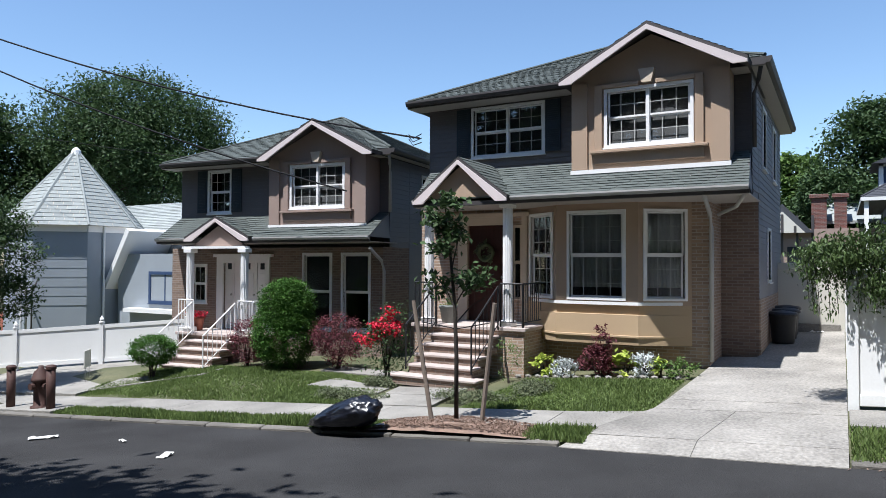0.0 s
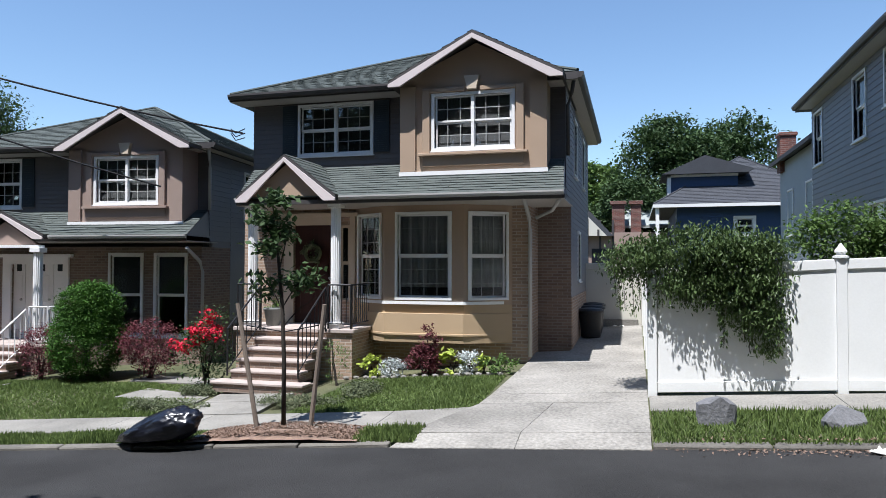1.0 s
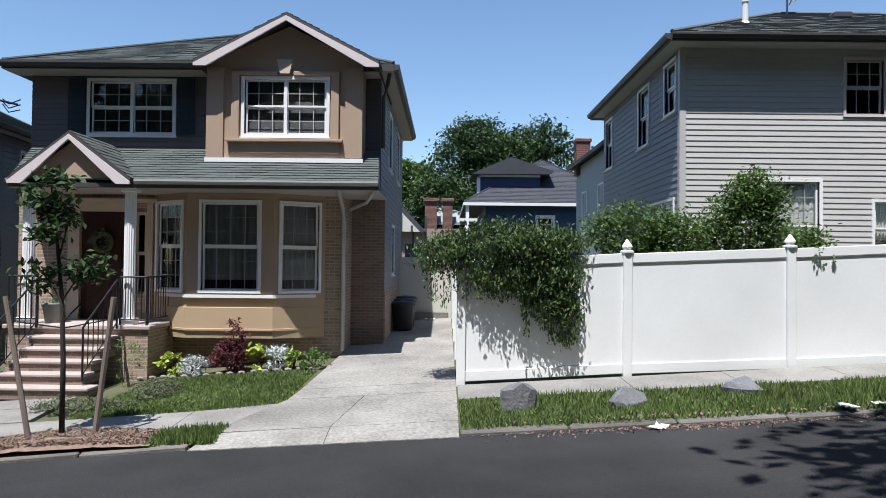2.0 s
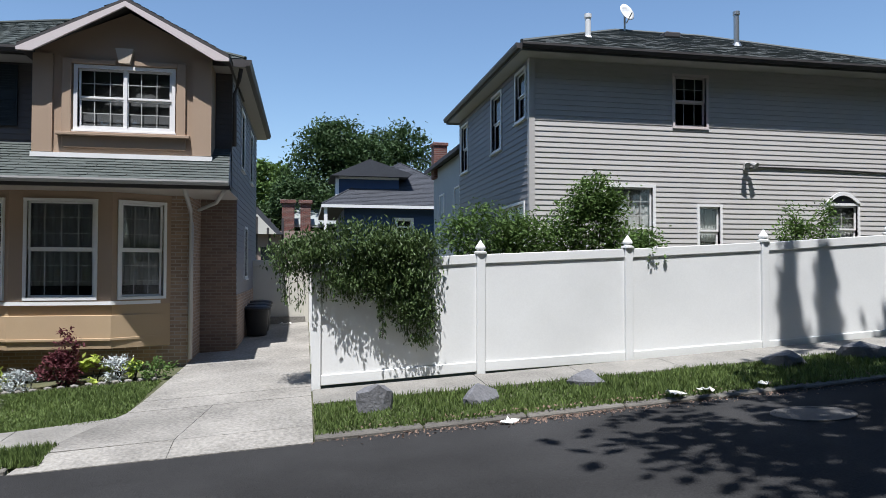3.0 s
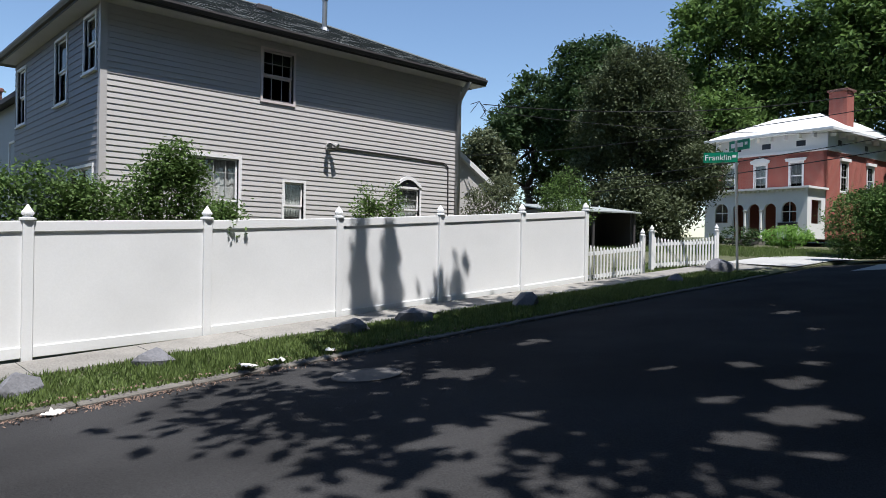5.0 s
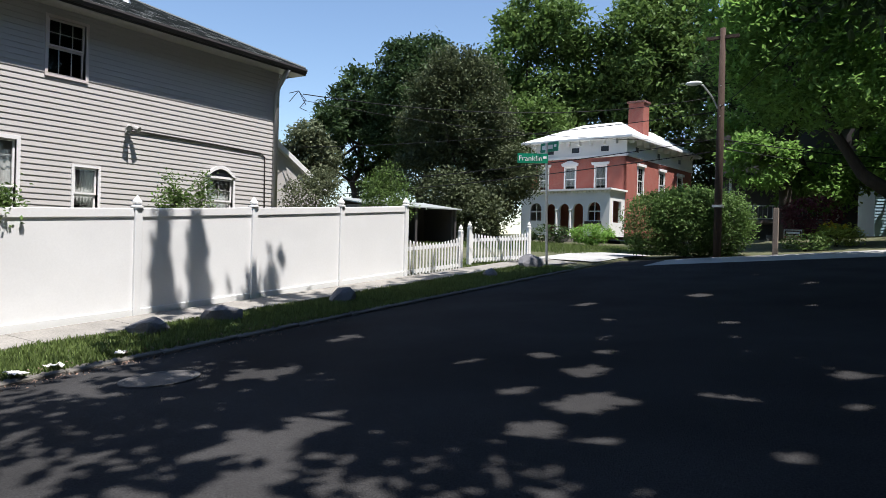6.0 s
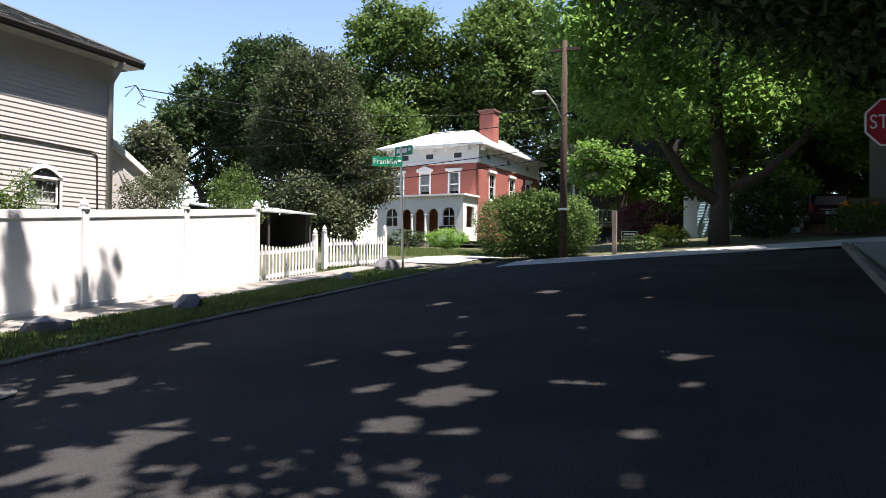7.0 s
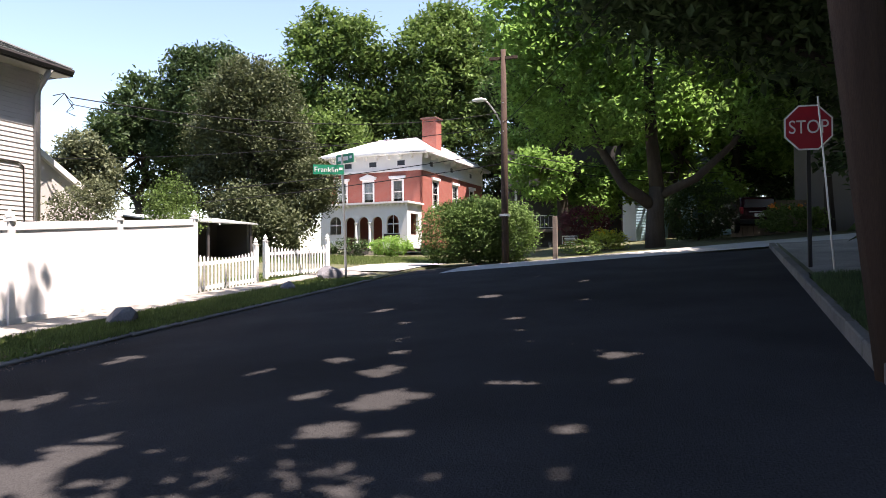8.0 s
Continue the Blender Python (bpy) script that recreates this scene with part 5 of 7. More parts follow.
# plants along the white fence
vine = thing("climbing_vine", pose(0.6, FY, 0.2), "dense drooping green vine spilling over the fence corner", "vine")
foliage("leaves", [(0.15, 0.05, 1.95, 1.05, 0.42, 0.3), (-0.8, 0.1, 1.78, 0.45, 0.4, 0.26), (0.55, -0.1, 1.6, 0.6, 0.25, 0.45), (0.75, -0.14, 1.15, 0.34, 0.14, 0.36), (0.95, -0.12, 0.85, 0.16, 0.1, 0.4), (0.1, -0.12, 1.45, 0.5, 0.2, 0.3), (0.9, 0.1, 1.9, 0.3, 0.35, 0.2)], 19000, 0.07, leaf_vine, vine, 71, clump=0.08, shell=0.35, droop=0.9, slim=0.42)
rnd = random.Random(8)
for i in range(38):
    x = rnd.uniform(-1.1, 1.1)
    top = 1.85 + rnd.uniform(-0.1, 0.1)
    ln = rnd.uniform(0.35, 0.8) if x < 0.3 else rnd.uniform(0.7, 1.35)
    bm = bmesh.new()
    y = -0.16 + rnd.uniform(-0.1, 0.06)
    tube(bm, [(x, y + 0.1, top), (x + 0.03, y, top - ln * 0.5), (x + 0.05, y + 0.02, top - ln)], 0.004, 4)
    st = part("strand", bm, bark, vine)
    n = int(ln * 85)
    c = np.array([(x + 0.04 * t + rnd.uniform(-0.05, 0.05), y + rnd.uniform(-0.05, 0.05), top - ln * t) for t in [rnd.random() for _ in range(n)]])
    v, f = leaves(c, 0.065, 100 + i, 1.0, 0.4)
    raw_mesh("strand_leaves", v.tolist(), f.tolist(), leaf_vine, st, kind="stuff")
for k, (x, y, lob, n, mt, lab) in enumerate((
        (3.3, 3.75, [(-0.5, 0, 1.95, 0.65, 0.4, 0.55), (0.35, 0, 1.9, 0.55, 0.4, 0.45)], 3600, leaf_mid, "leafy green shrub showing above the white fence"),
        (4.75, 3.7, [(0, 0, 2.05, 0.6, 0.4, 0.65), (0.1, 0, 2.6, 0.3, 0.28, 0.35), (0.55, -0.75, 1.7, 0.25, 0.3, 0.3)], 4600, leaf_mid, "tall leafy green shrub leaning over the white fence"),
        (9.2, 3.9, [(0, 0, 1.7, 0.6, 0.3, 0.25), (-0.3, 0, 2.1, 0.14, 0.15, 0.3), (0.35, 0, 2.05, 0.16, 0.15, 0.3)], 900, leaf_mid, "sparse green shrub showing above the white fence"),
        (12.7, 3.9, [(0, 0, 1.9, 0.75, 0.45, 0.5), (0.3, 0, 2.35, 0.35, 0.3, 0.35)], 1700, leaf_grey, "grey-green shrub showing above the white fence"),
        (15.9, 4.2, [(0, 0, 1.75, 0.7, 0.45, 0.45), (-0.55, 0, 2.0, 0.35, 0.3, 0.4), (0.5, 0, 2.2, 0.35, 0.3, 0.4), (0.1, 0, 2.55, 0.3, 0.25, 0.35), (-0.25, 0.1, 2.35, 0.25, 0.25, 0.3), (0.8, 0, 1.8, 0.3, 0.3, 0.3), (-1.2, -1.2, 1.35, 0.2, 0.35, 0.4)], 2300, leaf_mid, "bright green shrub over the end of the fence"))):
    shrub("shrub", at_land(x, y), lob, int(n * 2.4), 0.078, mt, lab, 80 + k, "shrub", "shrubs behind the fence", 0.11, 0.4, 6)


# ---- rocks, bag, litter, street furniture ----
def rock(x, y, sx, sy, sz, seed):
    bm = bmesh.new()
    bmesh.ops.create_icosphere(bm, subdivisions=2, radius=1)
    rnd = random.Random(seed)
    planes = [(Vector((rnd.uniform(-1, 1), rnd.uniform(-1, 1), rnd.uniform(-0.3, 1))).normalized(), rnd.uniform(0.5, 0.8)) for _ in range(9)]
    for v in bm.verts:
        for nrm, d in planes:
            k = v.co.dot(nrm) - d
            if k > 0:
                v.co -= nrm * k
        v.co = Vector((v.co.x * sx, v.co.y * sy, v.co.z * sz))
    bmesh.ops.rotate(bm, verts=bm.verts[:], matrix=Matrix.Rotation(rnd.uniform(-0.5, 0.5), 3, "Z"))
    ob = part("rock", bm, rock_grey, None, "angular grey boulder lying on the grass strip")
    ob.location = (x, y, land_z(x, y) + sz * 0.28)
    return tagged(ob, category="rock", group="boulders on the verge")


for k, (x, y, a, b, c) in enumerate(((0.72, 0.95, 0.22, 0.18, 0.3), (2.05, 0.85, 0.24, 0.18, 0.22), (3.6, 1.2, 0.24, 0.18, 0.2), (6.6, 1.15, 0.36, 0.25, 0.2), (7.9, 1.2, 0.34, 0.25, 0.2), (10.6, 1.1, 0.34, 0.25, 0.22), (16.2, 1.0, 0.4, 0.25, 0.16), (19.0, 1.2, 0.36, 0.3, 0.34))):
    rock(x, y, a * 1.2, b * 1.1, c, 140 + k * 3)

bm = bmesh.new()
bmesh.ops.create_icosphere(bm, subdivisions=5, radius=1)
for v in bm.verts:
    p = v.co.copy()
    neck = max(0, -p.x - 0.3)
    s = 1 - 0.35 * neck
    fold = 0.10 * noise.noise(p * 2.2) + 0.07 * abs(noise.noise(p * 5.0 + Vector((3, 0, 0)))) + 0.05 * abs(noise.noise(p * 9)) - 0.03 * abs(noise.noise(p * 17))
    p = p * (0.95 + fold)
    v.co = Vector((p.x * 0.74, p.y * 0.34 * s, max(p.z * (0.2 + 0.13 * p.x) * s + 0.09 * p.x, -0.14)))
bag = part("rubbish_bag", bm, black_plastic, None, "full shiny black plastic rubbish bag slumped on the kerb", smooth=True)
bag.matrix_world = pose(-6.25, 0.02, kerb_z(-6.25) + 0.19, -8, -10, -12)
tagged(bag, category="rubbish bag")


def litter(x, y, w, d, seed, road=True, label="crumpled white paper litter on the road"):
    bm = bmesh.new()
    bmesh.ops.create_grid(bm, x_segments=6, y_segments=4, size=1)
    for v in bm.verts:
        v.co = Vector((v.co.x * w / 2, v.co.y * d / 2, 0.03 + 0.05 * noise.noise((v.co.x * 2, v.co.y * 2, seed))))
    bmesh.ops.solidify(bm, geom=bm.faces[:], thickness=0.006)
    ob = part("paper_litter", bm, paper, None, label)
    ob.location = (x, y, road_z(x, y) if y < 0 else land_z(x, y) + 0.02)
    ob.rotation_euler = (0, 0, seed)
    return tagged(ob, category="litter", group="scraps of litter")


for k, q in enumerate(((-10.6, -1.7, 0.4, 0.14), (-7.35, -2.1, 0.28, 0.1), (-9.0, -1.5, 0.14, 0.05), (2.15, -0.12, 0.24, 0.15), (4.3, 0.1, 0.24, 0.12), (4.7, 0.12, 0.2, 0.1), (5.5, 0.12, 0.16, 0.1), (-5.75, 0.25, 0.1, 0.12), (-0.6, 11.1, 0.3, 0.1))):
    litter(*q, k + 1)

hx, hy = -14.35, 0.45
hz = land_z(hx, hy)
hyd = thing("fire_hydrant", pose(hx, hy, hz), "dark rust-brown iron fire hydrant between two bollards", "hydrant")
bm = bmesh.new()
lathe(bm, [(0.19, 0), (0.19, 0.05), (0.13, 0.08), (0.13, 0.54), (0.18, 0.56), (0.18, 0.62), (0.16, 0.64), (0.13, 0.75), (0.06, 0.82), (0.045, 0.88)], n=16)
part("barrel", bm, rust_red, hyd, smooth=True)
for d in ((-1, 0), (0, -1), (1, 0)):
    bm = bmesh.new()
    tube(bm, [(d[0] * 0.1, d[1] * 0.1, 0.47), (d[0] * 0.22, d[1] * 0.22, 0.47)], 0.07, 10)
    part("outlet", bm, rust_red, hyd)
for x in (-15.3, -13.88):
    b = thing("bollard", pose(x, 0.38, land_z(x, 0.38)), "dark brown steel bollard with a domed cap", "bollard", "bollards by the hydrant")
    bm = bmesh.new()
    lathe(bm, [(0.085, -0.05), (0.085, 0.82)], n=14)
    part("shaft", bm, rust_red, b, smooth=True)
    bm = bmesh.new()
    lathe(bm, [(0.1, 0.82), (0.1, 0.87), (0.07, 0.9), (0.01, 0.91)], n=14)
    part("cap", bm, rust_red, b)
paving("slab", [(-16.0, 0.14), (-13.5, 0.14), (-13.5, 0.67), (-16.0, 0.67)], concrete, pavement, 0.03)


def yard_sign(m, w, h, leg, label):
    s = thing("yard_sign", m, label, "sign", "yard signs")
    face = quick("sign_face", [(-w / 2, w / 2, -0.008, 0.008, leg, leg + h)], paper, s)
    quick("colour_field", [(-w / 2 + 0.02, w / 2 - 0.02, -0.012, -0.009, leg + h * 0.45, leg + h - 0.03)], rust_red, face)
    quick("colour_field", [(-w / 2 + 0.02, w / 2 - 0.02, -0.012, -0.009, leg + 0.03, leg + h * 0.38)], terracotta, face)
    for k in range(2):
        quick("bar", [(-w * 0.36, w * 0.36, -0.016, -0.013, leg + h * (0.56 if k else 0.2), leg + h * (0.78 if k else 0.27))], trim_white, face)
    for x in (-w * 0.3, w * 0.3):
        bm = bmesh.new()
        tube(bm, [(x, 0, -0.1), (x, 0, leg)], 0.006, 5)
        part("wire_leg", bm, steel, s)
    return s


yard_sign(pose(-16.3, 2.75, land_z(-16.3, 2.75), 0, 0, -50), 0.5, 0.42, 0.3, "small political yard sign on wire legs, words as bars")
yard_sign(pose(28.6, -4.55, road_z(28.6, -4.55), 0, 0, -75), 0.6, 0.35, 0.35, "dark yard sign with a white border on wire legs")

for k, (x, y) in enumerate(((-1.22, 10.7), (-1.75, 9.9), (-1.9, 9.1))):
    if k:
        x = -1.2
    b = thing("rubbish_bin", pose(x, y, land_z(x, y) + 0.03), "black plastic wheelie bin with a lid", "bin", "bins by the house")
    bm = bmesh.new()
    lathe(bm, [(0.22, 0), (0.23, 0.05), (0.27, 0.58), (0.28, 0.6)], n=18)
    part("body", bm, bin_plastic, b, smooth=True)
    bm = bmesh.new()
    lathe(bm, [(0.31, 0.6), (0.315, 0.64), (0.27, 0.68), (0.05, 0.71)], n=18)
    part("lid", bm, bin_plastic, b)

pot = thing("flower_pot", pose(-7.3, 4.95, 0.7), "grey round planter with small plants on the porch", "planter")
bm = bmesh.new()
lathe(bm, [(0.13, 0), (0.18, 0.3), (0.2, 0.32), (0.2, 0.36), (0.17, 0.36)], n=18)
part("bowl", bm, pot_grey, pot, smooth=True)
foliage("leaves", [(0, 0, 0.42, 0.15, 0.15, 0.08)], 120, 0.06, leaf_mid, pot, 91, clump=0.04)
wreath = thing("door_wreath", pose(-6.8, 5.72, 2.18, 90, 0, 0), "pale grey-green wreath hanging on the front door", "wreath")
bm = bmesh.new()
tube(bm, [(0.17 * math.cos(a), 0.17 * math.sin(a), 0) for a in [2 * math.pi * k / 20 for k in range(21)]], 0.04, 8)
part("ring", bm, leaf_grey, wreath)
foliage("leaves", [(0.17 * math.cos(a), 0.17 * math.sin(a), 0, 0.07, 0.07, 0.05) for a in [2 * math.pi * k / 9 for k in range(9)]], 300, 0.06, leaf_grey, wreath, 92, clump=0.03)
pot2 = thing("flower_pot", pose(-15.2, 5.2, 0.125), "terracotta pot of red flowers on the porch", "planter")
bm = bmesh.new()
lathe(bm, [(0.12, 0), (0.16, 0.3), (0.18, 0.31), (0.18, 0.35)], n=16)
part("bowl", bm, terracotta, pot2, smooth=True)
foliage("flowers", [(0, 0, 0.45, 0.2, 0.2, 0.1)], 250, 0.06, petal_red, pot2, 93, clump=0.05, kind="stuff")


# ---- lettering ----
def lettering(text, size, m, material, parent, name="lettering"):
    cu = bpy.data.curves.new("text", "FONT")
    cu.body, cu.size, cu.extrude, cu.align_x, cu.align_y = text, size, 0.002, "CENTER", "CENTER"
    tmp = bpy.data.objects.new("text", cu)
    me = bpy.data.meshes.new_from_object(tmp)
    bpy.data.objects.remove(tmp)
    me.transform(m)
    me.materials.append(material)
    ob = new(name, me)
    ob.parent = parent
    return ob


UP = Matrix.Rotation(radians(90), 4, "X")

# street name sign
sx, sy = 19.5, 0.95
sgn = thing("street_sign", pose(sx, sy, land_z(sx, sy), 0, 0, -62), "green street-name signs crossed on a grey steel post", "sign")
bm = bmesh.new()
tube(bm, [(0, 0, -0.1), (-0.1, 0, 3.62)], 0.035, 8)
part("post", bm, steel, sgn)
plate = quick("name_plate", [(-0.94, -0.05, -0.05, -0.03, 3.02, 3.3)], sign_green, sgn, "long green street-name plate")
lettering("Franklin", 0.22, Matrix.Translation((-0.56, -0.053, 3.15)) @ UP, bright_white, plate)
quick("bar", [(-0.19, -0.09, -0.055, -0.051, 3.15, 3.22)], bright_white, plate)
cross = Matrix.Rotation(radians(-52), 4, "Z")
plate = quick_m("name_plate", [(-0.4, 0.36, -0.012, 0.012, 3.36, 3.64)], sign_green, sgn, cross, "shorter green street-name plate set across")
quick_m("bar", [(-0.32, 0.14, -0.017, -0.013, 3.44, 3.56)], bright_white, plate, cross)
quick_m("bar", [(0.2, 0.3, -0.017, -0.013, 3.48, 3.56)], bright_white, plate, cross)

# stop sign
tx, ty = 13.9, -10.3
tz = verge_z(tx, ty)
stop = thing("stop_sign", pose(tx, ty, tz, 0, 0, -84), "red octagonal stop sign with white letters on a dark post", "sign")
bm = bmesh.new()
R = 0.42
prism(bm, [(R * math.cos(radians(22.5 + 45 * k)), 2.42 + R * math.sin(radians(22.5 + 45 * k))) for k in range(8)], -0.012, 0.0)
face = part("sign_plate", bm, bright_white, stop)
bm = bmesh.new()
R2 = 0.39
prism(bm, [(R2 * math.cos(radians(22.5 + 45 * k)), 2.42 + R2 * math.sin(radians(22.5 + 45 * k))) for k in range(8)], -0.016, -0.0125)
part("red_field", bm, sign_red, face)
lettering("STOP", 0.33, Matrix.Translation((0, -0.018, 2.42)) @ Matrix.Diagonal((0.82, 1, 1, 1)) @ UP, bright_white, face)
quick("post", [(-0.03, 0.03, 0.005, 0.05, -0.2, 2.6)], iron, stop)
rod = thing("marker_rod", pose(12.95, -10.46, verge_z(12.95, -10.46)), "thin pale leaning marker rod beside the stop sign", "rod")
bm = bmesh.new()
tube(bm, [(0, 0, -0.1), (0.0, 0.2, 2.8)], 0.014, 6)
part("shaft", bm, steel, rod)


# ---- poles and wires ----
def utility_pole(x, y, z, h, r, label, lean=0.0, lamp=True):
    p = thing("utility_pole", pose(x, y, z), label, "utility pole", "utility poles")
    bm = bmesh.new()
    tube(bm, [(0, 0, -0.3), (0, lean * 0.5, h * 0.5), (0, lean, h)], [r * 1.1, r, r * 0.75], 12)
    part("shaft", bm, pole_wood, p, smooth=True)
    if lamp:
        quick("cross_arm", [(-0.06, 0.06, -0.5, 0.5, h - 0.35, h - 0.25)], pole_wood, p)
        bm = bmesh.new()
        tube(bm, [(0, 0.05, 4.8), (-0.05, 0.3, 5.3), (-0.1, 0.55, 5.65), (-0.12, 0.7, 5.75)], 0.03, 7)
        arm = part("lamp_arm", bm, steel, p)
        bm = bmesh.new()
        bmesh.ops.create_icosphere(bm, subdivisions=2, radius=1, matrix=Matrix.Translation((-0.14, 0.85, 5.75)) @ Matrix.Diagonal((0.12, 0.28, 0.08, 1)))
        part("lamp_head", bm, bright_white, arm, "pale cobra-head street lamp", smooth=True)
        for k in (4.6, 4.95, 5.6):
            bm = bmesh.new()
            tube(bm, [(-0.15, 0, k), (0.2, 0, k)], 0.02, 6)
            part("bracket", bm, steel, p)
        quick("band", [(-0.16, 0.16, -0.16, 0.16, 1.62, 1.7)], steel, p)
    return p


utility_pole(24.7, -2.75, road_z(24.7, -2.75), 7.5, 0.12, "tall brown wooden utility pole with a street lamp arm")
utility_pole(6.2, -9.4, verge_z(6.2, -9.4), 9.0, 0.17, "weathered wooden utility pole at the far kerb", 0.95, False)


def cable(a, b, sag, r=0.012, label="black overhead cable sagging between its supports"):
    a, b = Vector(a), Vector(b)
    bm = bmesh.new()
    pts = [a.lerp(b, i / 16) - Vector((0, 0, 4 * sag * (i / 16) * (1 - i / 16))) for i in range(17)]
    tube(bm, pts, r, 5)
    return tagged(part("overhead_cable", bm, cable_black, None, label), category="cable", group="overhead cables")


cable((-26.1, 0.3, 10.6), (-8.55, 5.8, 4.85), 0.6, 0.022)
cable((-22.2, -1.2, 9.0), (-10.5, 5.6, 3.7), 0.45, 0.02)
cable((-33, 6, 8.0), (-16, 9, 5.1), 0.2, 0.008)
cable((12.9, 4.5, 5.35), (24.7, -2.6, 6.9), 0.5, 0.012)
cable((12.9, 4.5, 5.2), (24.7, -2.7, 5.5), 0.35, 0.008)
cable((24.7, -2.7, 6.4), (23.5, 22, 6.5), 0.5, 0.014)
cable((24.7, -2.7, 5.5), (22.5, 22, 4.4), 0.5, 0.016)
cable((24.7, -2.7, 5.1), (22, 22, 3.6), 0.4, 0.016)
cable((24.7, -2.7, 6.5), (13, -9.5, 9.5), 0.5)
cable((24.7, -2.7, 5.5), (45, -14, 7.0), 0.5, 0.016)
cable((24.7, -2.7, 5.2), (45, -14, 6.4), 0.5, 0.016)
loop = thing("service_drop", pose(12.5, 4.55, 5.3), "looped black service wires with insulators on the eave corner", "cable")
for k in range(2):
    bm = bmesh.new()
    tube(bm, [(0.0, 0, 0.0 - 0.2 * k), (0.25, -0.05, 0.1), (0.45, -0.1, -0.1 - 0.1 * k), (0.3, -0.05, -0.3), (0.5, -0.1, -0.35)], 0.01, 5)
    part("wire", bm, cable_black, loop)
loop = thing("service_drop", pose(-8.5, 5.8, 4.85), "looped black service wires with insulators on the house corner", "cable")
for k in range(3):
    bm = bmesh.new()
    tube(bm, [(0, 0, 0.1 - 0.1 * k), (-0.2, -0.05, 0.0 - 0.08 * k), (-0.32, -0.05, 0.1 - 0.05 * k)], 0.012, 5)
    part("wire", bm, cable_black, loop)


# ---- red brick house ----
def red_house():
    h = thing("house", pose(46.35, 14.5, 2.58, 0, 0, -96.3), "red brick Italianate house with white arcaded porch and pale roof", "house")
    W, D = 7.25, 12.0
    b0, b1 = 2.9, 5.35
    wins = [(0.6, 1.35, 3.15, 4.75), (2.75, 3.5, 3.15, 4.75), (5.05, 5.8, 3.15, 4.75)]
    holed_wall("brick_wall", 0, W, b0, b1, wins, brick_red, h)
    right = Matrix.Translation((W, 0, 0)) @ Matrix.Rotation(radians(90), 4, "Z")
    sw = [(1.85, 2.75, 3.0, 4.75), (5.55, 6.45, 3.0, 4.75), (9.05, 9.95, 3.0, 4.75)]
    holed_wall("brick_wall", 0, D, 0, b1, sw, brick_red, h, right)
    quick("brick_wall", [(0, W - 0.16, 0.0, 0.16, 0, b0), (0, 0.16, 0.16, D, 0, b1), (0.16, W - 0.16, D - 0.16, D, 0, b1)], brick_red, h)
    quick("room_wall", [(0.3, W - 0.3, 2.5, 2.6, 0, b1)], room_dark, h)
    for k, s in enumerate(wins):
        w = window(h, *s, Matrix(), 1, 2, 2, 2, trim_white, curtain, 0.1, 0.2)
        bm = bmesh.new()
        t = s[3] + 0.1
        prism(bm, [(s[0] - 0.22, t), (s[1] + 0.22, t), (s[1] + 0.28, t + 0.18), *([((s[0] + s[1]) / 2, t + 0.42)] if k == 1 else []), (s[0] - 0.28, t + 0.18)], -0.15, -0.01)
        part("window_hood", bm, trim_white, w)
    for s in sw:
        w = window(h, *s, right, 1, 2, 2, 2, trim_white, curtain, 0.1, 0.2)
        quick_m("window_hood", [(s[0] - 0.2, s[1] + 0.2, -0.14, -0.01, s[3] + 0.1, s[3] + 0.28)], trim_white, w, right)
    # frieze with small windows
    fr = [(1.2, 1.8, 5.75, 6.1), (3.2, 3.8, 5.75, 6.1), (5.4, 6.0, 5.75, 6.1)]
    holed_wall("frieze", -0.05, W + 0.05, b1, 6.5, fr, bright_white, h, Matrix.Translation((0, -0.05, 0)))
    fs = [(1.3, 1.9, 5.75, 6.1), (5, 5.6, 5.75, 6.1), (9, 9.6, 5.75, 6.1)]
    holed_wall("frieze", 0.11, D, b1, 6.5, fs, bright_white, h, Matrix.Translation((0.05, 0, 0)) @ right)
    for m, sp, n in ((Matrix.Translation((0, -0.05, 0)), fr, W), (Matrix.Translation((0.05, 0, 0)) @ right, fs, D)):
        for s in sp:
            quick_m("frieze_pane", [(*s[:2], 0.06, 0.07, *s[2:])], black_plastic, h, m)
        quick_m("moulding", [(-0.05, n, -0.06, -0.004, b1 + 0.02, b1 + 0.16)], trim_white, h, m)
        k = 0.3
        while k < n:
            quick_m("bracket", [(k - 0.06, k + 0.06, -0.35, -0.004, 6.2, 6.5)], trim_white, h, m)
            k += 0.9 if n < 9 else 1.2
    x0, x1, y0, y1, z = -0.6, W + 0.6, -0.6, D + 0.6, 6.5
    bm = bmesh.new()
    low, top = [(x0, y0), (x1, y0), (x1, y1), (x0, y1)], [(2.2, 3.3), (W - 2.0, 3.3), (W - 2.0, D - 3), (2.2, D - 3)]
    a, b, c = ([bm.verts.new((*p, q)) for p in r] for r, q in ((low, z), (low, z + 0.15), (top, z + 1.75)))
    bm.faces.new(a[::-1]), bm.faces.new(c)
    for i in range(4):
        j = (i + 1) % 4
        bm.faces.new((a[i], a[j], b[j], b[i])), bm.faces.new((b[i], b[j], c[j], c[i]))
    part("roof", bm, metal_roof, h)
    ch = quick("chimney", [(W - 1.5, W - 0.4, 3.4, 4.4, 6.6, 9.5)], brick_red, h)
    quick("chimney_cap", [(W - 1.6, W - 0.3, 3.3, 4.5, 9.5, 9.65)], brick_chimney, ch, bevel=0.02)
    # arcaded porch
    before = set(h.children)
    P, T = 6.75, 2.95
    ops = [(0.75, 1.65, 1.0, False), (2.0, 2.75, 0, True), (3.05, 3.8, 0, True), (4.1, 4.85, 0, True), (5.2, 6.1, 1.0, False)]
    bm = bmesh.new()
    xs = [0.0]
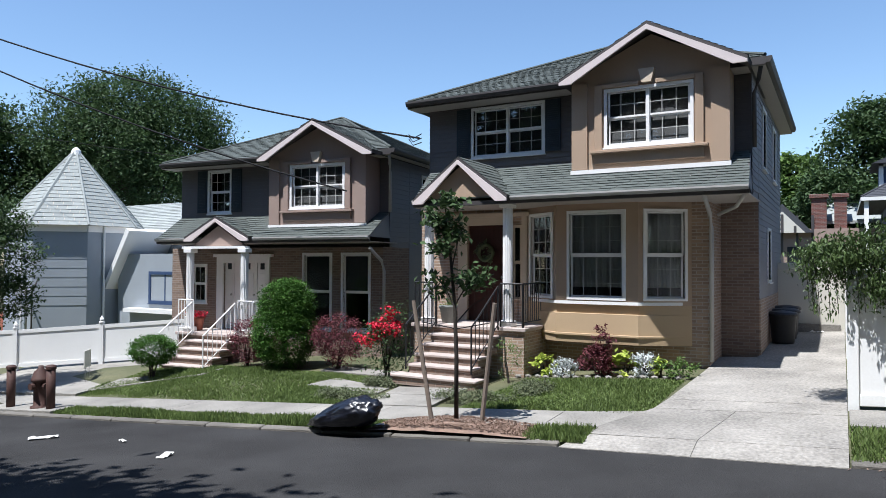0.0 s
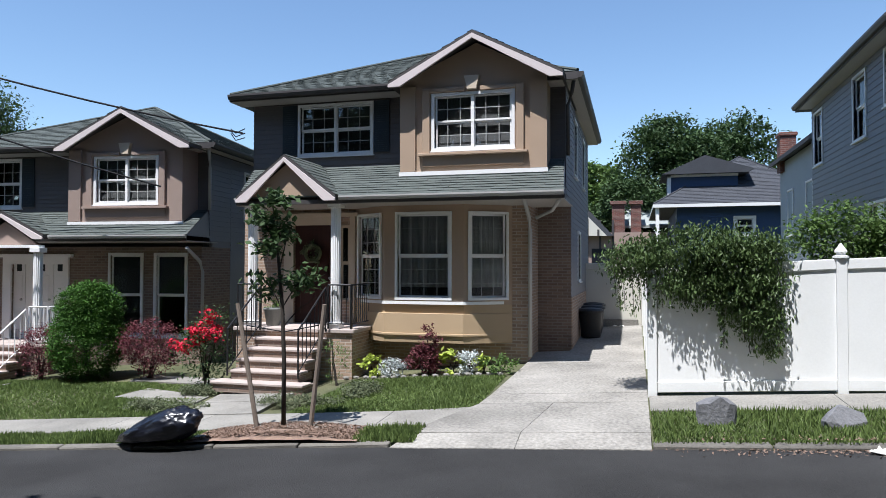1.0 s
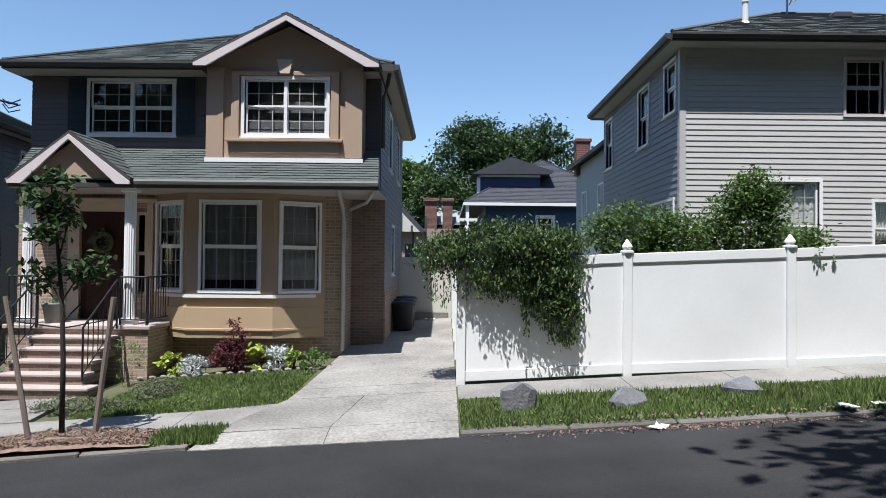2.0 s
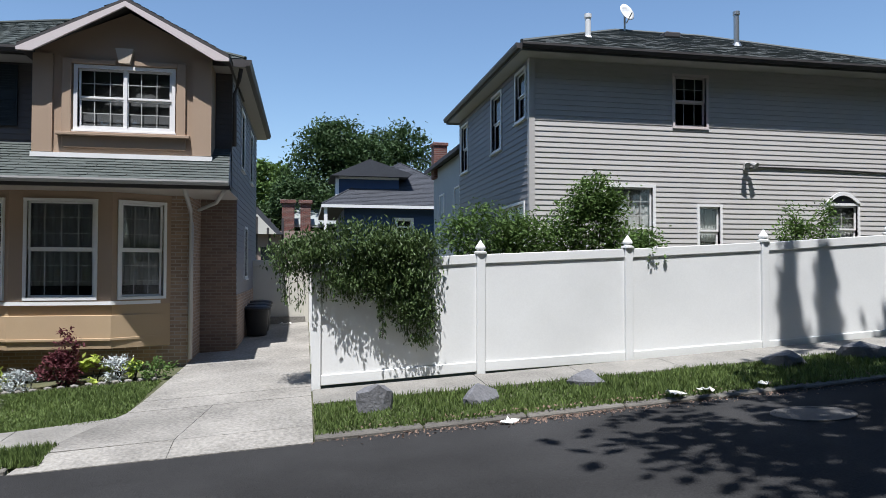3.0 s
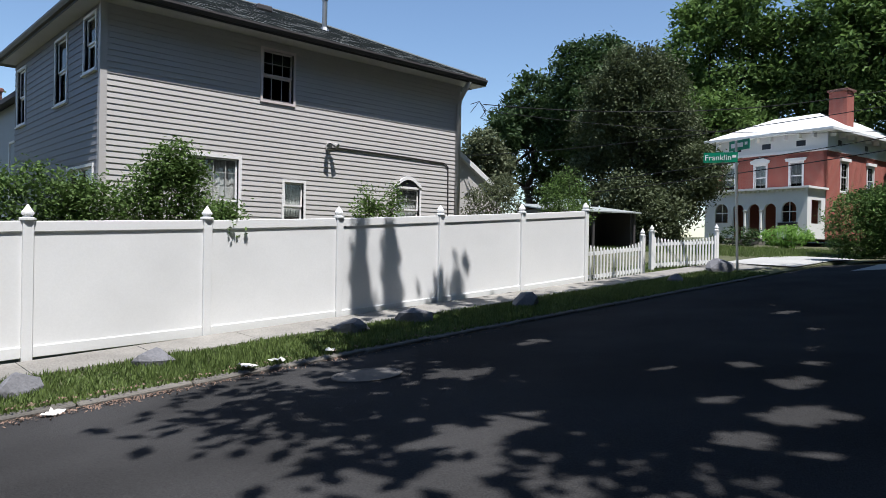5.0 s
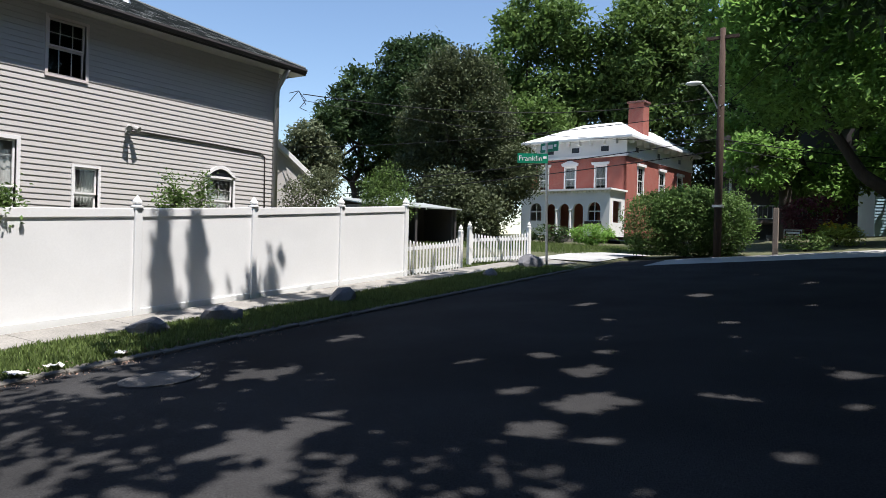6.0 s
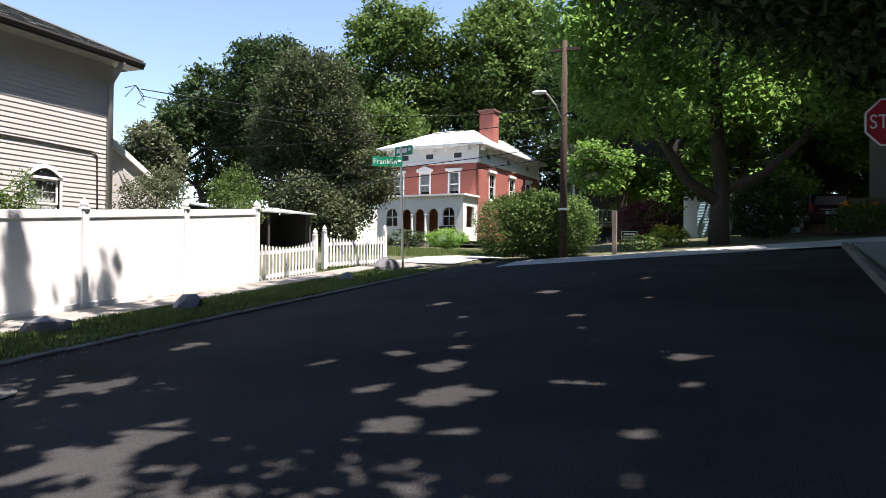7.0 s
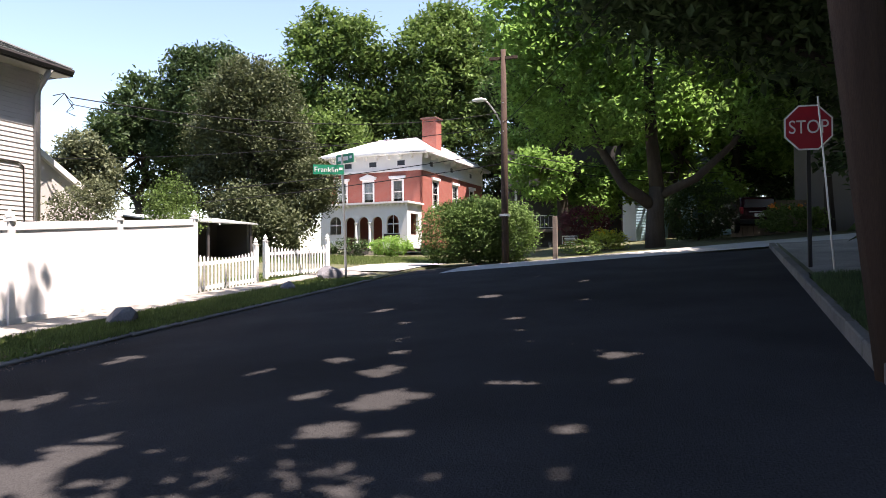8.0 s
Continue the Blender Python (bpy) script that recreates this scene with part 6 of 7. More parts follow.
    for a, b, sill, _ in ops:
        box(bm, xs[-1], a, -2.2, -2.0, 0, T)
        xs.append(b)
        if sill:
            box(bm, a, b, -2.2, -2.0, 0, sill)
        r, zc = (b - a) / 2, 1.75
        arc = [((a + b) / 2 - r * math.cos(math.pi * i / 10), zc + r * math.sin(math.pi * i / 10)) for i in range(11)]
        for p, q in zip(arc, arc[1:]):
            prism(bm, [p, q, (q[0], T), (p[0], T)], -2.2, -2.0)
    box(bm, xs[-1], P, -2.2, -2.0, 0, T)
    bmesh.ops.remove_doubles(bm, verts=bm.verts[:], dist=0.0005)
    porch = part("porch_front", bm, bright_white, h, "white arcaded porch front")
    bm = bmesh.new()
    box(bm, P - 0.2, P, -2.0, -1.7, 0, T), box(bm, P - 0.2, P, -0.5, 0, 0, T), box(bm, P - 0.2, P, -1.7, -0.5, 2.3, T), box(bm, P - 0.2, P, -1.7, -0.5, 0, 0.9)
    part("porch_side", bm, bright_white, h)
    bm = bmesh.new()
    box(bm, 0, 0.2, -2.0, 0, 0, T)
    part("porch_side", bm, bright_white, h)
    quick("porch_roof", [(-0.2, P + 0.2, -2.45, 0, T, T + 0.12)], trim_white, h)
    k = 0.1
    while k < P:
        quick("dentil", [(k, k + 0.1, -2.32, -2.2, T - 0.14, T - 0.02)], trim_white, porch)
        k += 0.3
    for a, b, sill, op in ops:
        if not op:
            g = quick("pane", [(a, b, -2.08, -2.07, 1.0, 2.2)], glass, porch)
            g.visible_shadow = False
            quick("glazing_bar", [((a + b) / 2 - 0.02, (a + b) / 2 + 0.02, -2.1, -2.06, 1.0, 2.2)], trim_white, porch)
            quick("glazing_bar", [(a, b, -2.1, -2.06, 1.58, 1.64)], trim_white, porch)
    for x in (2.9, 3.95):
        bm = bmesh.new()
        lathe(bm, [(0.15, 0), (0.15, 0.15), (0.1, 0.2), (0.09, 1.6), (0.14, 1.7), (0.14, 1.75)], (x, -2.3, 0), 12)
        part("column", bm, bright_white, h)
    quick("flower_box", [(5.1, 6.2, -2.45, -2.21, 0.75, 0.95)], iron, h)
    quick("door", [(4.2, 4.75, -0.12, -0.05, 0, 2.1)], door_wood, h)
    for i in range(4):
        quick("step", [(2.2, 4.2, -2.6 - 0.3 * i, -2.2, -0.2 - 0.17 * i, -0.02 - 0.17 * i)], kerb_stone, h)
    for ob in [q for q in h.children if q not in before]:
        for q in (ob, *ob.children):
            q.data.transform(Matrix.Translation((0.6, 0, 0)) @ Matrix.Diagonal((0.98, 1, 1, 1)))
    return h


leaf_hedge = leaf_surface("leaf_hedge", (0.065, 0.125, 0.035), (0.13, 0.215, 0.06), 0.3)
red_house()
shrub("hydrangea_bush", (37.9, 6.6, land_z(37.9, 6.6)), [(0, 0, 0.6, 0.9, 1.2, 0.5)], 2200, 0.16, leaf_light, "bright green bush in front of the brick house", 301)
shrub("garden_bush", (38.5, 9.4, land_z(38.5, 9.4)), [(0, 0, 0.5, 0.8, 1.4, 0.5)], 1500, 0.16, leaf_dark, "dark garden bush beside the porch steps", 302)
shrub("garden_bush", (36.0, 12.6, land_z(36, 12.6)), [(0, 0, 0.8, 0.8, 0.8, 0.8)], 1500, 0.16, leaf_mid, "green bush at the garden corner", 303)
hedge = shrub("hedge", (25.6, -1.5, road_z(25.6, -1.5)), [(-0.5, 1.0, 1.05, 0.9, 0.9, 1.05), (-0.1, -0.1, 1.15, 1.0, 1.1, 1.15), (0.3, -1.1, 1.1, 1.0, 0.95, 1.05), (-0.2, 0.4, 1.5, 0.8, 0.8, 0.75), (0.1, -0.7, 1.5, 0.8, 0.8, 0.7)], 42000, 0.105, leaf_hedge, "large dense rounded green hedge at the street corner", 304, "hedge", clump=0.14, shell=0.75)
sq = thing("wooden_post", pose(25.4, -4.4, road_z(25.4, -4.4)), "square pale wooden post beside the hedge", "post")
quick("shaft", [(-0.08, 0.08, -0.08, 0.08, -0.1, 1.5)], wood_grey, sq, bevel=0.01)


# ---- neighbouring buildings ----
def blue_house():
    h = thing("house", pose(1.6, 24.0, 0.3), "dark blue house with a grey shingled roof and dormer", "house")
    W, D = 6.2, 8.0
    w = [(2.4, 3.05, 3.05, 3.65)]
    holed_wall("wall", 0, W, -0.5, 4.15, w, blue_paint, h)
    boards(h, 0, W, 1.5, 4.1, w, blue_paint, step=0.13)
    window(h, *w[0], Matrix(), 1, 1, 1, 1, trim_white, None, 0.12)
    quick("wall", [(0, 0.16, 0.16, D, -0.5, 4.15), (W - 0.16, W, 0.16, D, -0.5, 4.15), (0.16, W - 0.16, D - 0.16, D, -0.5, 4.15)], blue_paint, h)
    quick("room_wall", [(0.5, W - 0.5, 2, 2.1, 0, 4)], room_dark, h)
    roof = hip_roof(h, -1.0, W + 0.8, -0.5, D + 0.5, 4.3, 0.62, shingle_dark, bright_white, seed=51, tab=0.4)
    dm = quick("dormer", [(-0.3, 2.6, 0.9, 3.0, 4.5, 5.75)], blue_paint, h)
    bm = bmesh.new()
    prism(bm, [(-0.6, 5.7), (1.2, 6.5), (3.2, 5.85), (3.0, 5.7)], 0.5, 4.0)
    part("dormer_roof", bm, shingle_dark, dm)
    quick("dormer_trim", [(-0.35, -0.2, 0.82, 0.9, 4.5, 5.7), (-0.35, 2.6, 0.82, 0.9, 5.6, 5.72)], trim_white, dm)
    quick("porch_post", [(-0.9, -0.75, -0.4, -0.25, -0.5, 4.2)], trim_white, h)
    return h


blue_house()
def tudor_house():
    h = thing("house", pose(-3.4, 32.0, 0.6), "distant tudor house with grey roof and red brick chimneys", "house")
    quick("wall", [(0, 5, 0, 6, -0.5, 3.2)], stucco_brown, h)
    for x in (0.6, 1.3, 2.0):
        quick("timber", [(x, x + 0.12, -0.03, -0.004, 1.0, 3.9)], trim_dark, h)
    bm = bmesh.new()
    prism(bm, [(-0.7, 3.0), (0.7, 4.5), (2.1, 3.0)], -0.4, 6)
    part("gable_roof", bm, shingle_dark, h)
    bm = bmesh.new()
    prism(bm, [(-0.35, 3.0), (0.7, 4.1), (1.75, 3.0)], -0.44, -0.41)
    part("gable_face", bm, vinyl_grey, h)
    for q in (0.05, 0.64, 1.23):
        quick("timber", [(q, q + 0.12, -0.47, -0.442, 3.0, 3.35 if q != 0.64 else 3.95)], trim_dark, h)
    quick("dark_window", [(0.9, 2.1, -0.04, -0.004, 1.3, 2.3)], black_plastic, h)
    bm = bmesh.new()
    slab(bm, [(2.5, 0.5, 3.6), (6, 0.5, 3.6), (6, 4, 5.6), (2.5, 4, 5.6)], 0.15)
    part("roof", bm, shingle_pale, h)
    for x, s in ((2.35, 0.34), (3.3, 0.28)):
        c = quick("chimney", [(x - s, x + s, 0.4 - s, 0.4 + s, 2.0, 4.75)], brick_chimney, h)
        quick("chimney_cap", [(x - s - 0.1, x + s + 0.1, 0.3 - s, 0.5 + s, 4.75, 4.95)], brick_chimney, c, bevel=0.02)
    return h


tudor_house()


def turret_house():
    h = thing("house", pose(-27.9, 9.75, -1.3), "white house with a pointed octagonal shingled turret", "house")
    R, E, T = 2.5, 4.7, 8.0
    oct_ = [(R * math.cos(radians(22.5 + 45 * k)), R * math.sin(radians(22.5 + 45 * k))) for k in range(8)]
    for k in range(8):
        a, b = Vector((*oct_[k], 0)), Vector((*oct_[(k + 1) % 8], 0))
        bm = bmesh.new()
        v = [bm.verts.new(p) for p in (a, b, b * 0.93, a * 0.93)] + [bm.verts.new(p + Vector((0, 0, E))) for p in (a, b, b * 0.93, a * 0.93)]
        for f in ((0, 3, 2, 1), (4, 5, 6, 7), (0, 1, 5, 4), (2, 3, 7, 6), (0, 4, 7, 3), (1, 2, 6, 5)):
            bm.faces.new([v[i] for i in f])
        wall = part("turret_wall", bm, pale_paint, h)
        d = (b - a).normalized()
        m = Matrix.Translation(a) @ Matrix.Rotation(math.atan2(d.y, d.x), 4, "Z")
        if k in (4, 5, 6, 7):
            boards(wall, 0.0, (b - a).length, 1.6, E, [], pale_paint, m, 0.36, 0.012)
        quick_m("corner_band", [(0, (b - a).length, -0.06, -0.021, E - 0.25, E)], trim_white, wall, m)
    roof = None
    for k in range(8):
        a, b = Vector((*oct_[k], 0)) * 1.1, Vector((*oct_[(k + 1) % 8], 0)) * 1.1
        top = Vector((0, 0, T))
        bm = bmesh.new()
        v = [bm.verts.new(p) for p in (a + Vector((0, 0, E)), b + Vector((0, 0, E)), top, Vector((0, 0, E)))]
        bm.faces.new(v[:3]), bm.faces.new((v[0], v[3], v[1])), bm.faces.new((v[0], v[2], v[3])), bm.faces.new((v[1], v[3], v[2]))
        rf = part("turret_roof", bm, trim_tan, h)
        shingles([a + Vector((0, 0, E)), b + Vector((0, 0, E)), top], shingle_pale, rf, 0.2, 0.35, 0.02, seed=60 + k)
        bm = bmesh.new()
        tube(bm, [a + Vector((0, 0, E)), top], 0.06, 5)
        part("ridge_cap", bm, shingle_pale, rf)
    bm = bmesh.new()
    lathe(bm, [(0.22, T - 0.25), (0.18, T - 0.05), (0.05, T + 0.08)], n=10)
    part("finial", bm, bright_white, h)
    for p in ((-1.8, -2.35), (0.5, -2.45), (2.4, -0.3)):
        bm = bmesh.new()
        tube(bm, [(p[0], p[1], 0), (p[0], p[1], E)], 0.045, 6)
        part("downspout", bm, bright_white, h)
    pipe(h, [(1.0, -2.55, 0.3), (1.1, -2.55, 1.9), (0.8, -2.55, 2.4), (-0.4, -2.5, 2.3)], 0.035, gutter_grey, "conduit")
    pipe(h, [(1.3, -2.5, 0.3), (1.3, -2.5, 2.1), (1.5, -2.4, 2.6)], 0.03, trim_dark, "conduit")
    # main body behind, with a lower wing towards the street
    quick("wall", [(-9, 9, 2.0, 9, 0, 4.3)], pale_paint, h)
    bm = bmesh.new()
    slab(bm, [(-9.5, 1.5, 4.2), (9.5, 1.5, 4.2), (9.5, 5.5, 6.2), (-9.5, 5.5, 6.2)], 0.2)
    rf = part("roof", bm, shingle_pale, h)
    shingles([(-9.5, 1.5, 4.2), (9.5, 1.5, 4.2), (9.5, 5.5, 6.2), (-9.5, 5.5, 6.2)], shingle_pale, rf, 0.2, 0.4, 0.02, seed=70)
    quick("wing_wall", [(2.6, 8.5, 0.2, 2.0, 0, 3.6)], pale_paint, h)
    window(h, 4.6, 6.2, 1.8, 2.8, Matrix.Translation((0, 0.2, 0)), 2, 2, 2, 2, blue_paint, blind, 0.12)
    bm = bmesh.new()
    prism(bm, [(2.2, 2.3), (2.35, 2.2), (3.8, 4.5), (3.6, 4.6)], -0.2, 2.0)
    part("rake_board", bm, bright_white, h)
    quick("ledge", [(3.6, 8.8, -0.3, 0.2, 1.35, 1.5)], bright_white, h)
    quick("wing_wall", [(3.0, 8.5, 0.0, 0.2, 0, 1.35)], pale_paint, h)
    for x in (-3.6, -2.6, -1.5):
        quick("shopfront_panel", [(x, x + 0.5, -2.3, -2.2, 0.3, 1.3)], terracotta, h)
    return h


turret_house()
fence2 = thing("garden_fence", pose(-16.2, 5.7, land_z(-16.2, 5.7), 0, 0, 31), "low white vinyl panel fence along a drive", "fence")
for k in range(6):
    x = -k * 2.4
    z = -0.075 * k * 2.1
    q = quick("post", [(x - 0.06, x + 0.06, -0.06, 0.06, z - 0.3, z + 1.15)], vinyl_white, fence2)
    fence_cap(q, x, 0, z + 1.15, 0.06)
    if k < 5:
        bm = bmesh.new()
        raked(bm, x - 2.34, x - 0.06, -0.012, 0.012, z - 0.16, z, 0.1, 1.0)
        part("panel", bm, vinyl_white, fence2)
        for lo in (0.05, 1.0):
            bm = bmesh.new()
            raked(bm, x - 2.34, x - 0.06, -0.03, 0.03, z - 0.16, z, lo, lo + 0.1)
            part("rail", bm, vinyl_white, fence2)

# porch house, pale blue house, shed and fences beyond the corner
ph = thing("house", pose(42.5, -2.2, 2.7, 0, 0, -80), "shaded porch of a dark house behind the trees", "house")
quick("wall", [(-3, 4, 1.5, 8, -0.5, 6)], trim_dark, ph)
quick("porch_floor", [(-2.5, 3, -0.5, 1.5, 0.7, 0.85)], wood_grey, ph)
for x in (-2.4, 0.2, 2.9):
    quick("porch_post", [(x - 0.07, x + 0.07, -0.45, -0.31, 0.85, 3.2)], bright_white, ph)
railing(ph, (-2.4, -0.38, 0.85), (2.9, -0.38, 0.85), 0.8, 22, bright_white, r=0.02)
quick("porch_roof", [(-2.8, 3.3, -0.8, 1.5, 3.2, 3.4)], shingle_dark, ph)
for i in range(5):
    quick("step", [(-0.6 - 0.0, 0.8, -5.2 + i * 0.35, -4.6 + i * 0.35, -0.9 + i * 0.18, -0.74 + i * 0.18)], kerb_stone, ph)
pb = thing("house", pose(52.0, -9.5, 2.6, 0, 0, -80), "pale blue clapboard house behind the maple", "house")
bw = [(0.8, 1.6, 1.2, 2.6)]
holed_wall("wall", -3, 4, -0.5, 5, bw, sky_paint, pb)
boards(pb, -3, 4, 0.2, 5, bw, sky_paint, step=0.2, out=0.03)
window(pb, *bw[0], Matrix(), 1, 1, 1, 1)
hip_roof(pb, -3.4, 4.4, -0.4, 7, 5.1, 0.6, shingle_dark, seed=81, tab=0.5)
quick("wall", [(-3, 4, 6.4, 6.6, -0.5, 5), (-3, -2.84, 0.16, 6.4, -0.5, 5), (3.84, 4, 0.16, 6.4, -0.5, 5)], sky_paint, pb)
gh = thing("house", pose(32.0, -19.0, 3.0, 0, 0, -60), "grey clapboard house, its deep shade put into dark siding", "house")
# dark siding on a grey house: its deep shade is in the colour
quick("wall", [(-1.5, 6, 0, 7, -1, 6)], siding_dark, gh)
boards(gh, -1.5, 6, 0, 6, [], siding_dark, step=0.15)
bf = thing("board_fence", pose(36.5, -14.2, 2.9, 0, 0, -80), "weathered board fence in the shade", "fence")
for i in range(24):
    quick("board", [(-3 + i * 0.25, -2.77 + i * 0.25, 0, 0.025, -0.3, 1.5)], wood_grey, bf)
shed = thing("garden_shed", pose(24.5, 9.5, land_z(24.5, 9.5), 0, 0, -20), "low dark shed with a grey flat roof under the trees", "shed")
quick("wall", [(-2, 2.5, 2.4, 2.5, 0, 1.85), (-2, -1.9, 0.3, 2.4, 0, 1.6), (2.4, 2.5, 0.3, 2.4, 0, 1.6)], trim_dark, shed)
for px in (-1.9, 0.3, 2.4):
    quick("post", [(px - 0.05, px + 0.05, 0.0, 0.1, 0, 1.57)], trim_dark, shed)
bm = bmesh.new()
slab(bm, [(-2.3, -0.2, 1.58), (2.6, -0.2, 1.58), (2.6, 2.8, 1.95), (-2.3, 2.8, 1.95)], 0.05)
part("roof", bm, shingle_pale, shed)


# ---- parked car ----
def car(m):
    c = thing("parked_car", m, "dark maroon sport utility car parked facing away in shade", "car")
    paint = surface("car_paint", (0.035, 0.008, 0.012), 0.25, 0.1, 2, 30, 0, spec=0.6)
    bm = bmesh.new()
    side = [(-2.2, 0.35), (2.1, 0.35), (2.2, 0.75), (2.0, 0.98), (0.95, 1.05), (0.35, 1.55), (-0.2, 1.66), (-1.9, 1.64), (-2.15, 1.1), (-2.25, 0.8)]
    prism(bm, side, -0.92, 0.92, "x")
    for v in bm.verts:
        if v.co.z > 1.1:
            v.co.x *= 0.82
    body = part("body", bm, paint, c, bevel=0.04)
    bm = bmesh.new()
    prism(bm, [(-0.68, 1.15), (0.68, 1.15), (0.62, 1.52), (-0.62, 1.52)], -2.19, -2.1)
    part("rear_window", bm, black_plastic, body)
    for s in (-1, 1):
        quick("tail_light", [(s * 0.82 - 0.08, s * 0.82 + 0.08, -2.28, -2.18, 0.85, 1.15)], sign_red, body, bevel=0.02)
        quick("side_window", [(s * 0.8 - 0.03, s * 0.8 + 0.03, -1.6, 0.1, 1.15, 1.48)], black_plastic, body)
        for y in (-1.4, 1.35):
            bm = bmesh.new()
            tube(bm, [(s * 0.72, y, 0.34), (s * 0.93, y, 0.34)], 0.34, 18)
            w = part("tyre", bm, bin_plastic, c)
            bm = bmesh.new()
            tube(bm, [(s * 0.8, y, 0.34), (s * 0.945, y, 0.34)], 0.21, 14)
            part("rim", bm, steel, w)
    quick("chrome_strip", [(-0.5, 0.5, -2.275, -2.24, 0.92, 0.96)], steel, body)
    quick("number_plate", [(-0.25, 0.25, -2.285, -2.25, 0.72, 0.86)], bright_white, body)
    quick("bumper", [(-0.9, 0.9, -2.3, -2.1, 0.4, 0.62)], bin_plastic, body, bevel=0.03)
    return c


car(pose(37.2, -11.9, road_z(37.2, -11.9), 0, 0, -78))


# ---- trees ----
def big_tree(x, y, z, h, w, n, size, mt, lab, seed, trunk_h=0.35, r=0.3, group="woodland trees", clump=0.45, low=0.25):
    rnd = random.Random(seed)
    lobes = [(0, 0, h * 0.68, w * 0.62, w * 0.62, h * 0.3)]
    for k in range(9):
        a = 6.283 * k / 9 + rnd.uniform(-0.3, 0.3)
        zz = h * rnd.uniform(low + 0.1, 0.85)
        q = w * 0.62 * (1.0 if zz < h * 0.65 else 0.6)
        s = rnd.uniform(0.3, 0.46) * w
        lobes.append((q * math.cos(a), q * math.sin(a), zz, s, s, s * 0.85))
    lobes.append((rnd.uniform(-0.2, 0.2) * w, 0, h * 0.88, w * 0.34, w * 0.34, h * 0.12))
    return tree("tree", (x, y, z), (h * (trunk_h + 0.2), r), lobes, int(n * 1.6), size * 1.3, mt, lab, seed, group, clump * w / 9 + 0.12, 0.66, per=44)


big_tree(-39.6, 21, -1.5, 15.6, 7.7, 62000, 0.17, leaf_dark, "tall full dark grey-green tree behind the white house", 201, r=0.5)
big_tree(-46, 15, -2, 14.5, 5.6, 18000, 0.21, leaf_dark, "dark green tree behind the white house", 202)
big_tree(1.6, 38, 0.5, 10.6, 4.4, 22000, 0.22, leaf_dark, "green leafy tree behind the blue house", 203)
big_tree(6.5, 42, 0.5, 11.5, 4.6, 16000, 0.24, leaf_dark, "green leafy tree behind the blue house", 204)
big_tree(-2.6, 41, 0.5, 8.5, 3.0, 7000, 0.3, leaf_mid, "smaller green tree behind the chimneys", 205)
tree("tree", (-19.7, 0.6, land_z(-19.2, 0.6)), (2.6, 0.12), [(2.0, 0.7, 3.5, 0.9, 0.9, 0.8), (2.3, 0.8, 2.5, 0.55, 0.6, 0.5), (0.9, 0.3, 4.0, 1.1, 0.9, 0.8), (1.7, 0.6, 4.4, 0.8, 0.8, 0.6)], 15000, 0.1, leaf_dark, "small dark street tree with low leafy branches", 206, "", 0.14)
big_tree(33.4, 12.6, 1.9, 10.4, 4.0, 46000, 0.165, leaf_olive, "dense grey-green tree reaching down to the ground", 207, 0.1, low=0.0)
big_tree(43.8, 22.4, 2, 15.3, 5.0, 26000, 0.26, leaf_dark, "tall dark green tree beyond the corner", 208)
big_tree(44.5, 29.5, 2, 14, 4.5, 9000, 0.34, leaf_dark, "tall dark green tree beyond the corner", 209)
big_tree(57, 19.5, 2.5, 21, 7.8, 24000, 0.38, leaf_mid, "tall green tree behind the brick house", 210)
big_tree(61, 10.0, 2.5, 22, 7.8, 24000, 0.38, leaf_mid, "tall green tree behind the brick house", 211)
big_tree(57.5, 0.5, 2.5, 20, 5.6, 22000, 0.34, leaf_dark, "tall dark tree beside the brick house", 212, low=0.1)
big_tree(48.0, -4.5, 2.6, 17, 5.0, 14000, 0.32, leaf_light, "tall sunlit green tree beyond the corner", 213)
big_tree(37.3, 27.5, 1.8, 8.6, 2.6, 7000, 0.24, leaf_grey, "small grey-green tree behind the houses", 214)
big_tree(30.5, 25, 1.8, 5.2, 2.4, 5000, 0.22, leaf_grey, "small grey-green tree behind the houses", 215)
big_tree(53, -15.5, 3, 15, 5.5, 14000, 0.34, leaf_light, "sunlit green tree behind the parked car", 216)
big_tree(46, -20, 3.2, 14, 5.0, 9000, 0.34, leaf_dark, "dark tree at the end of the street", 217)
big_tree(64, 5.5, 2.8, 8.5, 4.2, 6000, 0.3, leaf_dark, "low dark tree beside the brick house", 228, low=0.0)
big_tree(48, -15.2, 3.0, 8, 4.5, 9000, 0.3, leaf_dark, "low dark tree behind the parked car", 229, low=0.0)
big_tree(72, -5, 3.5, 20, 8, 7000, 0.5, leaf_mid, "distant green tree beyond the street", 218)
big_tree(66, 28, 3, 18, 8, 6000, 0.5, leaf_dark, "distant dark tree beyond the street", 219)
big_tree(70, -20, 3.5, 18, 8, 5500, 0.5, leaf_dark, "distant dark tree beyond the street", 220)

big_tree(38.5, -3.2, 2.4, 15, 3.6, 16000, 0.24, leaf_maple, "leafy green tree shading the porch beyond the corner", 221, low=0.02)
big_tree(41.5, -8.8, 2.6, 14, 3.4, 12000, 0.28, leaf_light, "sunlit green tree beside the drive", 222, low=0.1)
big_tree(29.0, -15.5, 2.9, 12, 3.8, 14000, 0.26, leaf_dark, "dark leafy tree in front of the grey house", 223, low=0.05)
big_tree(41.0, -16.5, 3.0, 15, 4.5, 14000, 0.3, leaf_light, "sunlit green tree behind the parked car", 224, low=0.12)

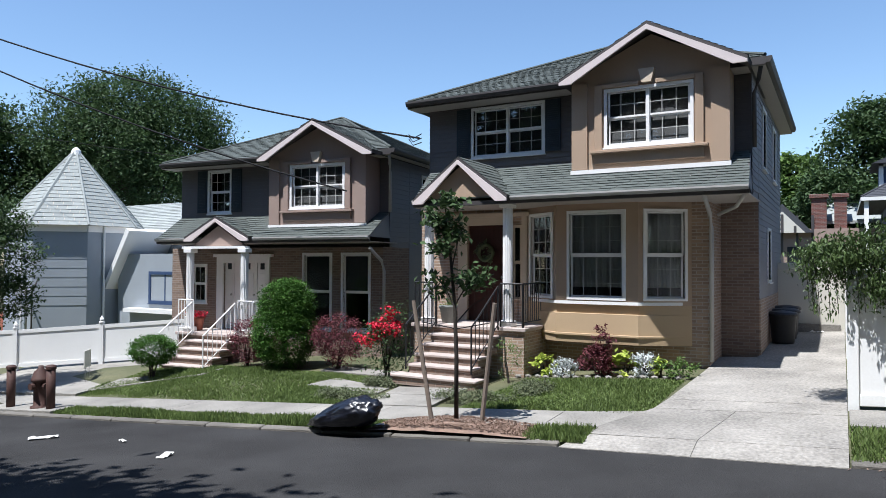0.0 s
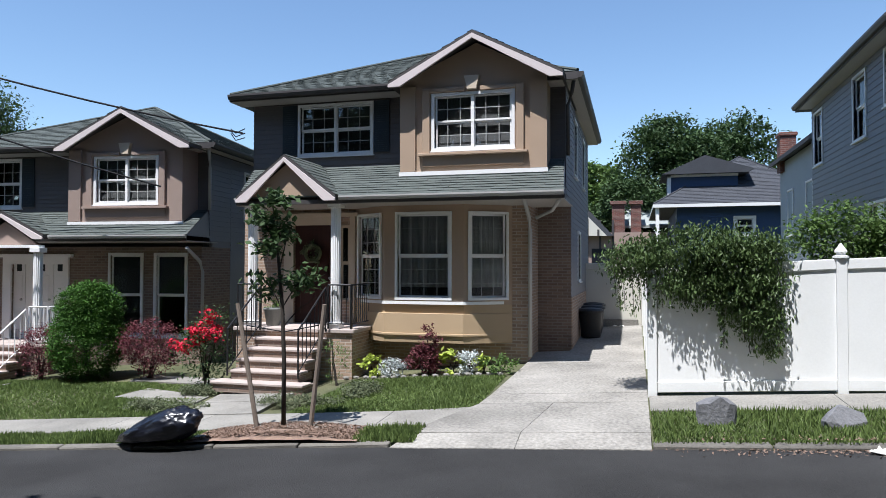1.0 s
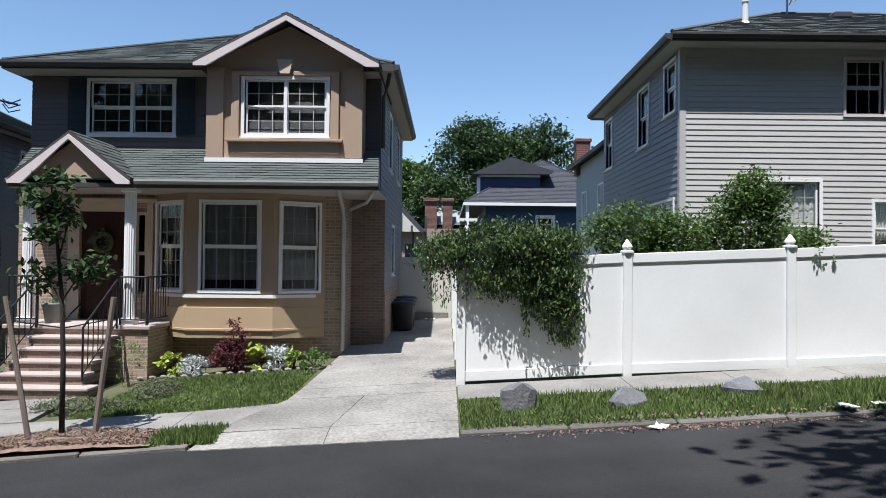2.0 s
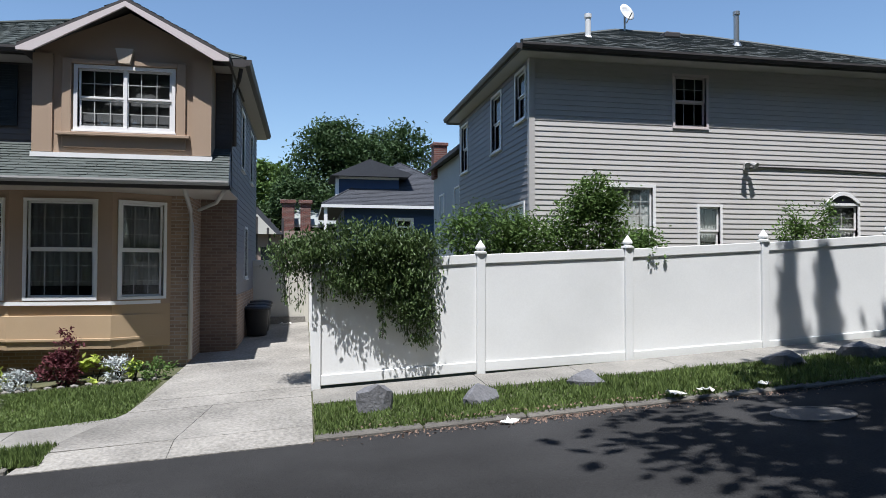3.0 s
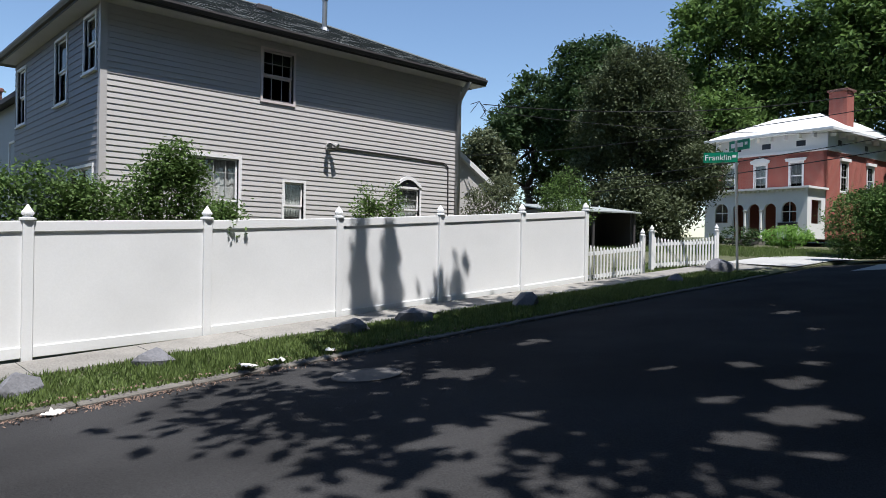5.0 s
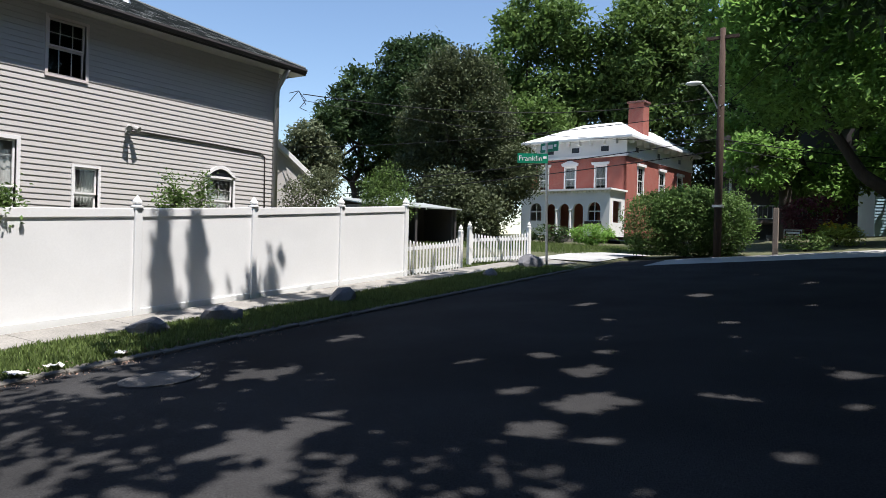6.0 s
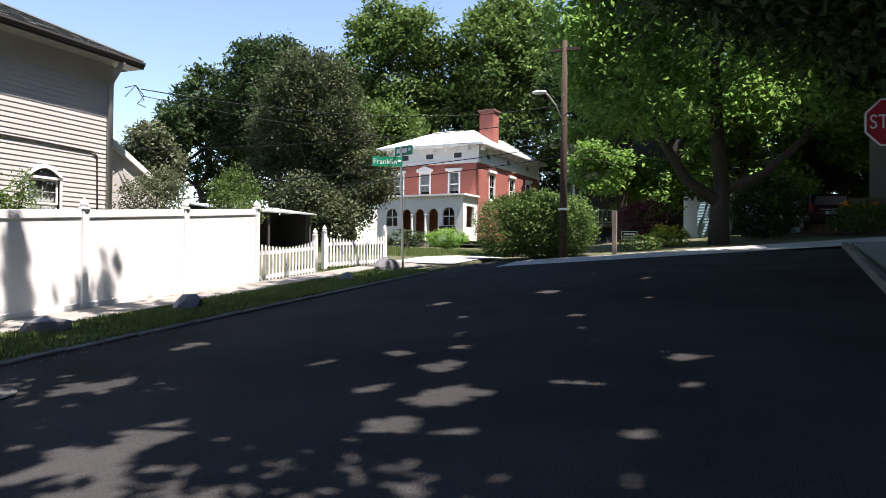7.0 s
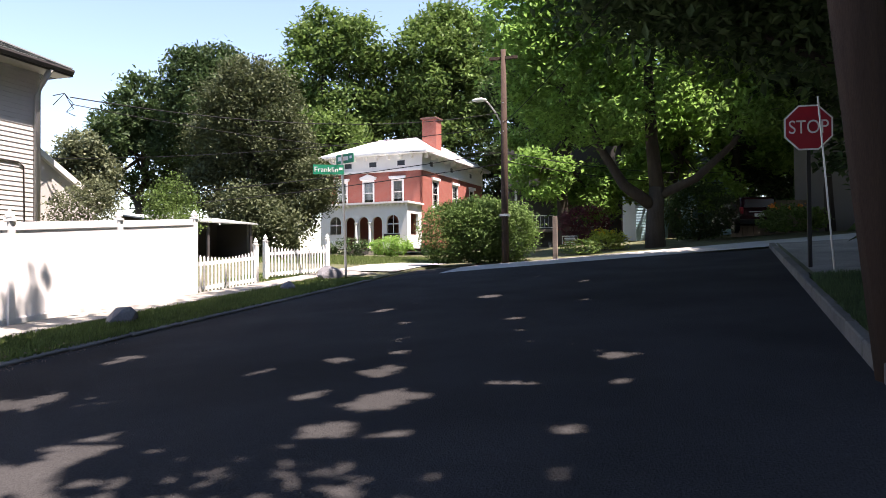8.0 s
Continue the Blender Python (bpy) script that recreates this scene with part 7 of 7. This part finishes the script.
big_tree(35.5, -15.5, 3.0, 15, 4.6, 22000, 0.26, leaf_light, "sunlit green tree overhanging the parked car", 225, 0.4, low=0.3)
big_tree(26.0, -17.0, 2.9, 13, 4.5, 14000, 0.28, leaf_dark, "dark leafy tree beyond the far pavement", 226, low=0.1)
big_tree(44.0, -12.5, 3.0, 16, 4.5, 14000, 0.3, leaf_light, "leafy sunlit tree behind the parked car", 227, low=0.2)

# forked maple at the corner
tx, ty = 30.6, -7.8
tz = road_z(tx, ty)
mp = thing("maple_tree", pose(tx, ty, tz), "forked maple with dark trunk and sunlit yellow-green leaves", "tree")
for pts, rr in (([(0, 0, -0.3), (0.05, 0, 1.2), (0.1, -0.1, 2.4)], [0.44, 0.34, 0.31]), ([(0.05, 0, 1.6), (-0.2, 1.2, 2.5), (-0.3, 2.2, 4.2), (0, 2.8, 6.5)], [0.28, 0.22, 0.18, 0.08]),
                ([(0.1, -0.1, 2.2), (0.1, 0.1, 4.5), (0.0, 0.2, 7.5), (0, 0, 11)], [0.3, 0.25, 0.18, 0.07]), ([(0.1, 0, 2.0), (0, -1.6, 2.7), (-0.1, -3.0, 4.0), (0, -4.2, 6.2)], [0.22, 0.17, 0.13, 0.06])):
    bm = bmesh.new()
    tube(bm, pts, rr, 10)
    part("limb" if pts[0][2] > 0 else "trunk", bm, bark, mp, smooth=True)
foliage("crown", [(0, 0, 9.5, 3.4, 4.0, 3.6), (0, 3.6, 7.0, 2.6, 2.2, 2.4), (0, 3.4, 10.5, 2.4, 2.4, 2.4), (0, -4.4, 7.6, 2.4, 2.2, 1.9), (0.5, -4.0, 10.5, 2.4, 2.4, 2.2), (-1.5, 1.6, 5.2, 1.4, 1.4, 1.0), (-1.5, -3.4, 5.0, 1.2, 1.6, 0.8), (0, 0, 13, 3, 3, 2), (-1, 5.2, 9, 1.8, 1.6, 3.0), (-1.0, -6.2, 8.6, 1.8, 1.8, 2.4)], 46000, 0.28, leaf_maple, mp, 231, clump=0.35, shell=0.5)
shrub("dark_hedge", (34.5, -9.7, road_z(34.5, -9.7)), [(0, 0, 1.3, 1.0, 1.5, 1.3)], 6000, 0.16, leaf_dark, "dark hedge in deep shade beside the drive", 232, "hedge")
shrub("flowering_shrub", (31.4, -4.9, road_z(31.4, -4.9)), [(0, 0, 1.1, 0.7, 1.0, 0.8)], 3000, 0.13, leaf_wine, "wine-leaved shrub beside the steps", 233)
lily = shrub("lily_clump", (30.6, -5.8, road_z(30.6, -5.8)), [(0, 0, 0.35, 0.5, 0.7, 0.35)], 1200, 0.16, leaf_lime, "yellow-flowered lime-green plants by the drive", 234)
foliage("blossom", [(0, 0, 0.75, 0.4, 0.5, 0.12)], 160, 0.1, petal_yellow, lily, 235, clump=0.06, slim=0.8)
shrub("low_shrub", (28.0, -5.0, road_z(28.0, -5.0)), [(0, 0, 0.2, 0.4, 0.7, 0.25)], 900, 0.12, leaf_mid, "low green shrub under the yard sign", 236)
lil2 = shrub("lily_clump", (33.0, -13.3, verge_z(33.0, -13.3)), [(0, 0, 0.5, 0.9, 1.3, 0.5)], 2600, 0.18, leaf_mid, "orange day-lilies and green leaves in the shade", 237)
foliage("blossom", [(0, 0.3, 1.05, 0.4, 0.7, 0.08)], 120, 0.12, petal_orange, lil2, 238, clump=0.06, slim=0.8)


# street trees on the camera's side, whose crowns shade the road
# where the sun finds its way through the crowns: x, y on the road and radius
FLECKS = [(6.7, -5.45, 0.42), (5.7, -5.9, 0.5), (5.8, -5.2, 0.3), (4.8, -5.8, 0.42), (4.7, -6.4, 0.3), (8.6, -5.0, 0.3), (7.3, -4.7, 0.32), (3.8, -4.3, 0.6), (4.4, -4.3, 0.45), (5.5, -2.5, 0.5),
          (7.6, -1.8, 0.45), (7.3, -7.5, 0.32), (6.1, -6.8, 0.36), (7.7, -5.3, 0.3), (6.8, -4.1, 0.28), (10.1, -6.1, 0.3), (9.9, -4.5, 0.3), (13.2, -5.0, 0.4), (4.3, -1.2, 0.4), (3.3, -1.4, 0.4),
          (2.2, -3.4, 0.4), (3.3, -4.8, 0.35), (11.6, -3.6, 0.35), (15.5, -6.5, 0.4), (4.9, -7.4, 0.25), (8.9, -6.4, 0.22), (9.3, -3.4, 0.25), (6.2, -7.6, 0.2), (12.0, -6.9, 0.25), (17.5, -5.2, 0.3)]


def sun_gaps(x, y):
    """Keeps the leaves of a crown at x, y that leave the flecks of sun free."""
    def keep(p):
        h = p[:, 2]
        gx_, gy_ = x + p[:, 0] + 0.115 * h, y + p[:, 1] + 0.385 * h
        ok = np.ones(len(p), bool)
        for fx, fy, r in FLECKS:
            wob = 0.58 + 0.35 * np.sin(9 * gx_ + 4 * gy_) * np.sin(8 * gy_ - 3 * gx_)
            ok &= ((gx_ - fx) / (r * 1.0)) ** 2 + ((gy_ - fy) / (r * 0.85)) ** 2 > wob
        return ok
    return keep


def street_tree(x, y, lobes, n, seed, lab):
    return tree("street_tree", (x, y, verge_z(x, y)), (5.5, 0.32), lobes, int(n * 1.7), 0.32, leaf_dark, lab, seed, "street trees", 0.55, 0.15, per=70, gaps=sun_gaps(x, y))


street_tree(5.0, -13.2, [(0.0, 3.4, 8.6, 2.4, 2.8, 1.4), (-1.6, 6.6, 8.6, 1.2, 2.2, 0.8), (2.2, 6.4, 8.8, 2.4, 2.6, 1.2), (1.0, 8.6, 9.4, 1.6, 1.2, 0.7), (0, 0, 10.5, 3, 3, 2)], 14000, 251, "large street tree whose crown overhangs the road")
# lobes at 13.5 here and below: unseen, added to block sky over the road
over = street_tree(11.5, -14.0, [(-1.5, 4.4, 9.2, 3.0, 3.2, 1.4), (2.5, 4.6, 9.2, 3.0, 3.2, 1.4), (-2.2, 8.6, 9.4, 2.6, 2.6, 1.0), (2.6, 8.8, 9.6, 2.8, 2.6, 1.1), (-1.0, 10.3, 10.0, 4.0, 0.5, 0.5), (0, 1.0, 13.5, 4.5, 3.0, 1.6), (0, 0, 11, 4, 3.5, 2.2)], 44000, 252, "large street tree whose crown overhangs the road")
# unseen leaf columns, added only to cast the streaked shadows on the fence
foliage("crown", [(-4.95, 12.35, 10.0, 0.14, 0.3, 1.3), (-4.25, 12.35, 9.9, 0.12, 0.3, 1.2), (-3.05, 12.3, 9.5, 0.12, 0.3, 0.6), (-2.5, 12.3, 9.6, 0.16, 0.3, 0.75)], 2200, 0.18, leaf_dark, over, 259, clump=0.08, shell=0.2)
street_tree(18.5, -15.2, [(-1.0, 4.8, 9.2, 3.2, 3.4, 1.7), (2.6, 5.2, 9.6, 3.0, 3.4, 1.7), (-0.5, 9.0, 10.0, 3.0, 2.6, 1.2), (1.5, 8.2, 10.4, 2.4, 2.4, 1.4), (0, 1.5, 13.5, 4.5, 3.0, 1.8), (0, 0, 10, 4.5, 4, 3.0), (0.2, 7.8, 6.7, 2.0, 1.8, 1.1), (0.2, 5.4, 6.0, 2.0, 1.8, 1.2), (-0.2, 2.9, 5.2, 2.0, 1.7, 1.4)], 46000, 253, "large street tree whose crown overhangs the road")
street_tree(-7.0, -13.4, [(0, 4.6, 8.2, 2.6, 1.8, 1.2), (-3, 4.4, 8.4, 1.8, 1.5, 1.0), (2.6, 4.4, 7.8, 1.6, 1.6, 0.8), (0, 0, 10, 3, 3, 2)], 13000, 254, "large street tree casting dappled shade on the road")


# unseen plain houses, added behind the camera to block low southern sky light
def unseen_house(x, y, rz, label):
    h = thing("house", pose(x, y, verge_z(x, -16), 0, 0, rz), label, "house", "houses across the street")
    quick("wall", [(-4, 4, 0, 9, -1, 6)], siding_grey, h)
    hip_roof(h, -4.4, 4.4, -0.4, 9.4, 6.1, 0.5, shingle, seed=95, tab=0.5)
    for wx in (-2.2, 0, 2.2):
        for wz in (1.0, 3.9):
            quick("window", [(wx - 0.5, wx + 0.5, -0.04, -0.004, wz, wz + 1.4)], trim_white, h)
    return h


for x in (-26, -14, -2, 9):
    unseen_house(x, -22 - 0.1 * x, 180, "unseen plain two-storey house added across the street to block sky")

# dense row of unseen trees, added to keep southern sky off the fronts
for k in range(12):
    big_tree(-56 + 6.6 * k, -16 + 1.0 * math.sin(k * 2.1) - (2.0 if k > 8 else 0), 0.4, 19 + 1.5 * math.sin(k), 5.6, 3200, 0.8, leaf_dark, "unseen full dark green tree added to block the southern sky", 400 + k, low=0.02)

grass("lawn", [(24.5, 37, c_(2.0), c_(12.0), 16000)], "rough sunlit lawn in front of the brick house", 7, 0.12)
tagged(raw_mesh("corner_pavement", [(xx, yy, land_z(xx, yy) + 0.02) for yy in (2.4, 1.2, 0.2) for xx in (21.6, 24.5, 27.5)], [(0, 1, 4, 3), (1, 2, 5, 4), (3, 4, 7, 6), (4, 5, 8, 7)], asphalt_pale, None, "pale sunlit paving at the street corner"), category="pavement", kind="structure")
